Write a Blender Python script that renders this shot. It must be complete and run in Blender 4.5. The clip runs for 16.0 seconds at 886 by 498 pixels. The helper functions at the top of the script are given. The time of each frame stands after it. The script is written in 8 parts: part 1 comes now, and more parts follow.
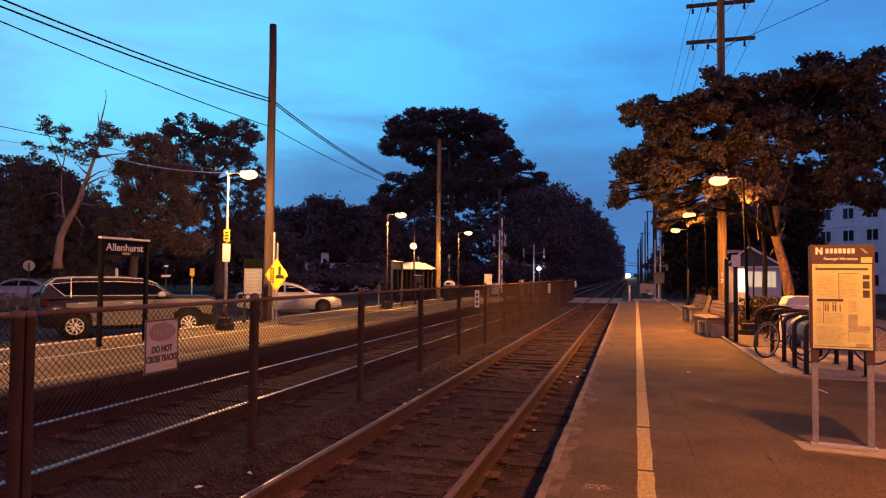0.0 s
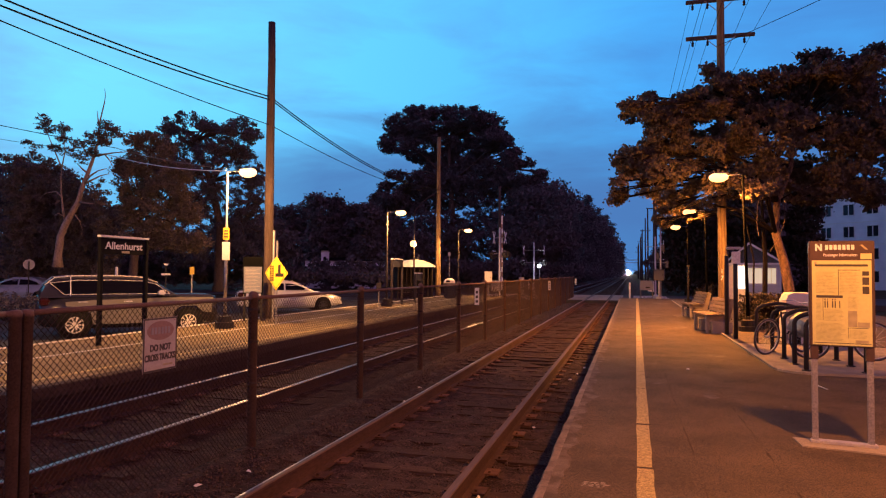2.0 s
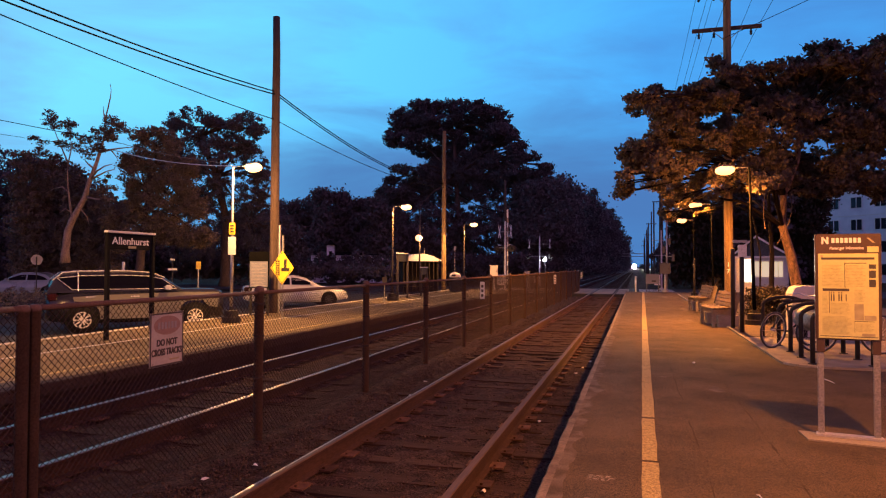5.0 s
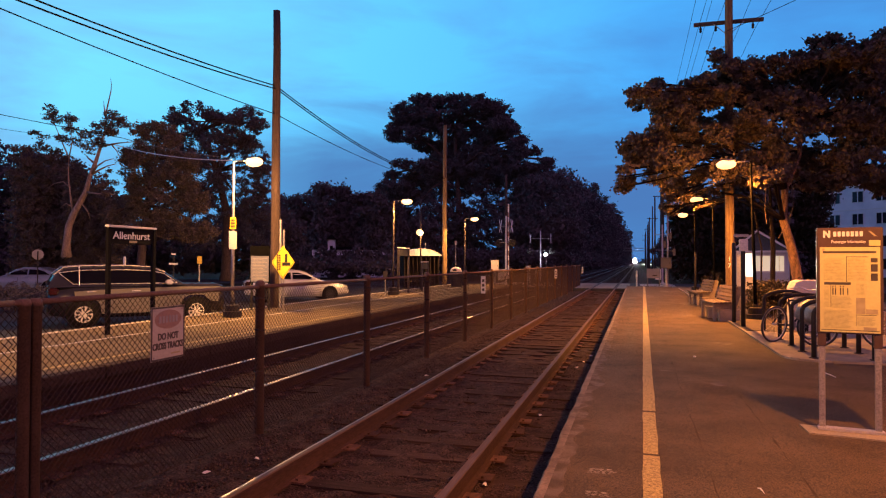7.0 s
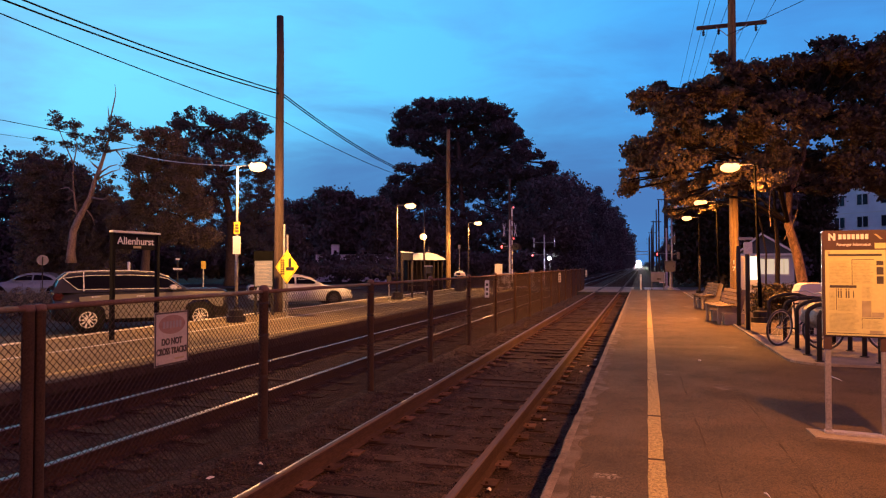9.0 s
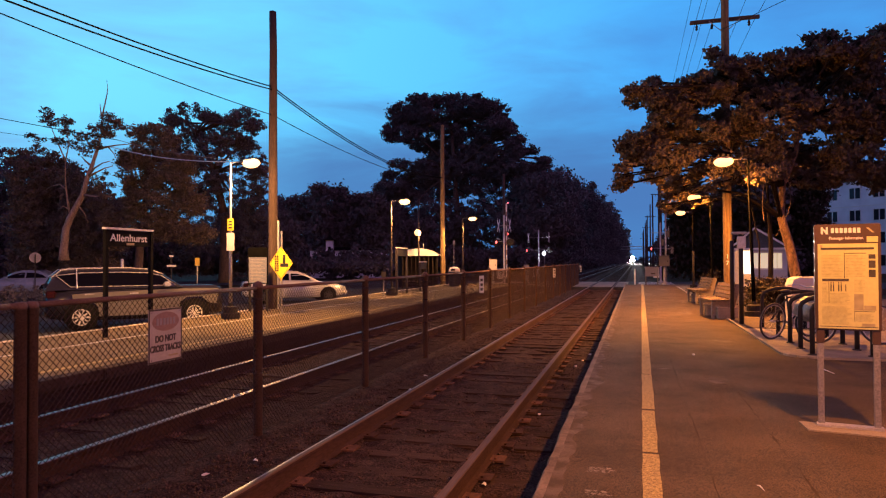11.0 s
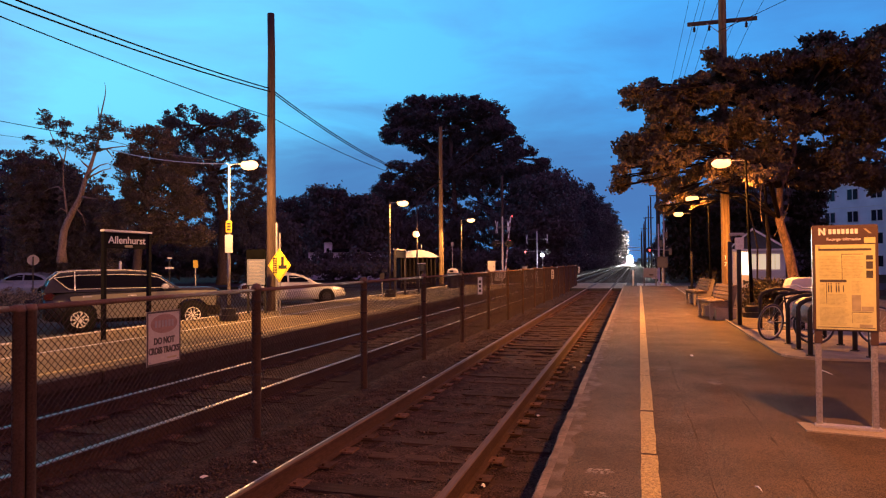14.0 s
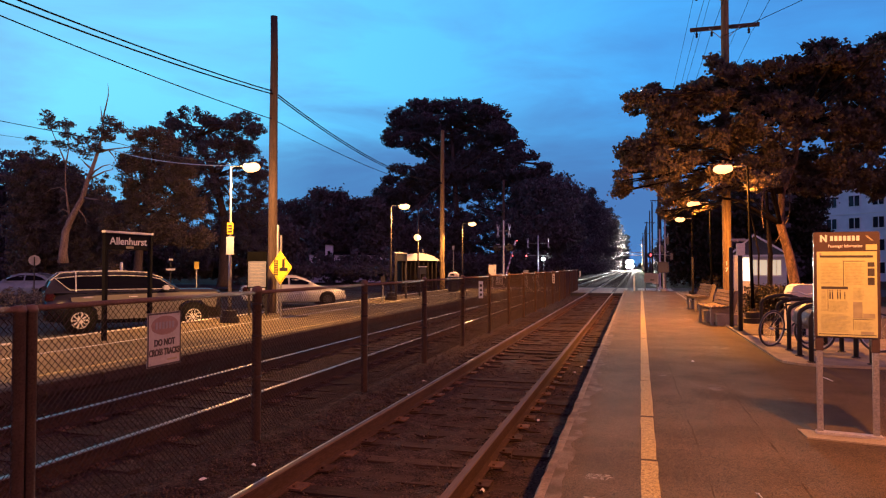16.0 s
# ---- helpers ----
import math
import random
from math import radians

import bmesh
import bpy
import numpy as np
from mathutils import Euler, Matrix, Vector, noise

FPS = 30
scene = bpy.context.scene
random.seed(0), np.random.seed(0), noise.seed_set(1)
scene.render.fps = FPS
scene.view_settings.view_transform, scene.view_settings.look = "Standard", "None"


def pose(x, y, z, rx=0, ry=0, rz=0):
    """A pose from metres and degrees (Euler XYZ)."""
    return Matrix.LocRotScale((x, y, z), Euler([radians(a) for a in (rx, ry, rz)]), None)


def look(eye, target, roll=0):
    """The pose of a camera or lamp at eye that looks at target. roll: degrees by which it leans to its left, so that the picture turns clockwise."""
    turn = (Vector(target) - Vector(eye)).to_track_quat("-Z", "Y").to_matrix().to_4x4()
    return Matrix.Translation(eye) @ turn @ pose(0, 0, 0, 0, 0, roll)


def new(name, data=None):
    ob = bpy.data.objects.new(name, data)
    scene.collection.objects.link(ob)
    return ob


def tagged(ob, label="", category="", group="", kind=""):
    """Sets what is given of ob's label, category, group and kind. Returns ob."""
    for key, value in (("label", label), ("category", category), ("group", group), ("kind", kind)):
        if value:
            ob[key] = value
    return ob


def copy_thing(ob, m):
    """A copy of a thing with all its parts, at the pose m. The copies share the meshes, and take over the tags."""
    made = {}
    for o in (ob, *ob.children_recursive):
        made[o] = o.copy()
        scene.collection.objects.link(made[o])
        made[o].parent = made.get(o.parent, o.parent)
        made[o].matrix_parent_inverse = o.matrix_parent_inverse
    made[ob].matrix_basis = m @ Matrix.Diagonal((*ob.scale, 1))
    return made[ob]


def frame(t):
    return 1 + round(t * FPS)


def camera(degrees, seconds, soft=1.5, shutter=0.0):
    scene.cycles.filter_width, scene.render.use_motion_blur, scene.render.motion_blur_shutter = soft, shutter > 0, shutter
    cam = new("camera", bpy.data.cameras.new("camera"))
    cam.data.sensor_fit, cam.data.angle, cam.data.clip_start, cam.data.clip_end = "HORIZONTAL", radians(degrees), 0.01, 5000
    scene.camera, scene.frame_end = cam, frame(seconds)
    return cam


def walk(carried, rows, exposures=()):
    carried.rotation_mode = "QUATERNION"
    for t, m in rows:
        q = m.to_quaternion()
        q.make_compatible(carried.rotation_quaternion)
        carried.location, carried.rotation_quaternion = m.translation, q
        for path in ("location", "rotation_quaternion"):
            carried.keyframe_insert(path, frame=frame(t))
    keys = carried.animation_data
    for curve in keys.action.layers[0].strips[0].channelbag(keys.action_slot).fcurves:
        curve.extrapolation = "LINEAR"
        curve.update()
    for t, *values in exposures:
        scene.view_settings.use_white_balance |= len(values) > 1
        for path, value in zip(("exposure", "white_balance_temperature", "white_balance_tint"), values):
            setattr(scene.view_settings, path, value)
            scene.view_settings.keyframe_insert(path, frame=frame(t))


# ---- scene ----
# The camera: held by hand at eye height on the platform, turning a little.
# seconds, x, y, z, turn to the left, tilt upwards, lean (degrees)
PATH = [
    (0.0, -0.017, -0.014, 1.534, 15.60, 2.18, 0.56),
    (0.5, -0.013, -0.004, 1.534, 15.72, 2.20, 0.65),
    (1.0, -0.006, -0.005, 1.536, 15.38, 2.41, 0.46),
    (1.5, -0.003, 0.000, 1.534, 15.65, 2.12, 0.33),
    (2.0, -0.006, 0.003, 1.533, 15.62, 1.98, 0.39),
    (2.5, -0.002, 0.004, 1.531, 15.46, 1.78, 0.33),
    (3.0, -0.000, 0.003, 1.530, 15.59, 1.67, 0.17),
    (3.5, -0.000, -0.000, 1.530, 15.54, 1.81, -0.00),
    (4.0, 0.006, -0.000, 1.535, 15.91, 1.79, 0.04),
    (6.5, -0.005, 0.003, 1.530, 16.11, 1.02, 0.26),
    (7.0, -0.001, 0.007, 1.527, 16.17, 1.02, 0.20),
    (7.5, -0.003, 0.001, 1.527, 16.07, 1.20, 0.21),
    (8.0, 0.001, 0.016, 1.530, 16.13, 1.38, 0.30),
    (8.5, 0.001, 0.013, 1.530, 16.40, 1.45, 0.02),
    (9.0, -0.002, 0.016, 1.529, 16.48, 1.37, -0.00),
    (11.5, 0.001, 0.019, 1.526, 15.95, 0.97, -0.31),
    (12.0, 0.001, 0.018, 1.531, 16.03, 0.96, -0.41),
    (12.5, -0.000, 0.018, 1.529, 15.96, 0.91, -0.45),
    (13.0, -0.003, 0.018, 1.528, 15.87, 1.06, -0.41),
    (13.5, 0.001, 0.015, 1.529, 15.76, 1.08, -0.30),
    (14.0, 0.002, 0.014, 1.527, 15.88, 1.14, -0.37),
    (14.5, 0.004, 0.017, 1.529, 15.97, 1.24, -0.23),
    (15.0, -0.000, 0.015, 1.527, 15.95, 1.21, -0.15),
    (15.5, -0.001, 0.015, 1.530, 15.96, 1.36, -0.03),
    (16.0, 0.001, 0.014, 1.531, 15.97, 1.43, 0.07),
]


def held(x, y, z, turn, tilt, lean):
    return pose(x, y, z, 0, 0, turn) @ pose(0, 0, 0, 90 + tilt) @ pose(0, 0, 0, 0, 0, lean)


cam = camera(66.9, 16.0, soft=1.2)
walk(cam, [(r[0], held(*r[1:])) for r in PATH], [(0.0, 0.1), (16.0, 0.1)])

# ---- world: blue dusk, brightest low in the west (ahead and to the left) ----
world = bpy.data.worlds.new("dusk_sky")
scene.world = world
world.use_nodes = True
wn, wl = world.node_tree.nodes, world.node_tree.links
wn.clear()
w_out = wn.new("ShaderNodeOutputWorld")
w_bg = wn.new("ShaderNodeBackground")
w_tc = wn.new("ShaderNodeTexCoord")
w_dot = wn.new("ShaderNodeVectorMath")
w_dot.operation = "DOT_PRODUCT"
w_dot.inputs[1].default_value = Vector((-0.80, 0.52, 0.30)).normalized()
wl.new(w_tc.outputs["Generated"], w_dot.inputs[0])
w_ramp = wn.new("ShaderNodeValToRGB")
stops = [(0.0, (0.68, 0.30, 0.62)), (0.40, (0.54, 0.25, 0.58)), (0.60, (0.064, 0.300, 0.76)),
         (0.78, (0.072, 0.415, 0.95)), (0.92, (0.130, 0.625, 1.10)), (1.0, (0.20, 0.77, 1.15))]
while len(w_ramp.color_ramp.elements) < len(stops):
    w_ramp.color_ramp.elements.new(0.5)
for el, (p, c) in zip(w_ramp.color_ramp.elements, stops):
    el.position, el.color = p, (*c, 1)
w_map = wn.new("ShaderNodeMapRange")
w_map.inputs["From Min"].default_value = -1
wl.new(w_dot.outputs["Value"], w_map.inputs["Value"])
wl.new(w_map.outputs["Result"], w_ramp.inputs["Fac"])
# dusky violet towards the zenith
w_sep = wn.new("ShaderNodeSeparateXYZ")
wl.new(w_tc.outputs["Generated"], w_sep.inputs[0])
w_zen = wn.new("ShaderNodeMapRange")
w_zen.inputs["From Min"].default_value, w_zen.inputs["From Max"].default_value = 0.41, 0.62
w_zen.inputs["To Min"].default_value, w_zen.inputs["To Max"].default_value = 0.0, 1.0
wl.new(w_sep.outputs["Z"], w_zen.inputs["Value"])
# thin cloud, drawn out sideways
w_cm = wn.new("ShaderNodeMapping")
w_cm.inputs["Scale"].default_value = (1.6, 1.6, 6.5)
w_cm.inputs["Rotation"].default_value = (0.10, 0.16, 0.0)
wl.new(w_tc.outputs["Generated"], w_cm.inputs["Vector"])
w_no = wn.new("ShaderNodeTexNoise")
w_no.inputs["Scale"].default_value, w_no.inputs["Detail"].default_value = 2.1, 7
w_no.inputs["Roughness"].default_value, w_no.inputs["Distortion"].default_value = 0.55, 0.4
wl.new(w_cm.outputs["Vector"], w_no.inputs["Vector"])
w_cr = wn.new("ShaderNodeMapRange")
w_cr.inputs["From Min"].default_value, w_cr.inputs["From Max"].default_value = 0.38, 0.68
wl.new(w_no.outputs["Fac"], w_cr.inputs["Value"])
w_lo = wn.new("ShaderNodeMapRange")
w_lo.inputs["From Min"].default_value, w_lo.inputs["From Max"].default_value = 0.05, 0.40
w_lo.inputs["To Min"].default_value, w_lo.inputs["To Max"].default_value = 1.0, 0.55
wl.new(w_sep.outputs["Z"], w_lo.inputs["Value"])
w_mul = wn.new("ShaderNodeMath")
w_mul.operation = "MULTIPLY"
wl.new(w_cr.outputs["Result"], w_mul.inputs[0])
wl.new(w_lo.outputs["Result"], w_mul.inputs[1])
w_mix = wn.new("ShaderNodeMix")
w_mix.data_type = "RGBA"
w_cl = wn.new("ShaderNodeVectorMath")
w_cl.operation = "MULTIPLY"
w_cl.inputs[1].default_value = (0.95, 0.55, 0.66)
wl.new(w_ramp.outputs["Color"], w_cl.inputs[0])
wl.new(w_mul.outputs[0], w_mix.inputs["Factor"])
wl.new(w_ramp.outputs["Color"], w_mix.inputs["A"])
wl.new(w_cl.outputs["Vector"], w_mix.inputs["B"])
# a dull blue bank of cloud low over the horizon, with an uneven upper edge
w_edge = wn.new("ShaderNodeMath")
w_edge.operation = "MULTIPLY_ADD"
w_edge.inputs[1].default_value = -0.16
wl.new(w_no.outputs["Fac"], w_edge.inputs[0])
wl.new(w_sep.outputs["Z"], w_edge.inputs[2])
w_bank = wn.new("ShaderNodeMapRange")
w_bank.interpolation_type = "SMOOTHSTEP"
w_bank.inputs["From Min"].default_value, w_bank.inputs["From Max"].default_value = 0.04, 0.19
w_bank.inputs["To Min"].default_value, w_bank.inputs["To Max"].default_value = 0.88, 0.0
wl.new(w_edge.outputs[0], w_bank.inputs["Value"])
w_low = wn.new("ShaderNodeMix")
w_low.data_type = "RGBA"
w_low.inputs["B"].default_value = (0.068, 0.185, 0.46, 1)
w_side = wn.new("ShaderNodeMapRange")
w_side.inputs["From Min"].default_value, w_side.inputs["From Max"].default_value = 0.925, 0.985
w_side.inputs["To Min"].default_value, w_side.inputs["To Max"].default_value = 1.0, 0.05
wl.new(w_map.outputs["Result"], w_side.inputs["Value"])
w_amt = wn.new("ShaderNodeMath")
w_amt.operation = "MULTIPLY"
wl.new(w_bank.outputs["Result"], w_amt.inputs[0])
wl.new(w_side.outputs["Result"], w_amt.inputs[1])
wl.new(w_amt.outputs[0], w_low.inputs["Factor"])
wl.new(w_mix.outputs["Result"], w_low.inputs["A"])
w_fin = wn.new("ShaderNodeMix")
w_fin.data_type = "RGBA"
w_fin.inputs["B"].default_value = (0.132, 0.055, 0.165, 1)
wl.new(w_zen.outputs["Result"], w_fin.inputs["Factor"])
wl.new(w_low.outputs["Result"], w_fin.inputs["A"])
wl.new(w_fin.outputs["Result"], w_bg.inputs["Color"])
w_bg.inputs["Strength"].default_value = 1.0
wl.new(w_bg.outputs["Background"], w_out.inputs["Surface"])

# ---- light of the lamps ----
SODIUM = (1.0, 0.325, 0.05)
SODIUM_PALE = (1.0, 0.455, 0.145)
LAMP_WATTS = 900


# ---- materials ----
def mat(name, colour, rough=0.6, metal=0.0, second=None, scale=4.0, amount=0.5, bump=0.0, bump_scale=40.0,
        coat=0.0, spread=0.0, grain=0.25, stretch=(1, 1, 1), spec=0.5):
    """A surface in two colours mottled at two scales, with fine relief."""
    m = bpy.data.materials.new(name)
    m.use_nodes = True
    n, k = m.node_tree.nodes, m.node_tree.links
    b = n["Principled BSDF"]
    b.inputs["Roughness"].default_value, b.inputs["Metallic"].default_value = rough, metal
    b.inputs["Coat Weight"].default_value = coat
    b.inputs["Specular IOR Level"].default_value = spec
    second = second or tuple(c * 0.6 for c in colour)
    tc, mp = n.new("ShaderNodeTexCoord"), n.new("ShaderNodeMapping")
    mp.inputs["Scale"].default_value = stretch
    k.new(tc.outputs["Object"], mp.inputs["Vector"])
    oi = n.new("ShaderNodeObjectInfo")
    off = n.new("ShaderNodeVectorMath")
    off.operation = "SCALE"
    off.inputs[0].default_value = (37.0, 53.0, 71.0)
    k.new(oi.outputs["Random"], off.inputs["Scale"])
    add = n.new("ShaderNodeVectorMath")
    k.new(mp.outputs["Vector"], add.inputs[0])
    k.new(off.outputs["Vector"], add.inputs[1])
    big, small = n.new("ShaderNodeTexNoise"), n.new("ShaderNodeTexNoise")
    big.inputs["Scale"].default_value, big.inputs["Detail"].default_value = scale, 6
    small.inputs["Scale"].default_value, small.inputs["Detail"].default_value = bump_scale, 4
    k.new(add.outputs["Vector"], big.inputs["Vector"])
    k.new(add.outputs["Vector"], small.inputs["Vector"])
    r = n.new("ShaderNodeMapRange")
    r.inputs["From Min"].default_value, r.inputs["From Max"].default_value = 0.5 - 0.5 * (1 - amount) - 0.02, 0.5 + 0.5 * (1 - amount) + 0.02
    k.new(big.outputs["Fac"], r.inputs["Value"])
    mix = n.new("ShaderNodeMix")
    mix.data_type = "RGBA"
    k.new(r.outputs["Result"], mix.inputs["Factor"])
    mix.inputs["A"].default_value, mix.inputs["B"].default_value = (*colour, 1), (*second, 1)
    hs = n.new("ShaderNodeMapRange")
    hs.inputs["From Min"].default_value, hs.inputs["From Max"].default_value = 0.3, 0.7
    hs.inputs["To Min"].default_value, hs.inputs["To Max"].default_value = 1 - grain, 1 + grain
    k.new(small.outputs["Fac"], hs.inputs["Value"])
    sc = n.new("ShaderNodeVectorMath")
    sc.operation = "SCALE"
    k.new(mix.outputs["Result"], sc.inputs[0])
    k.new(hs.outputs["Result"], sc.inputs["Scale"])
    last = sc.outputs["Vector"]
    if spread:
        sp = n.new("ShaderNodeMapRange")
        sp.inputs["To Min"].default_value, sp.inputs["To Max"].default_value = 1 - spread, 1 + spread
        k.new(oi.outputs["Random"], sp.inputs["Value"])
        s2 = n.new("ShaderNodeVectorMath")
        s2.operation = "SCALE"
        k.new(last, s2.inputs[0])
        k.new(sp.outputs["Result"], s2.inputs["Scale"])
        last = s2.outputs["Vector"]
    k.new(last, b.inputs["Base Color"])
    rr = n.new("ShaderNodeMapRange")
    rr.inputs["To Min"].default_value, rr.inputs["To Max"].default_value = max(0.02, rough - 0.12), min(1, rough + 0.12)
    k.new(big.outputs["Fac"], rr.inputs["Value"])
    k.new(rr.outputs["Result"], b.inputs["Roughness"])
    if bump:
        bp = n.new("ShaderNodeBump")
        bp.inputs["Strength"].default_value, bp.inputs["Distance"].default_value = 0.7, bump
        k.new(small.outputs["Fac"], bp.inputs["Height"])
        k.new(bp.outputs["Normal"], b.inputs["Normal"])
    return m


def glass(name, colour=(0.02, 0.025, 0.03), rough=0.05, spec=0.5):
    m = bpy.data.materials.new(name)
    m.use_nodes = True
    b = m.node_tree.nodes["Principled BSDF"]
    b.inputs["Base Color"].default_value = (*colour, 1)
    b.inputs["Roughness"].default_value = rough
    b.inputs["Specular IOR Level"].default_value = spec
    return m


def glow(name, colour, power):
    m = bpy.data.materials.new(name)
    m.use_nodes = True
    b = m.node_tree.nodes["Principled BSDF"]
    b.inputs["Base Color"].default_value = (0.8, 0.8, 0.8, 1)
    b.inputs["Emission Color"].default_value = (*colour, 1)
    b.inputs["Emission Strength"].default_value = power
    return m


def leaf_mat(name, colour, second, trans=0.25):
    m = bpy.data.materials.new(name)
    m.use_nodes = True
    n, k = m.node_tree.nodes, m.node_tree.links
    b = n["Principled BSDF"]
    g = n.new("ShaderNodeNewGeometry")
    mix = n.new("ShaderNodeMix")
    mix.data_type = "RGBA"
    k.new(g.outputs["Random Per Island"], mix.inputs["Factor"])
    mix.inputs["A"].default_value, mix.inputs["B"].default_value = (*colour, 1), (*second, 1)
    k.new(mix.outputs["Result"], b.inputs["Base Color"])
    b.inputs["Roughness"].default_value = 0.55
    b.inputs["Specular IOR Level"].default_value = 0.3
    tr = n.new("ShaderNodeBsdfTranslucent")
    k.new(mix.outputs["Result"], tr.inputs["Color"])
    ms = n.new("ShaderNodeMixShader")
    ms.inputs["Fac"].default_value = trans
    k.new(b.outputs["BSDF"], ms.inputs[1])
    k.new(tr.outputs["BSDF"], ms.inputs[2])
    k.new(ms.outputs["Shader"], n["Material Output"].inputs["Surface"])
    return m


M_ASPHALT = mat("platform_asphalt", (0.098, 0.069, 0.041), 0.92, second=(0.060, 0.043, 0.027), scale=1.6, amount=0.66, bump=0.009, bump_scale=130, grain=0.9, spec=0.2)
M_STAIN = mat("worn_grey_asphalt", (0.135, 0.105, 0.079), 0.92, second=(0.072, 0.052, 0.036), scale=5, amount=0.85, bump=0.004, bump_scale=150, grain=0.5, spec=0.2)
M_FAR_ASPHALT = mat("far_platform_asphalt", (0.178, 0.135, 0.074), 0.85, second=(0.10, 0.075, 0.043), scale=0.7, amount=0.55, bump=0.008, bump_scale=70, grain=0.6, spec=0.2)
M_ROAD = mat("road_asphalt", (0.06, 0.06, 0.062), 0.8, second=(0.04, 0.04, 0.042), scale=0.5, amount=0.5, bump=0.004, bump_scale=90, grain=0.4, spec=0.08)
M_CONCRETE = mat("worn_concrete", (0.32, 0.275, 0.205), 0.85, second=(0.185, 0.155, 0.115), scale=2.2, amount=0.6, bump=0.003, bump_scale=70, spread=0.15)
M_KERB = mat("pale_kerb_concrete", (0.58, 0.54, 0.47), 0.85, second=(0.42, 0.39, 0.33), scale=3, amount=0.6, bump=0.003, bump_scale=70, spread=0.15)
M_EDGE = mat("edge_concrete", (0.20, 0.155, 0.115), 0.9, second=(0.08, 0.060, 0.045), scale=3.5, amount=0.7, bump=0.006, bump_scale=45, spread=0.2)
M_YELLOW = mat("worn_yellow_paint", (0.47, 0.385, 0.155), 0.8, second=(0.20, 0.155, 0.08), scale=38, amount=0.66, bump=0.002, bump_scale=130, grain=0.5, spec=0.2)
M_WHITE_PAINT = mat("worn_white_paint", (0.65, 0.63, 0.58), 0.75, second=(0.33, 0.31, 0.28), scale=4, amount=0.6, grain=0.25)
M_SEAM = mat("filled_seam", (0.074, 0.052, 0.032), 0.95, spec=0.1, scale=5, grain=0.4)
M_TAR = mat("tar_seam", (0.080, 0.058, 0.044), 0.95, spec=0.1, scale=5, grain=0.2)
M_BALLAST = mat("dirty_ballast", (0.068, 0.044, 0.038), 0.95, spec=0.1, second=(0.034, 0.023, 0.021), scale=7.0, amount=0.8, bump=0.05, bump_scale=48, grain=0.8)
M_STONE = mat("ballast_stone", (0.105, 0.076, 0.068), 0.95, spec=0.1, second=(0.060, 0.044, 0.040), scale=34, amount=0.85, bump=0.004, bump_scale=60)
M_TIE = mat("weathered_tie_wood", (0.066, 0.043, 0.035), 0.95, spec=0.1, second=(0.036, 0.024, 0.020), scale=5, amount=0.6, bump=0.006, bump_scale=30, stretch=(0.35, 4, 4), spread=0.35)
M_PLATE = mat("rusty_tie_plate", (0.125, 0.068, 0.045), 0.9, spec=0.2, second=(0.075, 0.042, 0.030), scale=11, amount=0.7, bump=0.002, bump_scale=80, spread=0.4)
M_RUST = mat("rusty_steel", (0.074, 0.039, 0.028), 0.9, spec=0.2, second=(0.046, 0.027, 0.021), scale=6, amount=0.5, metal=0.15, bump=0.002, bump_scale=80, stretch=(1, 0.2, 1))
M_RAILTOP = mat("worn_rail_head", (0.34, 0.29, 0.26), 0.36, metal=0.9, second=(0.24, 0.20, 0.18), scale=9, amount=0.5, stretch=(1, 0.06, 1), bump_scale=60)
M_RAILDULL = mat("rusty_rail_head", (0.115, 0.068, 0.046), 0.68, metal=0.1, spec=0.3, second=(0.09, 0.055, 0.04), scale=9, amount=0.5, stretch=(1, 0.06, 1), bump_scale=60)
M_DARK_STEEL = mat("dark_bronze_steel", (0.024, 0.019, 0.018), 0.55, metal=0.2, second=(0.035, 0.025, 0.022), scale=5, bump=0.001, bump_scale=70)
M_FENCE_POST = mat("fence_post_bronze", (0.19, 0.118, 0.080), 0.75, metal=0.0, spec=0.2, second=(0.13, 0.082, 0.058), scale=5, bump_scale=70)
M_FENCE = mat("fence_bronze", (0.052, 0.036, 0.028), 0.75, metal=0.0, spec=0.2, second=(0.038, 0.027, 0.021), scale=5, bump_scale=70)
M_GALV = mat("galvanised_steel", (0.42, 0.41, 0.39), 0.45, metal=0.75, second=(0.30, 0.29, 0.28), scale=9, amount=0.5, bump_scale=60)
M_ALU = mat("brushed_aluminium", (0.60, 0.59, 0.57), 0.42, metal=0.7, second=(0.48, 0.47, 0.45), scale=12, bump_scale=90)
M_BLACK = mat("black_paint", (0.016, 0.015, 0.016), 0.62, spec=0.25, second=(0.03, 0.028, 0.027), scale=6, bump_scale=90)
M_LAMPPOST = mat("dull_black_post_paint", (0.004, 0.004, 0.004), 0.9, spec=0.05, scale=6, bump_scale=60)
M_CABLE = mat("cable_sheath", (0.012, 0.012, 0.013), 0.95, spec=0.05, scale=6, bump_scale=60)
M_POLE = mat("weathered_pole_wood", (0.36, 0.25, 0.15), 0.9, second=(0.19, 0.125, 0.08), scale=3, amount=0.6, bump=0.008, bump_scale=22, stretch=(5, 5, 0.25), grain=0.4)
M_POLE_PALE = mat("pale_pole_wood", (0.31, 0.21, 0.085), 0.9, second=(0.10, 0.064, 0.036), scale=3, amount=0.6, bump=0.008, bump_scale=22, stretch=(5, 5, 0.25), grain=0.45)
M_POLE_DARK = mat("dark_pole_wood", (0.092, 0.060, 0.044), 0.9, second=(0.056, 0.037, 0.028), scale=3, amount=0.6, bump=0.008, bump_scale=22, stretch=(5, 5, 0.25), grain=0.45)
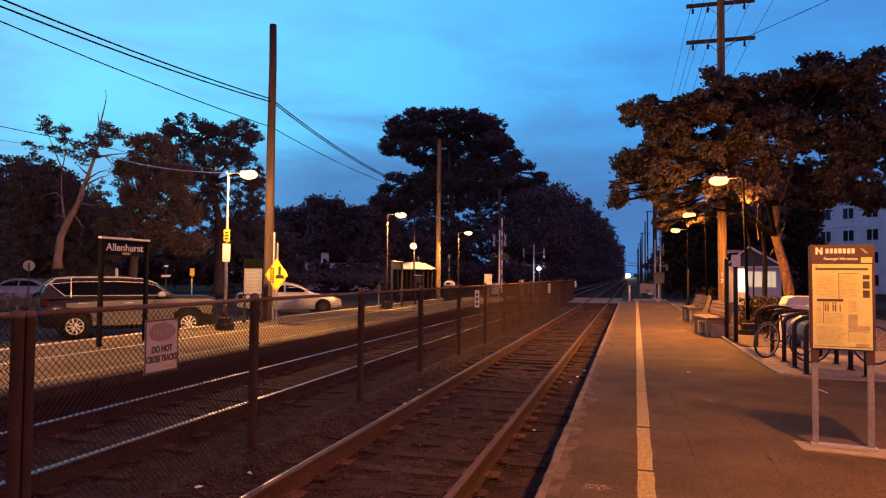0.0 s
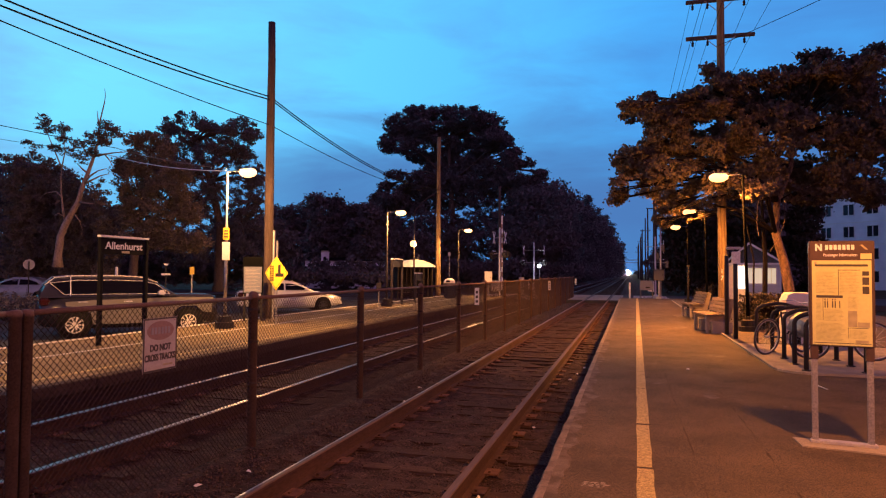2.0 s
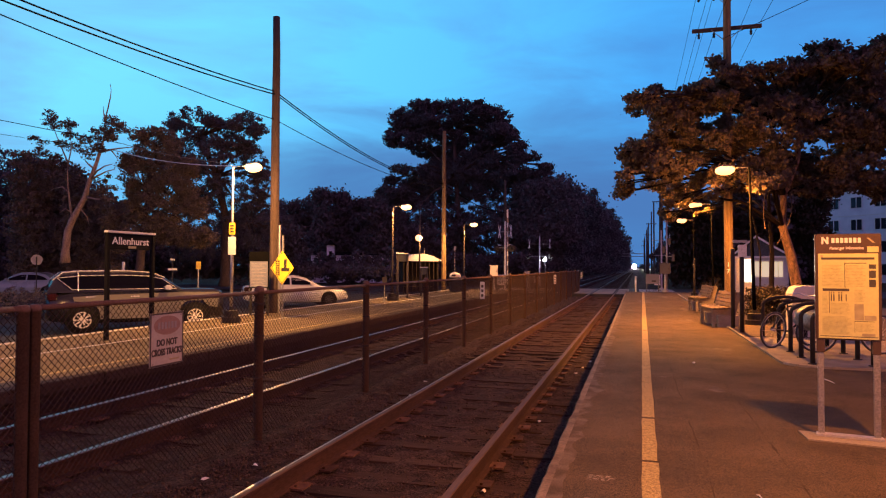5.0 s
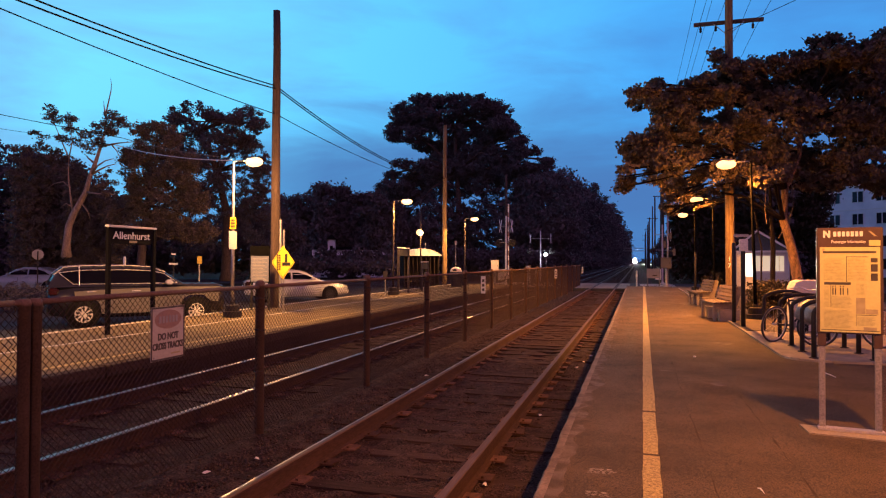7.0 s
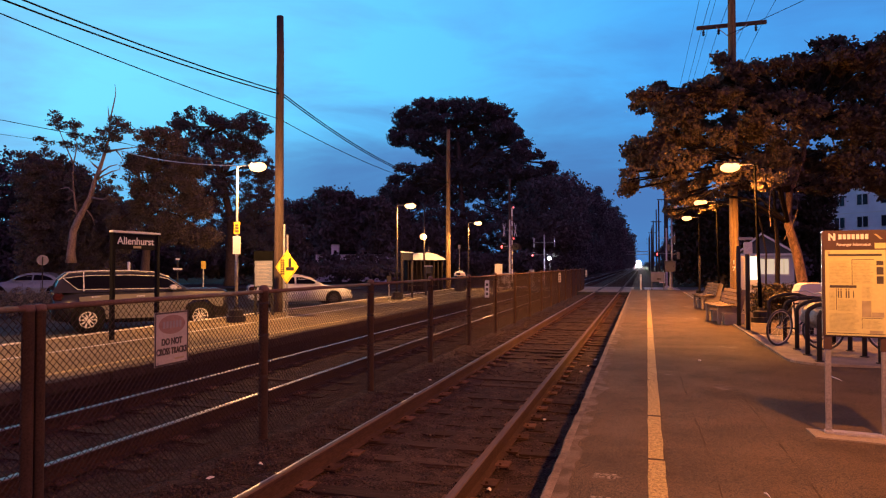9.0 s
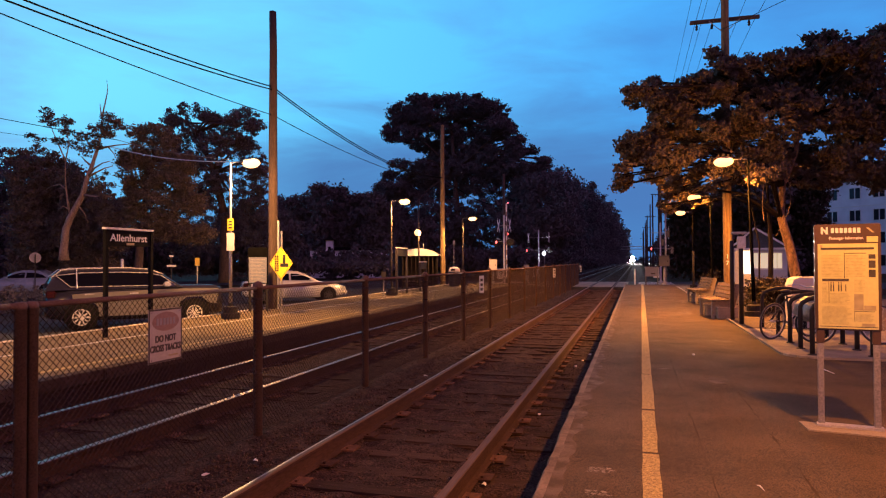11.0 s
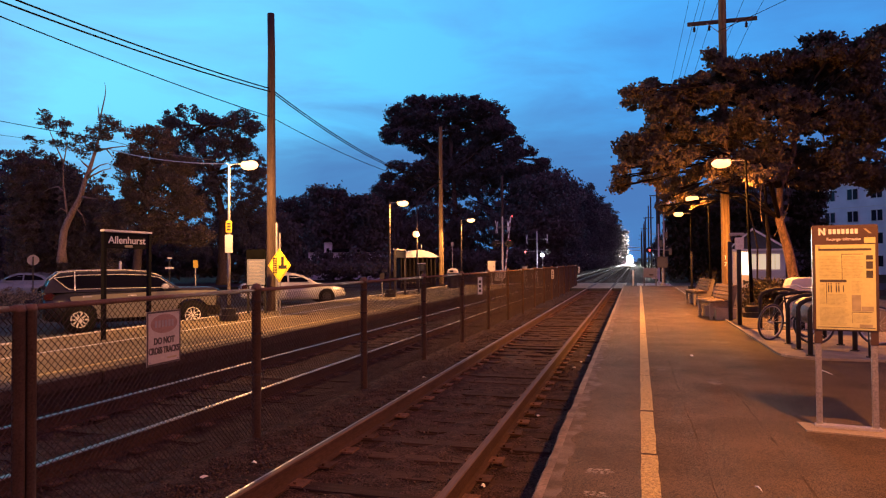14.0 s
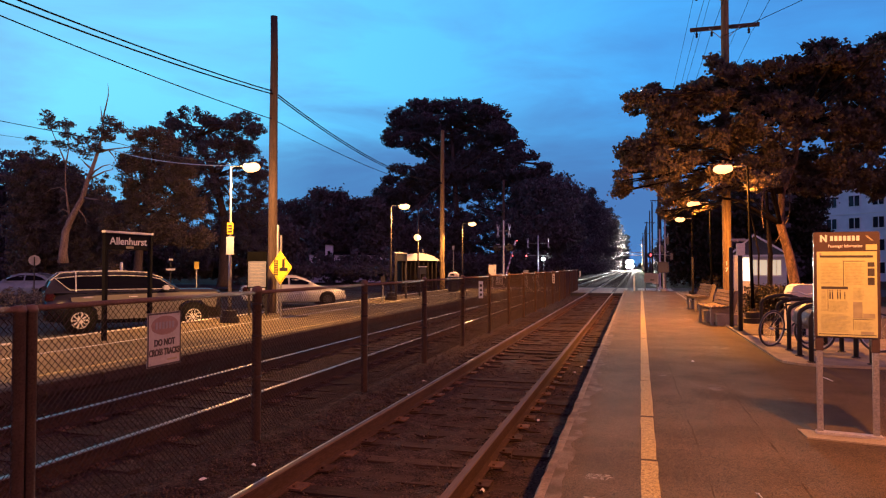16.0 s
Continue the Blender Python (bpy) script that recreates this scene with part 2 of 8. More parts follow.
M_BENCHWOOD = mat("bench_wood", (0.165, 0.115, 0.075), 0.8, second=(0.095, 0.066, 0.046), scale=4, bump=0.003, bump_scale=28, stretch=(6, 0.5, 6), spread=0.2)
M_BARK = mat("tree_bark", (0.10, 0.068, 0.047), 0.95, second=(0.055, 0.038, 0.028), scale=4, amount=0.6, bump=0.02, bump_scale=18, stretch=(2, 2, 0.5), grain=0.4)
M_PALEBARK = mat("pale_bark", (0.42, 0.30, 0.20), 0.95, second=(0.24, 0.17, 0.115), scale=4, amount=0.6, bump=0.012, bump_scale=18, stretch=(2, 2, 0.5), grain=0.35)
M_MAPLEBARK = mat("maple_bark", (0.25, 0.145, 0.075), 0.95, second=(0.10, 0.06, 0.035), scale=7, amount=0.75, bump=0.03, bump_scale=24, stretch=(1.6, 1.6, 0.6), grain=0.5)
M_GRASS = mat("grass", (0.035, 0.038, 0.018), 0.95, spec=0.05, second=(0.05, 0.045, 0.025), scale=0.6, bump=0.04, bump_scale=20, grain=0.5)
M_SOIL = mat("planting_soil", (0.09, 0.065, 0.045), 0.95, second=(0.05, 0.04, 0.03), scale=2, bump=0.02, bump_scale=25, grain=0.5)
M_WHITE = mat("white_enamel", (0.74, 0.73, 0.70), 0.45, second=(0.62, 0.61, 0.57), scale=3, amount=0.4, grain=0.06, bump_scale=60)
M_CREAM = mat("cream_plastic", (0.78, 0.68, 0.54), 0.5, second=(0.68, 0.59, 0.46), scale=4, grain=0.06)
M_SIGN_YELLOW = mat("yellow_sign_sheet", (0.80, 0.55, 0.03), 0.4, second=(0.72, 0.48, 0.03), scale=3, grain=0.05)
M_PAPER = mat("poster_paper", (0.58, 0.57, 0.25), 0.6, second=(0.52, 0.51, 0.215), scale=3, grain=0.05)
M_PRINT = mat("grey_print", (0.42, 0.38, 0.22), 0.6, scale=20, grain=0.1)
M_PRINT_DARK = mat("dark_print", (0.07, 0.06, 0.05), 0.6, scale=20, grain=0.1)
M_PRINT_PALE = mat("pale_print", (0.555, 0.545, 0.238), 0.6, scale=30, grain=0.12)
M_HEADER = mat("brown_header_panel", (0.075, 0.04, 0.03), 0.5, scale=4, grain=0.08)
M_LETTER = mat("white_lettering", (0.80, 0.79, 0.76), 0.5, second=(0.7, 0.69, 0.66), scale=10, grain=0.04)
M_PINK = mat("faded_red_print", (0.25, 0.16, 0.13), 0.6, second=(0.31, 0.21, 0.17), scale=10, grain=0.08)
M_RUBBER = mat("tyre_rubber", (0.010, 0.010, 0.010), 0.9, spec=0.1, scale=8, bump=0.002)
M_DARKGLASS = glass("dark_car_glass", (0.002, 0.002, 0.003), 0.04, 0.2)
M_CARDARK = mat("dark_blue_car_paint", (0.007, 0.007, 0.011), 0.24, second=(0.012, 0.012, 0.016), scale=2, coat=0.35, grain=0.03, spec=0.3)
# silver stands in for the lit platform mirrored in the dark lower doors
M_SIDE_REFLECTION = mat("platform_reflection_paint", (0.22, 0.205, 0.18), 0.32, metal=0.45, second=(0.15, 0.14, 0.12), scale=2, coat=0.8, grain=0.04)
M_CARWHITE = mat("white_car_paint", (0.62, 0.61, 0.58), 0.22, second=(0.48, 0.47, 0.45), scale=2, coat=0.8, grain=0.02)
M_CARBLUE = mat("pale_blue_car_paint", (0.20, 0.27, 0.34), 0.28, second=(0.21, 0.26, 0.31), scale=2, coat=0.7, grain=0.02)
M_CHROME = mat("chrome", (0.85, 0.84, 0.82), 0.28, metal=0.6, scale=8, grain=0.02)
M_ALLOY = mat("alloy_wheel", (0.82, 0.78, 0.70), 0.35, metal=0.3, scale=9, grain=0.04)
M_TAIL = mat("red_tail_lens", (0.035, 0.006, 0.006), 0.15, scale=8, coat=0.6, grain=0.05)
M_HEADLENS = mat("clear_lamp_lens", (0.70, 0.68, 0.62), 0.12, scale=8, coat=0.7, grain=0.05)
M_SODIUM_LENS = glow("lit_sodium_lens", (1.0, 0.40, 0.13), 3.3)
M_PALE_LENS = glow("lit_pale_lens", (1.0, 0.50, 0.17), 4.2)
M_LED = glow("lit_white_led", (0.85, 0.92, 1.0), 60)
M_HEADLIGHT = glow("lit_train_headlight", (1.0, 0.95, 0.86), 60000)
M_REDLIT = glow("lit_red_lens", (1.0, 0.05, 0.04), 4)
M_HOUSE = mat("painted_clapboard", (0.50, 0.51, 0.52), 0.7, second=(0.42, 0.43, 0.45), scale=2, grain=0.08)
M_ROOF = mat("roof_shingle", (0.10, 0.11, 0.12), 0.9, second=(0.07, 0.075, 0.085), scale=3, bump=0.01, bump_scale=14, grain=0.3)
M_ROOM = glow("lit_room_window", (1.0, 0.78, 0.38), 0.5)
M_LIT_WALL = glow("lit_white_panel", (1.0, 0.90, 0.72), 1.5)
M_NIGHTWIN = glass("dark_window_glass", (0.02, 0.025, 0.03), 0.08)
M_BUILDING = mat("pale_stucco", (0.80, 0.80, 0.82), 0.8, second=(0.58, 0.60, 0.64), scale=0.6, grain=0.08)
M_BIN = mat("dark_bin_plastic", (0.05, 0.05, 0.055), 0.5, scale=5)
M_LEAF = leaf_mat("maple_leaves", (0.094, 0.071, 0.051), (0.118, 0.092, 0.062))
M_LEAF_DARK = leaf_mat("dark_leaves", (0.092, 0.083, 0.088), (0.108, 0.096, 0.100), 0.12)
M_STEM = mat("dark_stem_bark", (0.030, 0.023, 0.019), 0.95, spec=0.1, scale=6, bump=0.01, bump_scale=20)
M_MAST = mat("aluminium_paint", (0.55, 0.53, 0.52), 0.5, second=(0.42, 0.40, 0.39), scale=6, grain=0.08)
M_DANGER = mat("faded_white_sign_sheet", (0.47, 0.45, 0.39), 0.6, second=(0.38, 0.36, 0.31), scale=5, grain=0.1)
M_SIGN_DULL = mat("weathered_sign_sheet", (0.30, 0.285, 0.285), 0.6, second=(0.24, 0.225, 0.22), scale=5, grain=0.1)
M_BOARD_GREY = mat("grey_timetable_sheet", (0.125, 0.138, 0.19), 0.6, second=(0.105, 0.115, 0.16), scale=8, grain=0.1)
M_LEAF_DRY = leaf_mat("dry_leaves", (0.19, 0.145, 0.105), (0.125, 0.10, 0.072))
M_GREYBOX = mat("grey_box_paint", (0.085, 0.082, 0.085), 0.6, second=(0.085, 0.08, 0.075), scale=3, grain=0.1)
M_SHEET = mat("grey_plastic_sheet", (0.17, 0.18, 0.20), 0.38, second=(0.10, 0.105, 0.12), scale=9, amount=0.6, bump=0.012, bump_scale=22, grain=0.2)
M_BUSH = leaf_mat("bush_leaves", (0.031, 0.026, 0.016), (0.048, 0.038, 0.024))


# ---- mesh helpers ----
def finish(bm, name, material, smooth=False):
    me = bpy.data.meshes.new(name)
    bm.to_mesh(me)
    bm.free()
    for mt in material if isinstance(material, (list, tuple)) else [material]:
        me.materials.append(mt)
    if smooth:
        me.polygons.foreach_set("use_smooth", [True] * len(me.polygons))
    return me


def part(name, bm, material, parent, label="", smooth=False):
    """One mesh object under a thing or under a part."""
    ob = new(name, finish(bm, name, material, smooth))
    ob.parent = parent
    if label:
        tagged(ob, label)
    return ob


def shared(name, mesh, parent, m=None):
    ob = new(name, mesh)
    ob.parent = parent
    if m is not None:
        ob.matrix_basis = m
    return ob


def thing(name, m, label, category, group="", kind=""):
    ob = new(name)
    ob.empty_display_size = 0.2
    ob.matrix_basis = m
    return tagged(ob, label, category, group, kind)


def structure(name, bm, material, label, category, smooth=False, kind="structure"):
    return tagged(new(name, finish(bm, name, material, smooth)), label, category, "", kind)


def box(bm, x0, x1, y0, y1, z0, z1, bevel=0.0, m=None, mi=0):
    c = Matrix.Translation(((x0 + x1) / 2, (y0 + y1) / 2, (z0 + z1) / 2)) @ Matrix.Diagonal((abs(x1 - x0), abs(y1 - y0), abs(z1 - z0), 1))
    g = bmesh.ops.create_cube(bm, size=1.0, matrix=(m @ c) if m is not None else c)
    vs = g["verts"]
    fs = {f for v in vs for f in v.link_faces}
    for f in fs:
        f.material_index = mi
    if bevel:
        bmesh.ops.bevel(bm, geom=list({e for v in vs for e in v.link_edges}), offset=bevel, segments=2, affect="EDGES", clamp_overlap=True)
    return bm


def cyl(bm, p0, p1, r0, r1=None, seg=12, caps=True, mi=0):
    p0, p1 = Vector(p0), Vector(p1)
    r1 = r0 if r1 is None else r1
    d = p1 - p0
    m = Matrix.Translation((p0 + p1) / 2) @ d.to_track_quat("Z", "Y").to_matrix().to_4x4()
    g = bmesh.ops.create_cone(bm, cap_ends=caps, segments=seg, radius1=r0, radius2=r1, depth=d.length, matrix=m)
    if mi:
        for f in {f for v in g["verts"] for f in v.link_faces}:
            f.material_index = mi
    return bm


def tube(bm, pts, radii, seg=8, caps=True):
    """A tube through points; radii a number or a list."""
    pts = [Vector(p) for p in pts]
    if not isinstance(radii, (list, tuple)):
        radii = [radii] * len(pts)
    rings = []
    up = Vector((0.13, 0.27, 0.95))
    for i, p in enumerate(pts):
        d = (pts[min(i + 1, len(pts) - 1)] - pts[max(i - 1, 0)]).normalized()
        a = d.cross(up)
        if a.length < 1e-3:
            a = d.cross(Vector((1, 0, 0)))
        a.normalize()
        b = d.cross(a)
        rings.append([bm.verts.new(p + (a * math.cos(2 * math.pi * j / seg) + b * math.sin(2 * math.pi * j / seg)) * radii[i]) for j in range(seg)])
    for r, s in zip(rings, rings[1:]):
        for j in range(seg):
            bm.faces.new((r[j], r[(j + 1) % seg], s[(j + 1) % seg], s[j]))
    if caps:
        bm.faces.new(rings[0][::-1])
        bm.faces.new(rings[-1])
    return bm


def lathe(bm, profile, seg=20, m=None):
    """A turned shape from (radius, height) pairs."""
    rings = []
    for r, z in profile:
        ring = []
        for j in range(seg):
            v = Vector((r * math.cos(2 * math.pi * j / seg), r * math.sin(2 * math.pi * j / seg), z))
            ring.append(bm.verts.new(m @ v if m is not None else v))
        rings.append(ring)
    for r, s in zip(rings, rings[1:]):
        for j in range(seg):
            bm.faces.new((r[j], r[(j + 1) % seg], s[(j + 1) % seg], s[j]))
    bm.faces.new(rings[0][::-1])
    bm.faces.new(rings[-1])
    return bm


def prism(bm, outline, axis, a0, a1, m=None, mi=0):
    """An outline of pairs drawn out along an axis (0, 1 or 2)."""
    def place(p, a):
        q = list(p)
        q.insert(axis, a)
        return m @ Vector(q) if m is not None else Vector(q)
    lo = [bm.verts.new(place(p, a0)) for p in outline]
    hi = [bm.verts.new(place(p, a1)) for p in outline]
    n = len(outline)
    fs = [bm.faces.new((lo[i], lo[(i + 1) % n], hi[(i + 1) % n], hi[i])) for i in range(n)]
    fs += [bm.faces.new(lo[::-1]), bm.faces.new(hi)]
    for f in fs:
        f.material_index = mi
    bmesh.ops.recalc_face_normals(bm, faces=fs)
    return bm


def many(name, verts, faces, places, material):
    """One mesh of a small shape repeated: places is (n, 3, 4)."""
    v, f, p = np.asarray(verts, float), np.asarray(faces), np.asarray(places, float)
    vv = np.einsum("nij,vj->nvi", p[:, :, :3], v) + p[:, None, :, 3]
    ff = f[None] + (np.arange(len(p)) * len(v))[:, None, None]
    me = bpy.data.meshes.new(name)
    nv, nf, k = vv.shape[0] * vv.shape[1], ff.shape[0] * ff.shape[1], f.shape[1]
    me.vertices.add(nv)
    me.vertices.foreach_set("co", vv.reshape(-1))
    me.loops.add(nf * k)
    me.loops.foreach_set("vertex_index", ff.reshape(-1).astype(np.int32))
    me.polygons.add(nf)
    me.polygons.foreach_set("loop_start", np.arange(0, nf * k, k, dtype=np.int32))
    me.update(calc_edges=True)
    me.materials.append(material)
    return me


def turns(n, rng):
    """n random rotations."""
    q = rng.normal(size=(n, 4))
    q /= np.linalg.norm(q, axis=1)[:, None]
    w, x, y, z = q.T
    return np.stack([1 - 2 * (y * y + z * z), 2 * (x * y - z * w), 2 * (x * z + y * w),
                     2 * (x * y + z * w), 1 - 2 * (x * x + z * z), 2 * (y * z - x * w),
                     2 * (x * z - y * w), 2 * (y * z + x * w), 1 - 2 * (x * x + y * y)], 1).reshape(n, 3, 3)


def lettering(name, text, height, material, parent, m, label="", squeeze=1.0, depth=0.002, align="CENTER", bold=0.012):
    cu = bpy.data.curves.new(name, "FONT")
    cu.body, cu.size, cu.align_x, cu.align_y, cu.extrude = text, height, align, "CENTER", depth
    cu.offset = height * bold
    tmp = bpy.data.objects.new(name, cu)
    scene.collection.objects.link(tmp)
    me = bpy.data.meshes.new_from_object(tmp.evaluated_get(bpy.context.evaluated_depsgraph_get()))
    bpy.data.objects.remove(tmp)
    me.materials.clear()
    me.materials.append(material)
    me.transform(Matrix.Diagonal((squeeze, 1, 1, 1)))
    ob = new(name, me)
    ob.parent = parent
    ob.matrix_basis = m
    return tagged(ob, label) if label else ob


# ---- plan: x across the tracks, y along them, z up; 0 is the platform's surface ----
RAIL_Z = -0.20
TIE_Z = -0.37
NEAR_TRACK = -2.14
FAR_TRACK = -5.72
GAUGE = 1.505
FENCE_X = -4.0
EDGE_NEAR = -0.66
EDGE_FAR = -7.32
BACK_FAR = -11.6
LOT_Z = -0.25
CROSS_0, CROSS_1 = 44.5, 55.0


def rough_sheet(bm, xs, ys, z, amp, size):
    grid = [[bm.verts.new((x, y, z + amp * noise.noise(Vector((x / size, y / size, 3.1))) + 0.4 * amp * noise.noise(Vector((x / size * 4, y / size * 4, 7.7))))) for y in ys] for x in xs]
    for a, b in zip(grid, grid[1:]):
        for i in range(len(ys) - 1):
            bm.faces.new((a[i], b[i], b[i + 1], a[i + 1]))
    return bm


def spread_out(a, b, n):
    return [a + (b - a) * i / n for i in range(n + 1)]


# ground: one sheet to the horizon
bm = bmesh.new()
far = [-2500, -600, -150, -60, -30, -11.5, 11.5, 30, 60, 150, 600, 2500]
rough_sheet(bm, far, far, -0.55, 0.0, 10)
structure("ground", bm, M_GRASS, "dark grassy ground reaching to the horizon", "ground")

# ballast bed
bm = bmesh.new()
ys = spread_out(-8, 12, 110) + spread_out(12, CROSS_0, 60)[1:]
rough_sheet(bm, spread_out(EDGE_FAR, EDGE_NEAR, 60), ys, TIE_Z - 0.020, 0.052, 0.26)
structure("ballast_bed", bm, M_BALLAST, "dirty brown ballast bed between the platforms", "ballast", True)
bm = bmesh.new()
rough_sheet(bm, spread_out(EDGE_FAR - 2, EDGE_NEAR + 2, 12), spread_out(CROSS_1, 900, 60), TIE_Z - 0.03, 0.04, 2.0)
structure("ballast_bed_beyond", bm, M_BALLAST, "ballast bed of the line beyond the level crossing", "ballast", True)

rng = np.random.default_rng(4)
octa = [(1, 0, 0), (-1, 0, 0), (0, 1, 0), (0, -1, 0), (0, 0, 0.7), (0, 0, -0.7)]
octa_f = [(0, 2, 4), (2, 1, 4), (1, 3, 4), (3, 0, 4), (2, 0, 5), (1, 2, 5), (3, 1, 5), (0, 3, 5)]
n = 32000
sx = rng.uniform(EDGE_FAR + 0.1, EDGE_NEAR - 0.1, n)
sy = 1.5 + 26 * rng.random(n) ** 1.6
size = 0.007 + 0.015 * rng.random(n) ** 2.4
heap = rng.random(n) < 0.22
sx = np.where(heap, FENCE_X + 0.42 + 0.16 * rng.normal(size=n), sx)
size = np.where(heap, size * 1.05, size)
places = np.zeros((n, 3, 4))
places[:, :, :3] = turns(n, rng) * (size[:, None, None] * rng.uniform(0.7, 1.3, (n, 1, 3)))
places[:, :, 3] = np.stack([sx, sy, np.full(n, TIE_Z - 0.012) + rng.uniform(-0.012, 0.016, n)], 1)
tagged(new("ballast_stones", many("ballast_stones", octa, octa_f, places, M_STONE)), "loose brown crushed stone between the rails", "ballast", "", "stuff")
# pale litter lying beside the rails
litter_at = [(-1.05, 12.2), (-0.98, 12.9), (-1.25, 5.6), (-3.5, 5.7), (-3.35, 10.6), (-3.2, 9.4), (-1.15, 8.3), (-0.9, 13.8), (-3.7, 5.2)]
for i, (x, y) in enumerate(litter_at):
    bm = bmesh.new()
    lo = [bm.verts.new((0.034 * math.cos(a) * (1 + 0.4 * math.sin(i + 3 * a)), 0.022 * math.sin(a), 0.008 * math.sin(2 * a + i))) for a in spread_out(0, 5.5, 7)]
    top = bm.verts.new((0.005, 0.004, 0.016))
    for a, b in zip(lo, lo[1:] + lo[:1]):
        bm.faces.new((a, b, top))
    bm.faces.new(lo[::-1])
    ob = new("litter", finish(bm, "litter", M_LETTER))
    ob.matrix_basis = pose(x, y, TIE_Z + 0.005, 0, 0, i * 47)
    tagged(ob, "crumpled scrap of pale litter on the ballast", "litter", "litter by the rails")


bm = bmesh.new()
tube(bm, [(2.47, 10.40, 0.006), (2.49, 10.22, 0.010), (2.52, 10.02, 0.006)], [0.004, 0.006, 0.003], 6)
tagged(new("straw", finish(bm, "straw", M_LETTER)), "pale thin straw lying on the platform", "litter")
bm = bmesh.new()
bmesh.ops.create_icosphere(bm, subdivisions=2, radius=0.02)
for v in bm.verts:
    v.co = Vector((v.co.x * 1.2, v.co.y, 0.011 + v.co.z * 0.5)) * (1 + 0.3 * noise.noise(v.co * 60))
ob = new("litter", finish(bm, "litter", M_LETTER))
ob.matrix_basis = pose(0.88, 11.46, 0.0)
bm = bmesh.new()
tube(bm, [(0.772, 4.965, 0.005), (0.788, 4.95, 0.008), (0.797, 4.90, 0.005), (0.800, 4.86, 0.004)], [0.002, 0.005, 0.003, 0.001], 6)
tagged(new("straw", finish(bm, "straw", M_LETTER)), "short pale scrap lying on the platform", "litter")
tagged(ob, "small crumpled scrap of pale paper on the platform", "litter", "litter by the rails")


# ---- tracks ----
def rail_outline(cx):
    half = [(0.07, -0.172), (0.07, -0.162), (0.014, -0.145), (0.010, -0.045), (0.034, -0.036), (0.036, -0.010), (0.030, 0.0)]
    return [(cx + x, RAIL_Z + z) for x, z in half] + [(cx - 0.010, RAIL_Z)] + [(cx - x, RAIL_Z + z) for x, z in half[::-1]]


def track(x, name, label, head):
    t = thing(name, pose(x, 0, 0), label, "track", "tracks", "structure")
    for s in (-1, 1):
        bm = bmesh.new()
        prism(bm, rail_outline(s * GAUGE / 2), 1, -8, 900)
        bm.normal_update()
        for f in bm.faces:
            if f.calc_center_median().z > RAIL_Z - 0.013 and abs(f.normal.y) < 0.5:
                # left rail only: the sky's glint put in as a brighter outer strip
                f.material_index = 2 if s < 0 and f.calc_center_median().x < -GAUGE / 2 else 1
        part("rail", bm, [M_RUST, head, M_RAILTOP], t, "rusty steel rail with a worn shiny head")
    return t


near_track = track(NEAR_TRACK, "track_near", "railway track with rusty rails on dark wooden ties", M_RAILDULL)
far_track = track(FAR_TRACK, "track_far", "second railway track beyond the fence, on wooden ties", M_RAILTOP)


# ---- platforms ----
bm = bmesh.new()
prism(bm, [(EDGE_NEAR + 0.075, 0.0), (9.0, 0.0), (9.0, -0.6), (EDGE_NEAR + 0.075, -0.6)], 1, -8, CROSS_0 - 0.8)
platform = structure("platform_near", bm, M_ASPHALT, "worn asphalt station platform with a painted yellow line", "platform")
bm = bmesh.new()
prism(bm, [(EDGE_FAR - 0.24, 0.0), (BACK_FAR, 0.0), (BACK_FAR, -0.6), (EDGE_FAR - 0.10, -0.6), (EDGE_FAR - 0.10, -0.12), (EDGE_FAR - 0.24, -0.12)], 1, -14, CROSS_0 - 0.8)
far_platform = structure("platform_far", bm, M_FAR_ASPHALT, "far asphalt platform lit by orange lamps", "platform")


def edging(parent, x0, x1, y0, y1, step, seed, material=M_EDGE):
    r = random.Random(seed)
    y = y0
    while y < y1:
        bm = bmesh.new()
        dx = r.uniform(-0.018, 0.018)
        box(bm, x0 + dx, x1 + 0.0, y + 0.002, y + step - 0.002, -0.16, 0.004 + r.uniform(-0.003, 0.005), 0.012)
        part("edging_slab", bm, material, parent)
        y += step




def broken_lip(parent, x0, x1, y0, y1, seed):
    """A crumbling concrete lip, cast in lengths, with a wandering outer edge."""
    r = random.Random(seed)
    y = y0
    while y < y1:
        step = r.uniform(1.6, 3.4)
        n = int(step / 0.13)
        bm = bmesh.new()
        rings = []
        for i in range(n + 1):
            v = y + (step - 0.004) * i / n
            w = 0.022 * noise.noise(Vector((v * 1.7, seed, 0))) + 0.012 * noise.noise(Vector((v * 7, seed, 3)))
            h = 0.004 * noise.noise(Vector((v * 5, 7, seed)))
            c = 0.012 + 0.010 * abs(noise.noise(Vector((v * 4, 2, seed))))
            rings.append([(x0 + w, v, -0.17), (x0 + w, v, -c), (x0 + w + c, v, h + 0.002), (x1, v, h * 0.5 + 0.003), (x1, v, -0.17)])
        vs = [[bm.verts.new(p) for p in g] for g in rings]
        for a, b in zip(vs, vs[1:]):
            for j in range(5):
                bm.faces.new((a[j], b[j], b[(j + 1) % 5], a[(j + 1) % 5]))
        bm.faces.new(vs[0])
        bm.faces.new(vs[-1][::-1])
        bmesh.ops.recalc_face_normals(bm, faces=bm.faces)
        part("edge_lip", bm, M_EDGE, parent, "crumbling concrete edge")
        y += step


broken_lip(platform, EDGE_NEAR, EDGE_NEAR + 0.074, -8, CROSS_0 - 0.8, 3)
edging(far_platform, EDGE_FAR, EDGE_FAR - 0.236, -14.02, CROSS_0 - 0.8, 1.22, 8, M_TAR)
bm = bmesh.new()
box(bm, EDGE_FAR - 0.099, EDGE_FAR - 0.060, -14, CROSS_0 - 0.8, -0.60, -0.165)
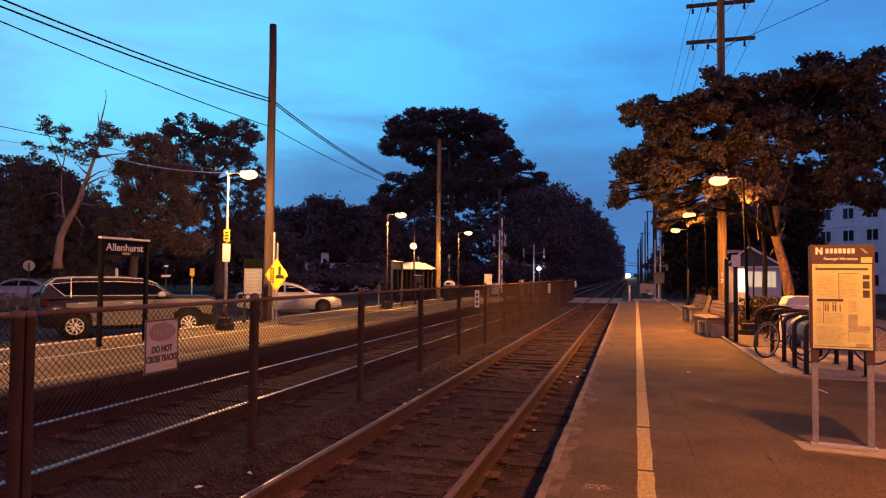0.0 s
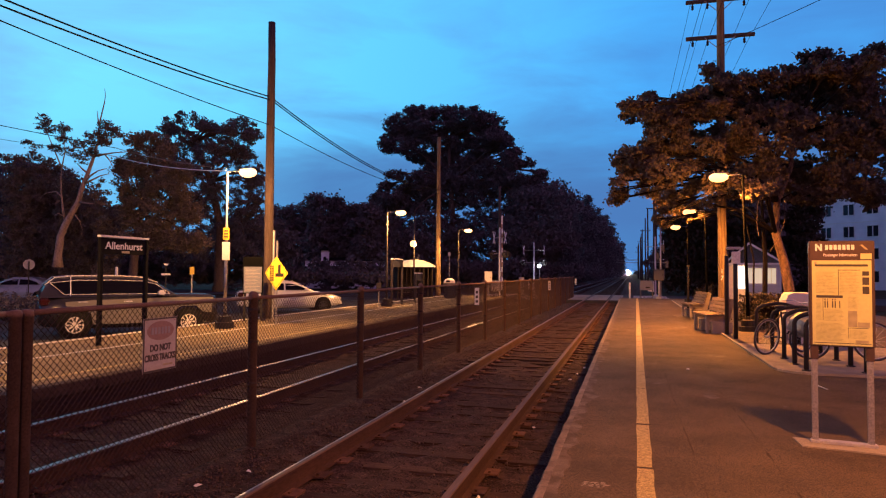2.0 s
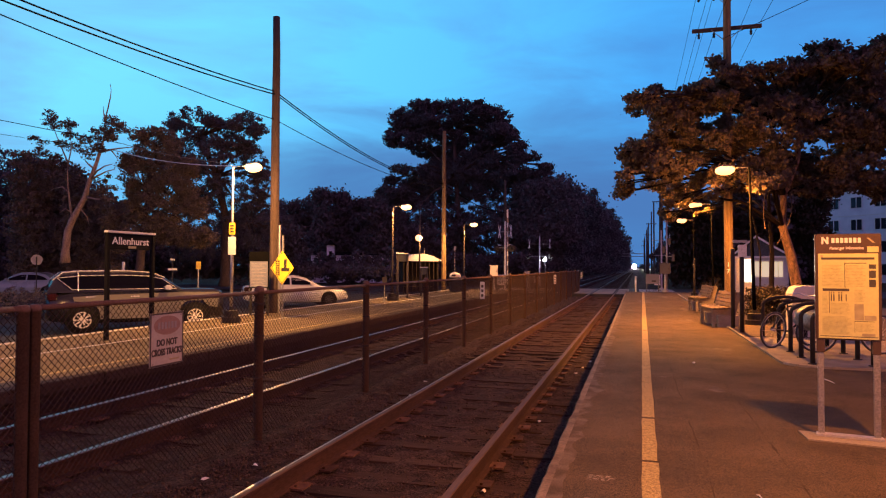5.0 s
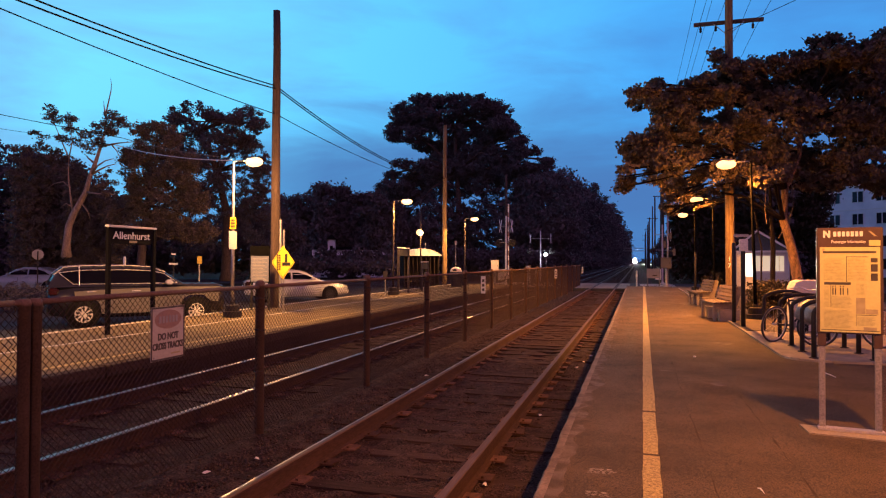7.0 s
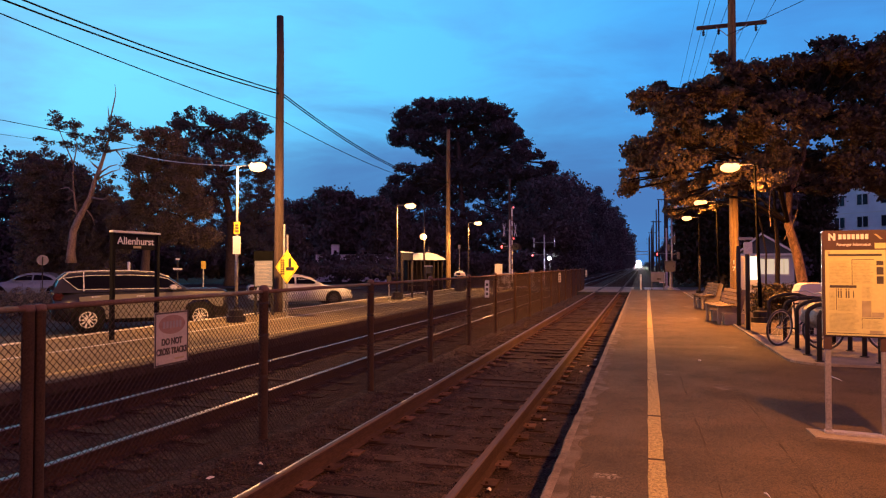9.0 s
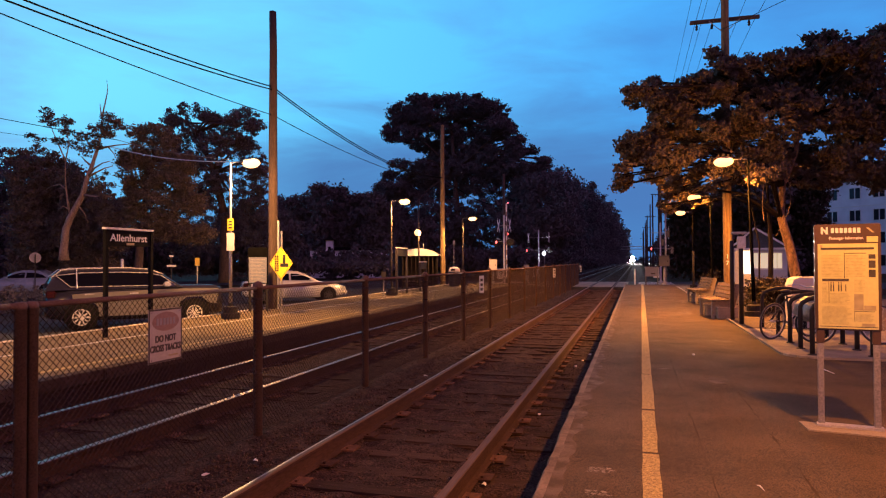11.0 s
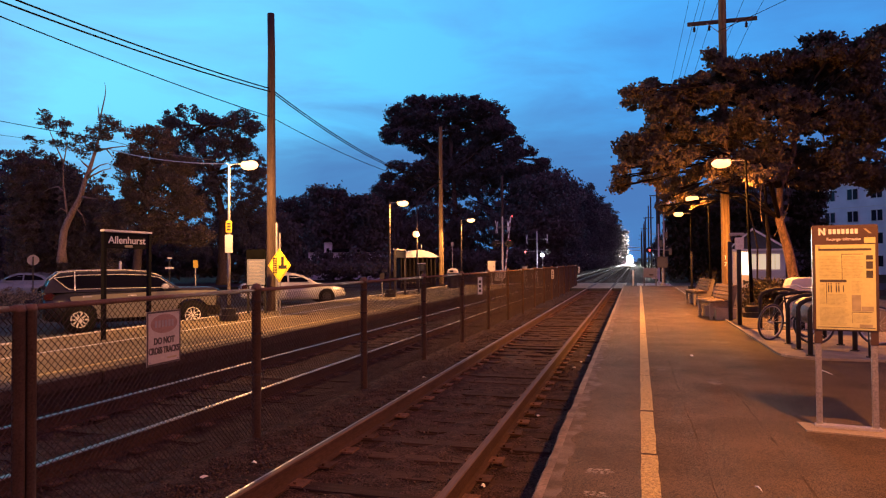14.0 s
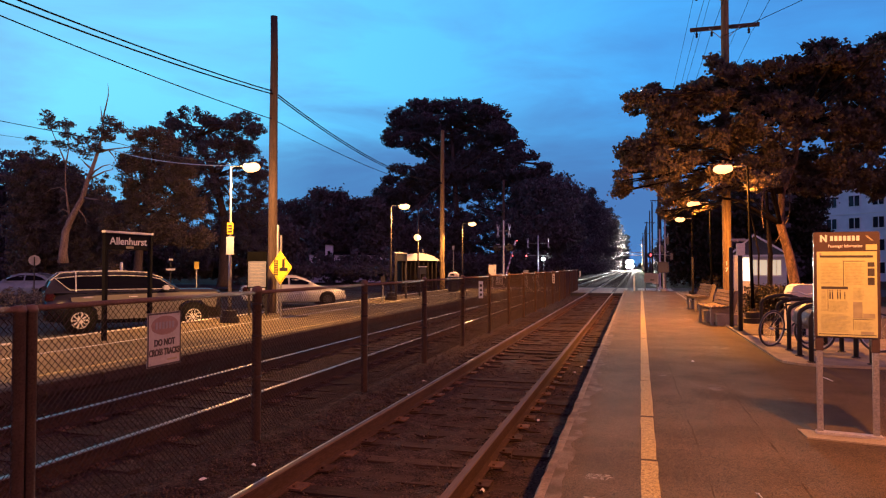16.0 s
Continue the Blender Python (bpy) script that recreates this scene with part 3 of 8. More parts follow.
part("edge_wall", bm, M_TIE, far_platform, "dark wall set back under the platform edge")


def paint_strip(name, parent, x0, width, y0, y1, z, material, seed, wob=0.012, skew=0.0):
    """A hand-painted stripe with uneven edges."""
    r = random.Random(seed)
    bm = bmesh.new()
    k = max(2, int((y1 - y0) / 0.22))
    row = []
    for i in range(k + 1):
        y = y0 + (y1 - y0) * i / k
        x = x0 + skew * y
        row.append((bm.verts.new((x - width / 2 + r.uniform(-wob, wob), y, z)), bm.verts.new((x + width / 2 + r.uniform(-wob, wob), y, z))))
    for a, b in zip(row, row[1:]):
        bm.faces.new((a[0], a[1], b[1], b[0]))
    return part(name, bm, material, parent)


r = random.Random(12)
y = -8.0
while y < CROSS_0 - 1.5:
    step = r.choice((1.1, 1.6, 2.2, 2.9))
    paint_strip("yellow_line", platform, 0.055, 0.124, y, min(y + step - r.uniform(0.02, 0.07), CROSS_0 - 1), 0.004, M_YELLOW, int(y * 100), 0.005, 0.0078)
    y += step
for x0, a, b in ((0.50, 1.5, 24.0), (1.12, 2.5, 14.0)):
    paint_strip("tar_seam", platform, x0, 0.0055, a, b, 0.003, M_SEAM, int(x0 * 100), 0.012)


def worn_patch(x, y, rx, ry, seed, material=M_STAIN, z=0.0022):
    """An irregular worn place in the asphalt."""
    bm = bmesh.new()
    pts = []
    for i in range(30):
        a = 2 * math.pi * i / 30
        k = 1 + 0.55 * noise.noise(Vector((math.cos(a) * 1.3, math.sin(a) * 1.3, seed))) + 0.30 * noise.noise(Vector((math.cos(a) * 4, math.sin(a) * 4, seed)))
        pts.append(bm.verts.new((x + rx * k * math.cos(a), y + ry * k * math.sin(a), z)))
    bm.faces.new(pts)
    part("worn_patch", bm, material, platform)


for i, (x, y, rx, ry) in enumerate(((1.55, 13.6, 0.16, 0.22), (1.35, 20.4, 0.20, 0.4), (0.95, 9.1, 0.10, 0.2), (1.75, 26.0, 0.3, 0.8), (0.4, 31.0, 0.3, 1.2), (1.5, 36.5, 0.5, 1.0))):
    worn_patch(x, y, rx, ry, 3 + i)
for i, (x, y) in enumerate(((1.72, 8.6), (0.66, 4.35), (0.36, 9.9), (2.3, 6.2))):
    worn_patch(x, y, 0.028 + 0.012 * (i % 3), 0.018, 40 + i, M_EDGE, 0.0036)
# the bare grey band behind the broken lip, and rows of thin scrapes in the asphalt
r = random.Random(31)
bm = bmesh.new()
rows = []
for i in range(560):
    y = 1.0 + 29.0 * (i / 559) ** 1.5
    w = 0.10 + 0.10 * noise.noise(Vector((y * 1.1, 5, 0))) + 0.07 * noise.noise(Vector((y * 3.3, 5, 2))) + 0.03 * noise.noise(Vector((y * 6, 5, 4)))
    rows.append([bm.verts.new((EDGE_NEAR + 0.0745 + max(0.004, w) * k, y, 0.0022)) for k in (0, 0.5, 1)])
for a, b in zip(rows, rows[1:]):
    bm.faces.new((a[0], a[1], b[1], b[0]))
    bm.faces.new((a[1], a[2], b[2], b[1]))
part("worn_band", bm, M_STAIN, platform, "bare grey asphalt along the edge")
for cx, cy, rows in ((-0.265, 4.98, 5), (-0.255, 4.50, 4)):
    for k in range(rows):
        bm = bmesh.new()
        px = cx - 0.075 + r.uniform(-0.015, 0.01)
        while px < cx + 0.07:
            w = r.uniform(0.015, 0.06)
            py = cy + 0.026 * k + r.uniform(-0.005, 0.005)
            h = r.uniform(0.004, 0.009) * (1.7 if k == rows - 1 else 1)
            tip = [bm.verts.new((px + a * w, py + b * h, 0.0037)) for a, b in ((0, 0.2), (0.3, -1), (0.75, -0.7), (1, 0.1), (0.7, 0.9), (0.25, 1))]
            bm.faces.new(tip)
            px += w + r.uniform(0.0, 0.02)
        part("scrape", bm, M_CONCRETE, platform)
paint_strip("yellow_line", far_platform, EDGE_FAR - 0.62, 0.10, -6, CROSS_0 - 1, 0.004, M_YELLOW, 77, 0.008)
paint_strip("white_line", far_platform, BACK_FAR + 1.7, 0.10, -6, CROSS_0 - 4, 0.004, M_WHITE_PAINT, 78, 0.008)

# parking lane behind the far platform, kerb, and the street that crosses the line
bm = bmesh.new()
prism(bm, [(BACK_FAR + 0.0, LOT_Z), (-27.0, LOT_Z), (-27.0, -0.6), (BACK_FAR + 0.0, -0.6)], 1, -30, CROSS_0 - 0.5)
structure("road_parking", bm, M_ROAD, "asphalt parking lane behind the far platform", "road")
kerb = thing("kerb_far", pose(BACK_FAR, 0, 0), "pale concrete kerb along the far platform", "kerb", "", "structure")
for i in range(24):
    bm = bmesh.new()
    box(bm, -0.17, -0.006, -12 + i * 2.3, -12 + i * 2.3 + 2.288, -0.42, 0.016, 0.015)
    part("kerb_stone", bm, M_KERB, kerb)
bm = bmesh.new()
box(bm, -140, 140, CROSS_0 - 0.5, CROSS_1 + 1.0, -0.7, RAIL_Z - 0.012)
crossing = structure("road_crossing", bm, M_ROAD, "asphalt street crossing the tracks", "road")
for x in (NEAR_TRACK, FAR_TRACK):
    for k in range(4):
        for a, b in ((x - 2.0, x - GAUGE / 2 - 0.08), (x - GAUGE / 2 + 0.11, x + GAUGE / 2 - 0.11), (x + GAUGE / 2 + 0.08, x + 1.6)):
            bm = bmesh.new()
            y0 = CROSS_0 + 0.3 + k * 2.5
            box(bm, a, b, y0, y0 + 2.46, RAIL_Z - 0.2, RAIL_Z - 0.004, 0.01)
            part("crossing_panel", bm, M_CONCRETE, crossing)
for k in range(9):
    bm = bmesh.new()
    y0 = CROSS_0 + 0.2 + k * 1.15
    box(bm, 0.2, 2.6, y0, y0 + 0.55, RAIL_Z - 0.02, RAIL_Z - 0.006)
    part("crossing_stripe", bm, M_WHITE_PAINT, crossing)
for k in range(9):
    bm = bmesh.new()
    y0 = CROSS_0 + 0.2 + k * 1.15
    box(bm, -10.6, -8.2, y0, y0 + 0.55, RAIL_Z - 0.02, RAIL_Z - 0.006)
    part("crossing_stripe", bm, M_WHITE_PAINT, crossing)

# raised planting bed with a rounded concrete border beside the platform
bed = thing("planting_bed", pose(0, 0, 0), "low planting bed with a pale concrete border", "planting bed", "", "structure")
outline = [(2.24, 40.0), (2.24, 11.95)]
for i in range(1, 7):
    a = math.radians(90 * i / 6)
    outline.append((2.24 + 0.6 * (1 - math.cos(a)), 11.95 - 0.52 * math.sin(a)))
outline += [(8.9, 11.43)]
bm = bmesh.new()
prism(bm, outline[1:] + [(8.9, 16.0), (2.24, 16.0)], 2, -0.1, 0.022)
part("concrete_pad", bm, M_CONCRETE, bed, "stained concrete pad under the bicycle rack")
bm = bmesh.new()
prism(bm, [(2.25, 16.01), (8.9, 16.01), (8.9, 40), (2.25, 40)], 2, -0.1, 0.03)
part("soil", bm, M_SOIL, bed, "dark bare soil")
for a, b in zip(outline, outline[1:]):
    a, b = Vector((*a, 0)), Vector((*b, 0))
    k = max(1, int((b - a).length / 1.5))
    for j in range(k):
        p, q = a.lerp(b, j / k), a.lerp(b, (j + 1) / k)
        d = (q - p).normalized()
        nrm = Vector((d.y, -d.x, 0)) * 0.026
        bm = bmesh.new()
        p2, q2 = p + d * 0.005, q - d * 0.005
        prism(bm, [tuple((v)[:2]) for v in (p2 - nrm, q2 - nrm, q2 + nrm, p2 + nrm)], 2, -0.05, 0.035)
        part("border_stone", bm, M_CONCRETE, bed)


# ---- fence between the tracks ----
def fence():
    f = thing("chain_link_fence", pose(FENCE_X, 0, 0), "dark bronze chain-link fence standing between the two tracks", "fence")
    top, low, pitch = 1.22, -0.34, 0.058
    h = top - low
    span = 3.05
    start = 6.56 - 5 * span
    wires = []
    cnt = int((span + h) / pitch)
    verts, faces = [], []

    def wire(p, q, off):
        d = (q - p).normalized()
        a = Vector((1, 0, 0))
        b = d.cross(a)
        i0 = len(verts)
        for s in (p, q):
            for j in range(3):
                ang = 2 * math.pi * j / 3
                verts.append(tuple(s + Vector((off, 0, 0)) + (a * math.cos(ang) + b * math.sin(ang)) * 0.0033))
        for j in range(3):
            faces.append((i0 + j, i0 + (j + 1) % 3, i0 + 3 + (j + 1) % 3, i0 + 3 + j))
    for i in range(cnt + 1):
        s = i * pitch - h
        lo, hi = max(s, 0.0), min(s + h, span)
        if hi - lo < 0.02:
            continue
        wire(Vector((0, lo, low + lo - s)), Vector((0, hi, low + hi - s)), 0.0035)
        wire(Vector((0, lo, top - (lo - s))), Vector((0, hi, top - (hi - s))), -0.0035)
    me = bpy.data.meshes.new("mesh_panel")
    me.from_pydata(verts, [], faces)
    me.materials.append(M_FENCE)
    bm = bmesh.new()
    lathe(bm, [(0.050, -0.5), (0.050, 1.235), (0.055, 1.235), (0.055, 1.262), (0.050, 1.285), (0.035, 1.302), (0.012, 1.31)], 14)
    post = finish(bm, "post", M_FENCE_POST, True)
    bm = bmesh.new()
    lathe(bm, [(0.040, -0.5), (0.040, 1.27), (0.043, 1.27), (0.043, 1.295), (0.035, 1.315), (0.02, 1.32)], 16)
    thick = finish(bm, "thick_post", M_FENCE_POST, True)
    bm = bmesh.new()
    cyl(bm, (0, 0, 1.235), (0, span, 1.235), 0.021, seg=10)
    rail_me = finish(bm, "top_rail", M_FENCE_POST, True)
    bm = bmesh.new()
    cyl(bm, (0, 0, low + 0.01), (0, span, low + 0.01), 0.005, seg=6)
    wire_me = finish(bm, "tension_wire", M_FENCE)
    bm = bmesh.new()
    lathe(bm, [(0.055, 0.0), (0.055, 0.025)], 12)
    band = finish(bm, "band", M_FENCE)
    n_span = 19
    for i in range(n_span + 1):
        y = start + i * span
        big = i in (4,)
        if big:
            shared("gate_post", thick, f, pose(0, y + 0.175, -0.06))
            shared("gate_post", thick, f, pose(0, y + 0.085, -0.06))
        else:
            p = shared("post", post, f, pose(0, y, 0))
            for z in (0.3, 0.75, 1.1):
                shared("band", band, p, pose(0, 0, z))
        if i < n_span:
            p = shared("mesh_panel", me, f, pose(0, y, 0))
            shared("top_rail", rail_me, f, pose(0, y, 0))
            shared("tension_wire", wire_me, f, pose(0, y, 0))
    # narrow white markers tied to the mesh
    for y in (17.2, 33.5, 50.2):
        bm = bmesh.new()
        box(bm, 0.058, 0.175, -0.004, 0.004, 0.68, 1.13, 0.003)
        mk = part("marker", bm, M_WHITE, f, "narrow white marker plate with dark bars")
        mk.matrix_basis = pose(0, y, 0)
        for z in (0.74, 0.86, 0.98):
            bm = bmesh.new()
            box(bm, 0.085, 0.148, -0.0065, -0.0045, z, z + 0.07)
            part("mark", bm, M_PRINT_DARK, mk)
    return f


fence()


def danger_sign():
    """Tied to the fence, seen from the platform."""
    t = thing("warning_sign", pose(FENCE_X + 0.03, 5.012, 0.888, 0, 0, 90) @ Matrix.Diagonal((0.955, 1, 0.75, 1)), "white warning sign with a faded red oval, hung on the fence", "sign")
    bm = bmesh.new()
    box(bm, -0.23, 0.23, -0.004, 0.0, -0.31, 0.31, 0.0)
    part("plate", bm, M_DANGER, t)
    bm = bmesh.new()
    for a, b, c, d in ((-0.228, 0.228, 0.288, 0.308), (-0.228, 0.228, -0.308, -0.288), (-0.228, -0.212, -0.288, 0.288), (0.212, 0.228, -0.288, 0.288)):
        box(bm, a, b, -0.006, -0.0041, c, d)
    part("border", bm, M_PRINT_DARK, t)
    bm = bmesh.new()
    prism(bm, [(0.18 * math.cos(a), 0.16 + 0.11 * math.sin(a)) for a in spread_out(0, 6.2, 28)], 1, -0.0065, -0.0041)
    part("oval", bm, M_PINK, t, "faded red oval")
    bm = bmesh.new()
    for i in range(6):
        box(bm, -0.13 + i * 0.045, -0.10 + i * 0.045, -0.009, -0.0066, 0.12, 0.20)
    part("word_bars", bm, M_SIGN_DULL, t)
    for k, (s, z) in enumerate((("DO NOT", -0.04), ("CROSS TRACKS", -0.15))):
        lettering("lettering", s, 0.105, M_PRINT_DARK, t, pose(0, -0.0055, z, 90), squeeze=0.56 if k else 0.66, bold=0.035)
    bm = bmesh.new()
    box(bm, 0.04, 0.17, -0.006, -0.0041, -0.255, -0.235)
    part("small_print", bm, M_PRINT, t)
    for x in (-0.19, 0.19):
        for z in (-0.27, 0.27):
            bm = bmesh.new()
            cyl(bm, (x, -0.012, z), (x, 0.03, z), 0.008, seg=8)
            part("bolt", bm, M_GALV, t)


danger_sign()


# ---- lamps on posts ----
def lamp_post(m, pale=False, watts=LAMP_WATTS, label="", lean=0.0, post_mat=None, beam=None, aim=(-0.63, 0.001), reach=0.63, glow_watts=0):
    """Post with a short arm and a drooping oval head; the arm points to local -x."""
    t = thing("platform_lamp", m @ pose(0, 0, 0, 0, lean), label or "slim platform lamp with a glowing orange oval head", "street lamp", "platform lamps")
    pm = post_mat or M_DARK_STEEL
    bm = bmesh.new()
    lathe(bm, [(0.046, 0.42), (0.044, 1.4), (0.027, 4.18), (0.024, 4.2)], 14)
    part("post", bm, pm, t, smooth=True)
    bm = bmesh.new()
    lathe(bm, [(0.25, 0.0), (0.25, 0.16), (0.19, 0.165), (0.19, 0.32), (0.07, 0.34), (0.06, 0.42)], 18)
    part("base", bm, M_BLACK, t, "two-tier dark footing")
    bm = bmesh.new()
    tube(bm, [(0, 0, 4.16), (-0.06, 0, 4.20), (0.30 - reach, 0, 4.20), (0.21 - reach, 0, 4.18)], 0.014, 8)
    part("arm", bm, M_GALV, t, smooth=True)
    bm = bmesh.new()
    bmesh.ops.create_uvsphere(bm, u_segments=18, v_segments=10, radius=1.0)
    for v in bm.verts:
        v.co = Vector((v.co.x * 0.20 - reach + 0.05, v.co.y * 0.11, 4.235 + max(v.co.z, -0.05) * 0.05))
    part("hood", bm, M_GALV, t, smooth=True)
    bm = bmesh.new()
    bmesh.ops.create_uvsphere(bm, u_segments=18, v_segments=10, radius=1.0)
    for v in bm.verts:
        v.co = Vector((v.co.x * 0.25 - reach, v.co.y * 0.15, 4.15 + v.co.z * 0.13))
    part("lens", bm, M_PALE_LENS if pale else M_SODIUM_LENS, t, "glowing lens", smooth=True).visible_shadow = False
    # the lens throws its light down and out; aim: where the beam's middle meets the ground, in the post's space
    li = bpy.data.lights.new("lamp_light", "SPOT" if beam else "POINT")
    li.energy, li.color, li.shadow_soft_size = watts, SODIUM_PALE if pale else SODIUM, 0.10
    lo = new("lamp_light", li)
    lo.parent, lo.matrix_basis = t, pose(-reach, 0, 3.92)
    if glow_watts:
        gl = bpy.data.lights.new("lens_light", "POINT")
        gl.energy, gl.color, gl.shadow_soft_size = glow_watts, li.color, 0.12
        go = new("lens_light", gl)
        go.parent, go.matrix_basis = t, pose(-reach, 0, 4.10)
    if beam:
        li.spot_size, li.spot_blend = radians(beam[0]), beam[1]
        lo.matrix_basis = look((-reach, 0, 3.92), (*aim, 0))
    return t


lamp_post(pose(3.0, 19.3, 0.0), lean=-1.6, watts=3000, beam=(157, 0.25), aim=(-0.60, 0.7), reach=0.60, glow_watts=640, post_mat=M_LAMPPOST)
lamp_post(pose(2.95, 28.6, -0.13), lean=-1.0, watts=1100, beam=(170, 0.18), aim=(-0.50, 0.001), reach=0.60, glow_watts=700, post_mat=M_LAMPPOST)
lamp_post(pose(2.95, 38.0, -0.13), watts=900, beam=(140, 0.40), aim=(-0.50, 0.001), reach=0.62, glow_watts=250, post_mat=M_LAMPPOST)
lamp_post(pose(2.65, 5.1, 0.0), watts=1180, beam=(164, 0.7), aim=(-0.45, 0.5))
# added unseen behind the camera, as fill light for platform, tracks and fence
lamp_post(pose(3.05, -9.5, 0.0), watts=1300, beam=(164, 0.3), aim=(-1.6, 0.9))
lamp_post(pose(-10.45, 15.75, 0.0, 0, 0, 180), pale=True, watts=1500, label="slim platform lamp with a bright pale yellow oval head", post_mat=M_GALV, beam=(168, 0.4), aim=(2.2, -1.2), glow_watts=1300)
lamp_post(pose(-10.45, 28.1, 0.0, 0, 0, 180), pale=True, watts=2300, beam=(120, 0.6), aim=(3.0, 0), glow_watts=400)
lamp_post(pose(-10.45, 41.0, 0.0, 0, 0, 180), pale=True, watts=2000, beam=(174, 0.15), glow_watts=120)
lamp_post(pose(-10.9, 4.2, 0.0, 0, 0, 180), pale=True, watts=3000, beam=(74, 0.6), aim=(-0.7, -6.0))


def notice_boxes():
    """Small boxes and a plate strapped to the pale lamp post."""
    t = thing("post_notice", pose(-10.42, 15.70, 0, 0, 0, -56), "yellow and white notice plates strapped to a lamp post", "notice")
    bm = bmesh.new()
    box(bm, 0.0, 0.03, -0.10, 0.10, 1.82, 2.30, 0.006)
    part("white_plate", bm, M_WHITE, t)
    bm = bmesh.new()
    box(bm, 0.0, 0.03, -0.08, 0.08, 2.36, 2.68, 0.006)
    part("yellow_plate", bm, M_SIGN_YELLOW, t)
    bm = bmesh.new()
    for z in (2.42, 2.50, 2.58):
        box(bm, 0.031, 0.034, -0.05, 0.05, z, z + 0.04)
    part("print_bars", bm, M_PRINT_DARK, t)


notice_boxes()


# ---- wooden utility poles and wires ----
def wood_pole(m, height, r0=0.17, r1=0.11, arms=(), label="", number=False, riser=False, wood=None):
    t = thing("utility_pole", m, label or "tall weathered wooden utility pole", "utility pole", "utility poles")
    bm = bmesh.new()
    tube(bm, [(0.02 * noise.noise(Vector((m.translation.y, z, 0))), 0, z) for z in spread_out(-0.4, height, 8)], spread_out(r0, r1, 8), 16)
    part("shaft", bm, wood or M_POLE, t, smooth=True)
    for z, half in arms:
        bm = bmesh.new()
        box(bm, -half, half, 0.12, 0.23, z - 0.06, z + 0.06, 0.01)
        arm = part("crossarm", bm, M_POLE_DARK, t)
        for s in (-1, 1):
            bm = bmesh.new()
            cyl(bm, (s * half * 0.45, 0.11, z - 0.02), (s * 0.05, 0.14, z - 0.42), 0.012, seg=6)
            part("brace", bm, M_GALV, t)
        for x in (-0.8, -0.36, 0.7):
            bm = bmesh.new()
            lathe(bm, [(0.02, -0.28), (0.05, -0.24), (0.03, -0.20), (0.05, -0.16), (0.03, -0.12), (0.012, -0.06)], 10)
            ins = part("insulator", bm, M_BLACK, arm)
            ins.matrix_basis = pose(x * half, 0.17, z)
    if riser:
        bm = bmesh.new()
        cyl(bm, (0.21, -0.04, -0.02), (0.21, -0.04, 2.85), 0.045, seg=10)
        part("cable_riser", bm, M_GALV, t, "pale riser pipe")
    if number:
        for z, s in ((1.62, "1"), (1.40, "7")):
            lettering("pole_numeral", s, 0.20, M_LETTER, t, pose(-0.03, -r0 - 0.004, z, 90), depth=0.003)
    return t


wood_pole(pose(2.94, 24.0, 0), 12.8, 0.15, 0.115, ((9.58, 1.09), (10.85, 1.09)), "tall wooden utility pole with two crossarms and hanging insulators", True, wood=M_POLE_PALE)
for i in range(2, 12):
    wood_pole(pose(2.60 if i == 2 else 3.25 if i == 3 else 2.92 + 0.1 * (i % 3), 24.0 + 25.5 * i, -0.3), 13.0 + 0.4 * ((i * 7) % 3), 0.17, 0.12, ((11.2, 1.1),) if i % 2 else (), wood=M_POLE_DARK)
wood_pole(pose(-11.35, 19.5, 0), 9.72, 0.17, 0.115, (), "tall bare wooden utility pole carrying black cables", riser=True, wood=M_POLE_DARK)
wood_pole(pose(-12.15, 42.3, LOT_Z), 10.7, 0.17, 0.115, wood=M_POLE_PALE)
wood_pole(pose(-11.2, -3.6, LOT_Z), 9.9, 0.17, 0.115)
wood_pole(pose(-12.6, 66.0, LOT_Z), 10.4, 0.17, 0.115, wood=M_POLE_DARK)


def cable(p, q, sag, r=0.012, label="black overhead cable between wooden poles", n=18, sheath=None):
    p, q = Vector(p), Vector(q)
    bm = bmesh.new()
    pts = []
    for s in spread_out(0, 1, n):
        v = p.lerp(q, s)
        v.z -= sag * 4 * s * (1 - s)
        pts.append(v)
    tube(bm, pts, r, 5)
    return tagged(new("overhead_cable", finish(bm, "overhead_cable", sheath or M_CABLE)), label, "cable", "overhead cables")


for z0, z1, z2, dx, r, s0, s1 in ((6.80, 7.245, 7.0, -0.02, 0.020, 0.48, 0.66), (6.62, 7.135, 6.95, 0.02, 0.020, 0.50, 0.68), (6.77, 6.31, 6.7, 0.0, 0.014, 0.36, 0.43)):
    cable((-11.2 + dx, -3.6, z0), (-11.35 + dx, 19.5, z1), s0, r)
    cable((-11.35 + dx, 19.5, z1), (-12.15 + dx, 42.3, z2), s1, r)
    cable((-12.15 + dx, 42.3, z2), (-12.6 + dx, 66.0, z2), 0.5, r)
for x in (-0.97, -0.43, 0.85):
    for z in (9.30, 10.57):
        cable((2.92 + x, 24.17, z), (2.60 + x, 75.17, z + 1.3), 0.7, 0.007, "thin overhead power line beside the tracks")
        cable((2.92 + x, 24.17, z), (2.92 + x, -8, z + 0.6), 0.5, 0.007, "thin overhead power line beside the tracks")
cable((2.8, 24.0, 9.2), (13.5, 10.0, 10.6), 0.3, 0.010)
# lamplight put into pale sheaths near the post; the runs beyond stay black
cable((-10.5, 15.75, 4.22), (-16.47, 18.14, 5.3), 0.12, 0.014, "service cable with lamplight painted as a pale sheath", sheath=M_WHITE)
cable((-10.5, 15.75, 4.28), (-16.29, 18.19, 5.54), 0.08, 0.009, "service cable with lamplight painted as a pale sheath", sheath=M_CONCRETE)
cable((-16.29, 18.19, 5.54), (-30.0, 8.0, 8.5), 0.15, 0.012)
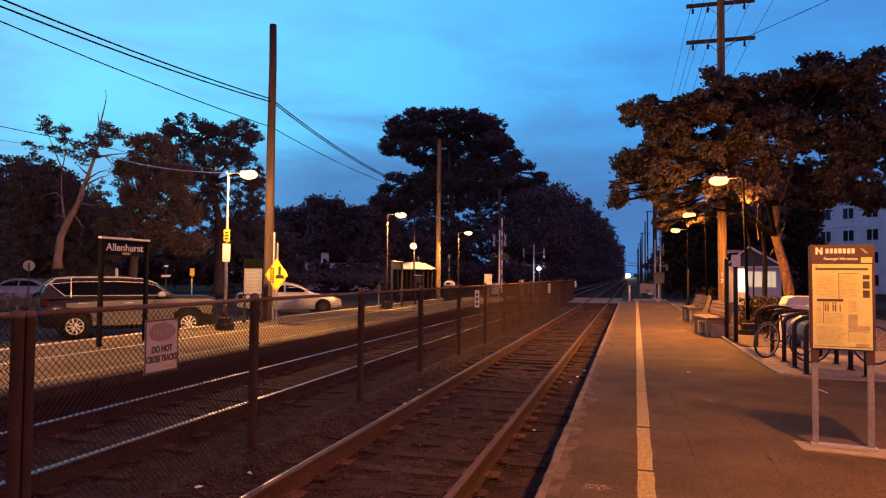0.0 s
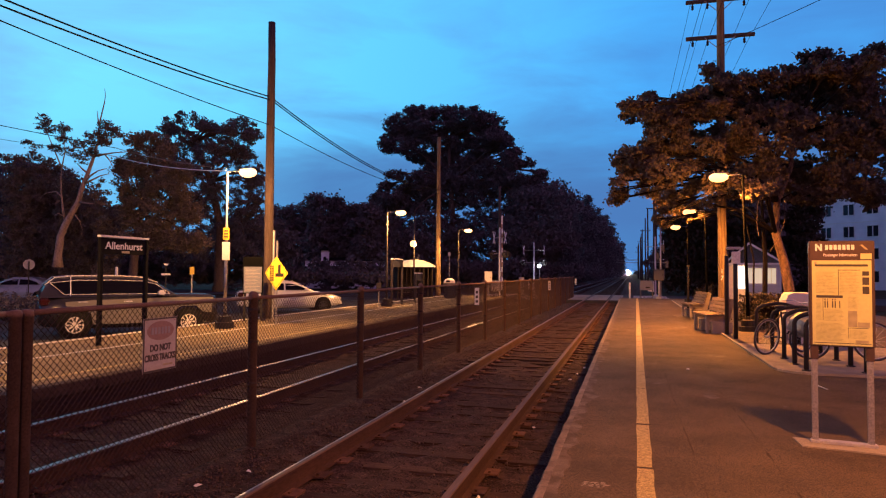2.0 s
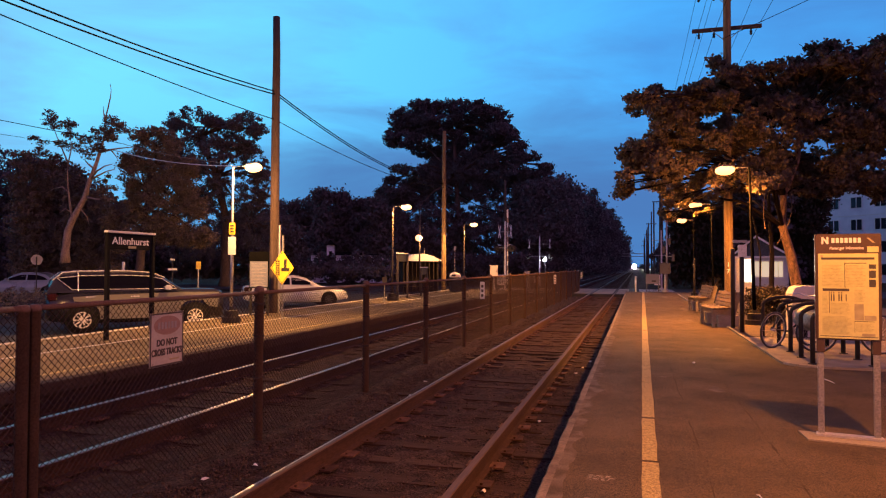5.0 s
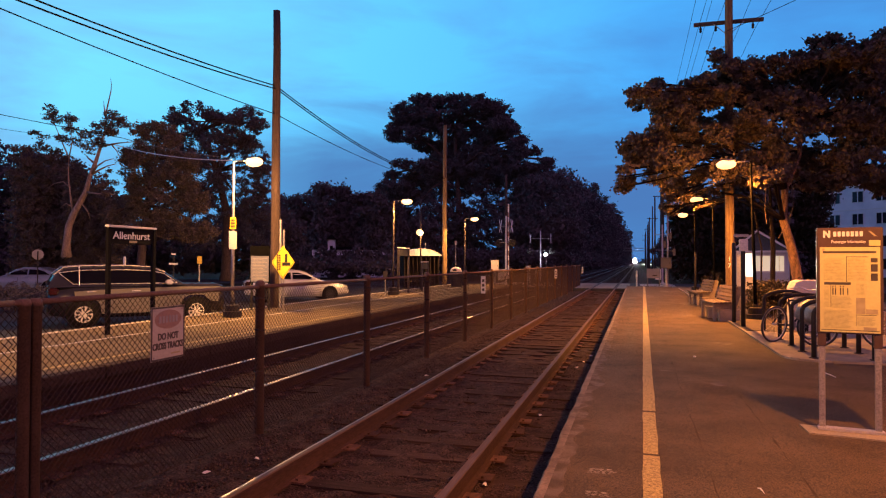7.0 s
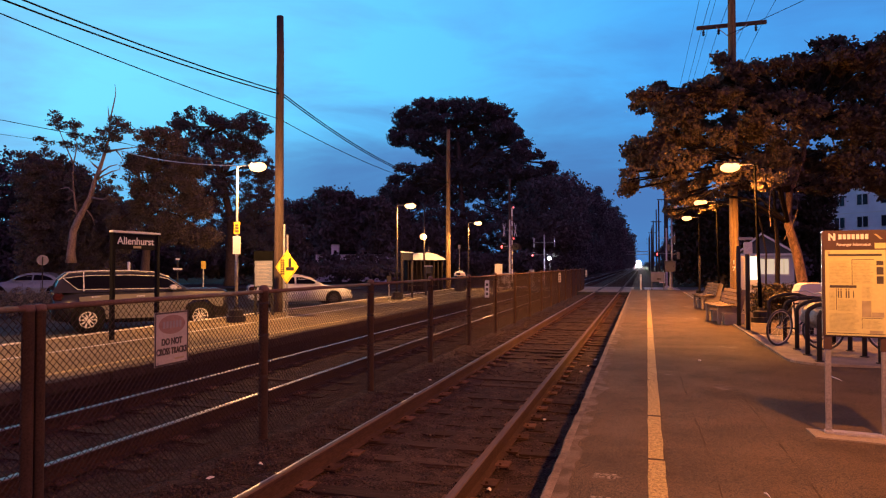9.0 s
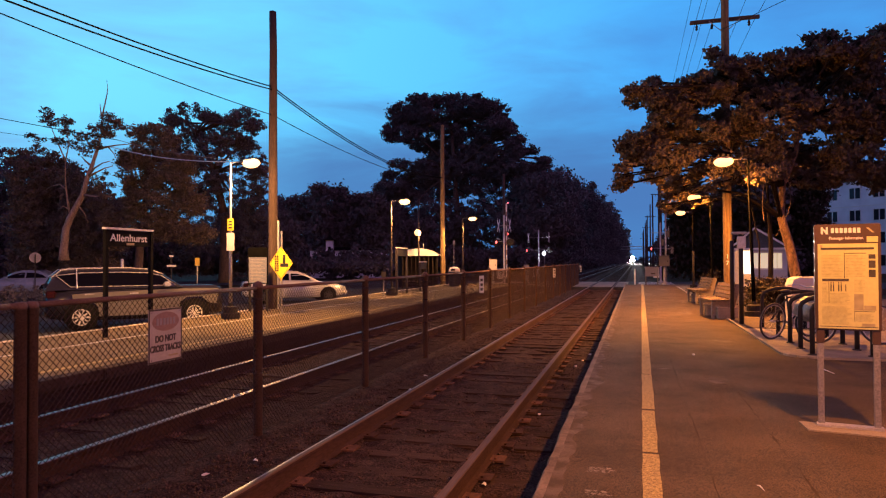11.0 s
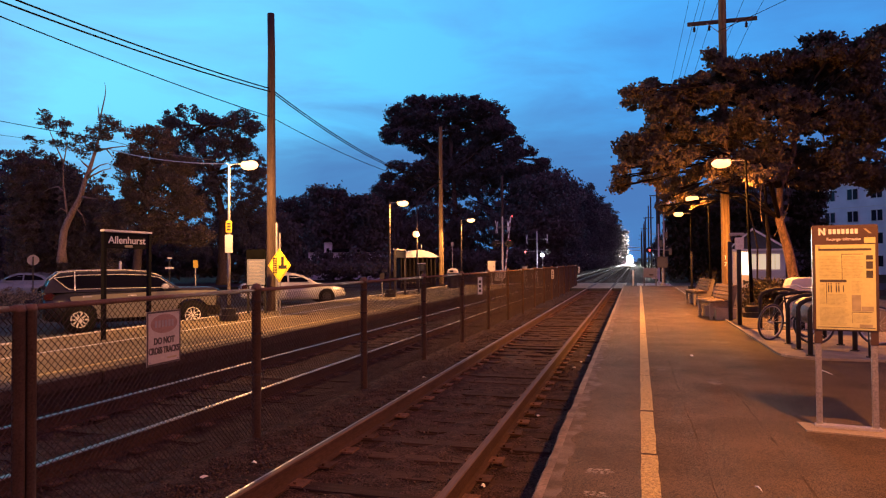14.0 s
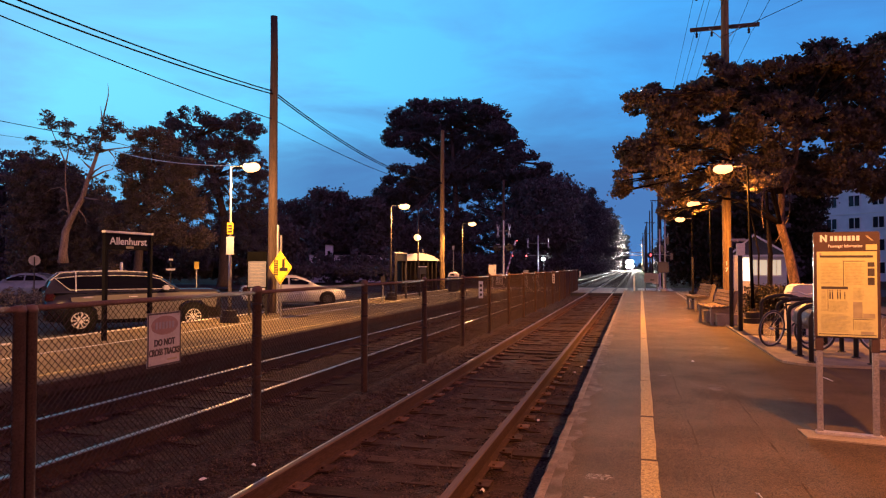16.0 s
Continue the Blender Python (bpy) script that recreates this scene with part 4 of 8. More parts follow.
cable((-16.47, 18.14, 5.3), (-30.0, 8.0, 7.2), 0.1, 0.007)


# ---- station name sign ----
def name_sign():
    t = thing("station_sign", pose(-10.38, 11.92, 0, 0, 0, 90), "black station name sign with white letters on two posts", "sign")
    for x in (-0.66, 0.66):
        bm = bmesh.new()
        box(bm, x - 0.04, x + 0.04, -0.04, 0.04, -0.02, 2.20, 0.006)
        part("post", bm, M_CABLE, t)
    bm = bmesh.new()
    box(bm, -0.62, 0.62, -0.025, 0.025, 1.86, 2.19, 0.004)
    part("panel", bm, M_CABLE, t)
    bm = bmesh.new()
    box(bm, -0.71, 0.71, -0.05, 0.05, 2.20, 2.245, 0.006)
    part("cap", bm, M_WHITE, t, "pale top rail")
    lettering("lettering", "Allenhurst", 0.215, M_LETTER, t, pose(-0.03, -0.029, 2.03, 90), "white station name", squeeze=1.2)
    bm = bmesh.new()
    box(bm, -0.11, 0.12, -0.029, -0.0255, 1.885, 1.935)
    part("small_line", bm, M_PRINT, t)


name_sign()


# ---- information boards ----
def info_board(m, w, z0, z1, label):
    t = thing("information_board", m, label, "information board", "information boards")
    for x in (-w / 2 + 0.02, w / 2 - 0.02):
        bm = bmesh.new()
        box(bm, x - 0.025, x + 0.025, -0.02, 0.03, 0.03, z0 - 0.10, 0.006)
        part("leg", bm, M_GALV, t, "grey metal leg")
        bm = bmesh.new()
        box(bm, x - 0.032, x + 0.032, -0.027, 0.037, z0 - 0.12, z0 + 0.001, 0.004)
        part("sleeve", bm, M_HEADER, t)
    bm = bmesh.new()
    box(bm, -w / 2 - 0.02, w / 2 + 0.02, -0.035, 0.06, z0, z1, 0.008)
    part("cabinet", bm, M_HEADER, t, "dark brown cabinet")
    hz = z1 - (z1 - z0) * 0.185
    bm = bmesh.new()
    box(bm, -w / 2 + 0.005, w / 2 - 0.005, -0.039, -0.036, z0 + 0.015, hz)
    part("poster", bm, M_PAPER, t, "cream poster with tables of small print")
    b = bmesh.new()
    pale = bmesh.new()

    def bar(bmm, x0, x1, y0, y1, d=0.0405):
        box(bmm, x0 * w - w / 2, x1 * w - w / 2, -d, -0.0392, z0 + (hz - z0) * y0, z0 + (hz - z0) * y1)
    for a in ((0.06, 0.93, 0.93, 0.955), (0.445, 0.455, 0.60, 0.895), (0.08, 0.52, 0.565, 0.595), (0.185, 0.195, 0.31, 0.56), (0.03, 0.97, 0.04, 0.047),
              (0.45, 0.80, 0.885, 0.892), (0.60, 0.605, 0.10, 0.22), (0.60, 0.93, 0.22, 0.225),
              (0.84, 0.95, 0.825, 0.875), (0.84, 0.95, 0.72, 0.805), (0.84, 0.95, 0.615, 0.70)):
        bar(b, *a)
    for i in range(6):
        if i not in (2, 5):
            bar(b, 0.215 + i * 0.042, 0.235 + i * 0.042, 0.45, 0.53)
            bar(b, 0.215 + i * 0.042, 0.235 + i * 0.042, 0.54, 0.555)
    bar(b, 0.46, 0.475, 0.45, 0.53)
    for a in ((0.76, 0.95, 0.235, 0.29), (0.60, 0.75, 0.235, 0.42), (0.72, 0.93, 0.05, 0.085), (0.05, 0.09, 0.955, 0.985)):
        g = bmesh.new()
        bar(g, *a)
        part("picture_print", g, M_PRINT, t)
    rr = random.Random(5)
    for x0, x1, y0, y1, step in ((0.07, 0.43, 0.62, 0.87, 0.017), (0.47, 0.80, 0.62, 0.87, 0.017), (0.07, 0.17, 0.31, 0.54, 0.015), (0.21, 0.55, 0.30, 0.43, 0.015),
                                 (0.60, 0.78, 0.45, 0.58, 0.015), (0.07, 0.56, 0.07, 0.27, 0.014), (0.62, 0.91, 0.105, 0.20, 0.014)):
        y = y0
        while y < y1:
            bar(pale, x0, x0 + (x1 - x0) * rr.uniform(0.8, 1.0), y, y + step * 0.55)
            y += step
    part("table_print", b, M_PRINT_DARK, t)
    part("body_print", pale, M_PRINT_PALE, t)
    # brand mark and word as plain shapes
    bm = bmesh.new()
    u = z1 - 0.058
    for x0 in (-0.205, -0.165):
        prism(bm, [(x0, u - 0.032), (x0 + 0.016, u - 0.032), (x0 + 0.016, u + 0.032), (x0, u + 0.032)], 1, -0.040, -0.0355)
    prism(bm, [(-0.205, u + 0.032), (-0.192, u + 0.032), (-0.150, u - 0.02), (-0.150, u - 0.032), (-0.163, u - 0.032)], 1, -0.0385, -0.0355)
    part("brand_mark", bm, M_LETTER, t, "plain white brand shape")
    bm = bmesh.new()
    for i in range(7):
        box(bm, -0.125 + i * 0.034, -0.125 + i * 0.034 + 0.024, -0.040, -0.0355, u - 0.022, u + 0.022)
    part("brand_bars", bm, M_LETTER, t)
    bm = bmesh.new()
    prism(bm, [(0.145, u + 0.022), (0.165, u + 0.022), (0.21, u - 0.022), (0.19, u - 0.022)], 1, -0.0395, -0.0355)
    part("slash", bm, M_PRINT, t)
    lettering("lettering", "Passenger Information", 0.036, M_LETTER, t, pose(-0.008, -0.0375, z1 - 0.128, 90), squeeze=0.82)
    bm = bmesh.new()
    box(bm, 0.15, w / 2 - 0.002, -0.0395, -0.0355, z1 - 0.165, z1 - 0.115)
    part("sticker", bm, M_PAPER, t)
    return t


board = info_board(pose(1.83, 6.83, 0.0, 0, 0, -9), 0.475, 0.885, 1.84, "free-standing passenger information board with a cream timetable poster")
bm = bmesh.new()
box(bm, -0.255, 0.265, -0.05, 0.045, 0.012, 0.036, 0.004)
part("foot_bar", bm, M_ALU, board, "aluminium foot bar")
bm = bmesh.new()
prism(bm, [(-0.40, 0.11), (-0.335, -0.215), (0.75, -0.25), (0.80, 0.12)], 2, -0.045, 0.012)
tagged(new("concrete_slab", finish(bm, "concrete_slab", M_CONCRETE)), "broken concrete slab under the information board", "slab").matrix_basis = pose(1.83, 6.83, 0.0, 0, 0, -9)


def far_board():
    t = thing("timetable_board", pose(-11.16, 18.30, 0, 0, 0, 12), "grey timetable board on two dark posts", "information board")
    for x in (-0.27, 0.27):
        bm = bmesh.new()
        box(bm, x - 0.03, x + 0.03, -0.03, 0.03, -0.02, 1.94, 0.005)
        part("post", bm, M_BLACK, t)
    bm = bmesh.new()
    box(bm, -0.31, 0.31, -0.065, -0.031, 0.84, 1.96, 0.006)
    part("cabinet", bm, M_LAMPPOST, t)
    bm = bmesh.new()
    box(bm, -0.28, 0.28, -0.070, -0.0655, 0.87, 1.66)
    part("panel", bm, M_BOARD_GREY, t, "grey panel")
    bm = bmesh.new()
    for i in range(16):
        box(bm, -0.23, 0.23 - 0.06 * (i % 3), -0.073, -0.0705, 0.92 + i * 0.044, 0.932 + i * 0.044)
    part("print", bm, M_SIGN_DULL, t)


far_board()


def diamond_sign():
    t = thing("warning_sign", pose(-9.86, 17.39, 0.0, 0, 0, -19), "yellow diamond sign showing a side road over railway tracks", "sign")
    bm = bmesh.new()
    box(bm, -0.03, 0.03, 0.0, 0.03, -0.02, 2.41, 0.004)
    part("post", bm, M_GALV, t)
    bm = bmesh.new()
    box(bm, -0.345, 0.345, -0.012, -0.002, -0.345, 0.345, 0.0, Matrix.Translation((0, 0, 1.47)) @ pose(0, 0, 0, 0, 45))
    part("plate", bm, M_SIGN_YELLOW, t)
    bm = bmesh.new()
    for r0 in (0.318,):
        mm = Matrix.Translation((0, 0, 1.47)) @ pose(0, 0, 0, 0, 45)
        for a in ((-r0, r0, r0 - 0.012, r0), (-r0, r0, -r0, -r0 + 0.012), (-r0, -r0 + 0.012, -r0 + 0.012, r0 - 0.012), (r0 - 0.012, r0, -r0 + 0.012, r0 - 0.012)):
            box(bm, a[0], a[1], -0.0155, -0.0125, a[2], a[3], 0.0, mm)
    part("border", bm, M_BLACK, t)
    c = 1.47
    bm = bmesh.new()
    box(bm, -0.03, 0.31, -0.0165, -0.0125, c - 0.10, c)
    box(bm, 0.08, 0.19, -0.0165, -0.0125, c + 0.001, c + 0.25)
    part("road_symbol", bm, M_BLACK, t)
    for i in range(7):
        bm = bmesh.new()
        box(bm, -0.27, -0.09, -0.0165, -0.0125, c - 0.215 + i * 0.065, c - 0.18 + i * 0.065)
        part("tie_symbol", bm, M_BLACK, t)
    for x in (-0.23, -0.13):
        bm = bmesh.new()
        box(bm, x - 0.012, x + 0.012, -0.019, -0.0166, c - 0.24, c + 0.24)
        part("rail_symbol", bm, M_BLACK, t)


diamond_sign()


# ---- benches ----
def bench(m):
    t = thing("platform_bench", m, "wooden slatted bench on concrete blocks", "bench", "benches on the platform")
    for x in (-0.60, 0.60):
        bm = bmesh.new()
        prism(bm, [(-0.12, 0.0), (0.36, 0.0), (0.38, 0.30), (-0.14, 0.30)], 0, x - 0.10, x + 0.10)
        part("base_block", bm, M_CONCRETE, t, "cast concrete block")
        bm = bmesh.new()
        box(bm, x - 0.04, x + 0.04, -0.27, -0.20, 0.0, 0.44, 0.008)
        part("front_leg", bm, M_CONCRETE, t)
        bm = bmesh.new()
        prism(bm, [(-0.27, 0.38), (0.14, 0.30), (0.30, 0.30), (0.36, 0.55), (0.44, 0.84), (0.40, 0.90), (0.33, 0.90), (0.27, 0.80), (0.17, 0.47), (-0.27, 0.445)], 0, x - 0.045, x + 0.045)
        part("end_frame", bm, M_CONCRETE, t, "cast concrete end frame")
    for i in range(4):
        bm = bmesh.new()
        box(bm, -0.80, 0.80, -0.30 + i * 0.115, -0.20 + i * 0.115, 0.448 + 0.007 * i, 0.488 + 0.007 * i, 0.007)
        part("seat_slat", bm, M_BENCHWOOD, t)
    for i in range(4):
        bm = bmesh.new()
        z = 0.53 + i * 0.095
        y = 0.165 + (z - 0.47) * 0.30
        box(bm, -0.80, 0.80, -0.02, 0.02, -0.04, 0.04, 0.006, Matrix.Translation((0, y, z + 0.04)) @ pose(0, 0, 0, -16))
        part("back_slat", bm, M_BENCHWOOD, t)
    return t


b0 = bench(pose(2.05, 19.2, 0, 0, 0, -82))
copy_thing(b0, pose(2.15, 25.3, 0, 0, 0, -82))


# ---- bicycle rack, bicycle, bins ----
def bike_rack():
    t = thing("bicycle_rack", pose(3.08, 13.2, 0.022), "black tubular bicycle rack of connected hoops", "bicycle rack")
    for i, y in enumerate((-1.42, -0.64, 0.16, 1.20, 2.90)):
        bm = bmesh.new()
        pts = [(-0.42, y, 0.0), (-0.42, y, 0.64)]
        for a in spread_out(0, 180, 8):
            pts.append((-0.42 * math.cos(math.radians(a)), y, 0.70 + 0.18 * math.sin(math.radians(a))))
        pts += [(0.42, y, 0.64), (0.42, y, 0.0)]
        tube(bm, pts, 0.038, 8)
        part("hoop", bm, M_BLACK, t, smooth=True)
        for x in (-0.42, 0.42):
            bm = bmesh.new()
            lathe(bm, [(0.07, 0.0), (0.07, 0.012), (0.04, 0.016)], 12, Matrix.Translation((x, y, 0)))
            part("foot_plate", bm, M_BLACK, t)


bike_rack()


def bicycle(m):
    t = thing("bicycle", m, "dark bicycle leaning in the rack", "bicycle")
    wheel = None
    for x in (-0.52, 0.52):
        bm = bmesh.new()
        ring = [(0.33 * math.cos(a), 0, 0.34 + 0.33 * math.sin(a)) for a in spread_out(0, 2 * math.pi, 28)]
        tube(bm, ring, 0.02, 7, False)
        w = part("tyre", bm, M_BIN, t, smooth=True)
        w.matrix_basis = pose(x, 0, 0)
        bm = bmesh.new()
        tube(bm, [(0.305 * math.cos(a), 0, 0.34 + 0.305 * math.sin(a)) for a in spread_out(0, 2 * math.pi, 28)], 0.010, 6, False)
        part("rim", bm, M_ALU, w, smooth=True)
        bm = bmesh.new()
        for k in range(14):
            a = 2 * math.pi * k / 14
            cyl(bm, (0, 0.02 * (-1) ** k, 0.34), (0.30 * math.cos(a), 0, 0.34 + 0.30 * math.sin(a)), 0.0018, seg=4, caps=False)
        cyl(bm, (0, -0.05, 0.34), (0, 0.05, 0.34), 0.02, seg=10)
        part("spokes", bm, M_ALU, w)
    bm = bmesh.new()
    for p, q in (((-0.52, 0.06, 0.34), (-0.05, 0.0, 0.30)), ((-0.05, 0, 0.30), (-0.20, 0, 0.82)), ((-0.20, 0, 0.78), (0.36, 0, 0.80)), ((-0.05, 0, 0.30), (0.38, 0, 0.68)),
                 ((-0.52, 0.05, 0.34), (-0.19, 0, 0.76)), ((0.36, 0, 0.62), (0.52, 0.04, 0.34)), ((0.34, 0, 0.92), (0.39, 0, 0.62))):
        cyl(bm, p, q, 0.017, seg=8)
    part("frame", bm, M_BLACK, t, smooth=True)
    bm = bmesh.new()
    tube(bm, [(0.20, -0.30, 0.97), (0.33, -0.16, 1.0), (0.36, 0, 0.96), (0.33, 0.16, 1.0), (0.20, 0.30, 0.97)], 0.013, 8)
    part("handlebar", bm, M_ALU, t, smooth=True)
    bm = bmesh.new()
    bmesh.ops.create_uvsphere(bm, u_segments=12, v_segments=8, radius=1)
    for v in bm.verts:
        v.co = Vector((-0.22 + v.co.x * 0.14, v.co.y * (0.07 - 0.04 * v.co.x), 0.90 + v.co.z * 0.04))
    part("saddle", bm, M_BLACK, t, smooth=True)
    bm = bmesh.new()
    cyl(bm, (-0.05, -0.02, 0.30), (-0.05, -0.03, 0.30), 0.09, seg=18)
    cyl(bm, (-0.05, -0.08, 0.30), (0.10, -0.08, 0.22), 0.01, seg=6)
    part("crank", bm, M_GALV, t)
    return t


bicycle(pose(2.84, 14.24, 0.022, 6, 0, 41))
bicycle(pose(3.62, 13.45, 0.022, -6, 0, 4))


def crumpled_cover():
    """A creased sheet thrown over a bicycle in the rack."""
    bm = bmesh.new()
    bmesh.ops.create_icosphere(bm, subdivisions=4, radius=1.0)
    for v in bm.verts:
        d = v.co.normalized()
        k = 1 + 0.16 * noise.noise(d * 2.1) + 0.10 * abs(noise.noise(d * 5.0 + Vector((3, 1, 7)))) - 0.05 * abs(noise.noise(d * 11.0))
        v.co = Vector((d.x * 0.33 * k, d.y * 0.55 * k, max(d.z, -0.75) * 0.23 * k))
    t = thing("bicycle_cover", pose(3.02, 13.0, 0.66, 4, -6, 8), "crumpled grey plastic cover over a bicycle in the rack", "cover")
    part("sheet", bm, M_SHEET, t, smooth=True)
    bm = bmesh.new()
    for x, y in ((-0.1, -0.3), (0.1, 0.3)):
        tube(bm, [(x, y, -0.63), (x * 0.8, y, -0.3), (x * 0.5, y * 0.8, 0.0)], 0.016, 6)
    part("stand", bm, M_BLACK, t)


crumpled_cover()


def storage_box():
    t = thing("storage_box", pose(3.70, 16.6, 0.03), "rounded cream plastic utility box behind the rack", "utility box")
    bm = bmesh.new()
    prism(bm, [(-0.42, 0.0), (0.42, 0.0), (0.42, 0.92), (0.36, 1.06), (0.25, 1.10), (-0.25, 1.10), (-0.36, 1.06), (-0.42, 0.92)], 1, -0.34, 0.34)
    part("body", bm, M_CREAM, t)
    bm = bmesh.new()
    box(bm, -0.43, 0.43, -0.348, -0.341, 0.80, 0.83)
    part("lid_seam", bm, M_PRINT, t)


storage_box()


def black_post(m, h, label, head=True):
    t = thing("black_post", m, label, "post")
    bm = bmesh.new()
    lathe(bm, [(0.05, 0), (0.05, h), (0.03, h + 0.03)], 12)
    part("shaft", bm, M_BLACK, t, smooth=True)
    if head:
        bm = bmesh.new()
        box(bm, -0.20, 0.13, -0.10, 0.10, h + 0.03, h + 0.09, 0.02)
        part("cap", bm, M_GALV, t, "pale flat cap")
        bm = bmesh.new()
        box(bm, -0.08, 0.10, -0.08, 0.08, h - 0.30, h - 0.02, 0.015)
        part("housing", bm, M_ALU, t)
    return t


black_post(pose(2.36, 16.95, 0.03), 2.05, "black post with a small pale ticket reader on top")
black_post(pose(2.31, 18.1, 0.03), 1.95, "plain black steel post", False)
black_post(pose(2.45, 31.5, 0.0), 1.9, "black bollard light post", False)



# ---- cars ----
def loft(bm, rings, close_ends=True):
    vs = [[bm.verts.new(p) for p in ring] for ring in rings]
    n = len(vs[0])
    for a, b in zip(vs, vs[1:]):
        for j in range(n):
            bm.faces.new((a[j], a[(j + 1) % n], b[(j + 1) % n], b[j]))
    if close_ends:
        bm.faces.new(vs[0][::-1])
        bm.faces.new(vs[-1])
    bmesh.ops.recalc_face_normals(bm, faces=bm.faces)
    return bm


def car_ring(x, zl, zt, w, lean=0.04, rnd=0.10):
    """A rounded cross-section of a car body at length x."""
    h = zt - zl
    pts = [(-w + 0.06, zl), (-w, zl + 0.10), (-w - 0.01, zl + h * 0.55), (-w + lean, zt - rnd), (-w + lean + rnd, zt), (0, zt + 0.02)]
    full = pts + [(-y, z) for y, z in pts[-2::-1]]
    return [(x, y, z) for y, z in full]


def side_y(z, zb, zt, hw, hr):
    """Half width of a cabin that leans in towards its roof."""
    return hw + (hr - hw) * min(1.0, max(0.0, (z - zb) / (zt - zb))) ** 1.25


def cabin_shell(t, profile, zb, zt, hw, hr, paint):
    """Body-coloured upper body from a side outline of (x, z), with rounded roof edges."""
    bm = bmesh.new()
    rows = []
    for k, inset in ((1.0, 0.0), (0.90, 0.035), (0.72, 0.055), (-0.72, 0.055), (-0.90, 0.035), (-1.0, 0.0)):
        row = []
        for x, z in profile:
            lift = inset if z > zt - 0.25 else 0.0
            row.append(bm.verts.new((x, k * side_y(z, zb, zt, hw, hr), z + lift)))
        rows.append(row)
    n = len(profile)
    for a, b in zip(rows, rows[1:]):
        for q in range(n):
            bm.faces.new((a[q], a[(q + 1) % n], b[(q + 1) % n], b[q]))
    bm.faces.new(rows[0])
    bm.faces.new(rows[-1][::-1])
    bmesh.ops.recalc_face_normals(bm, faces=bm.faces)
    part("cabin", bm, paint, t)


def side_pane(t, outline, s, zb, zt, hw, hr, trim, trim_r):
    """A pane set 4 mm proud of the cabin's side, with its surround."""
    pts = [Vector((x, s * (side_y(z, zb, zt, hw, hr) + 0.004), z)) for x, z in outline]
    back = [p - Vector((0, s * 0.02, 0)) for p in pts]
    bm = bmesh.new()
    loft(bm, [back, pts])
    pane = part("side_window", bm, M_DARKGLASS, t, "dark tinted glass")
    if not trim_r:
        return
    bm = bmesh.new()
    tube(bm, [p + Vector((0, s * 0.004, 0)) for p in pts] + [pts[0] + Vector((0, s * 0.004, 0))], trim_r, 6, False)
    part("surround", bm, trim, pane)


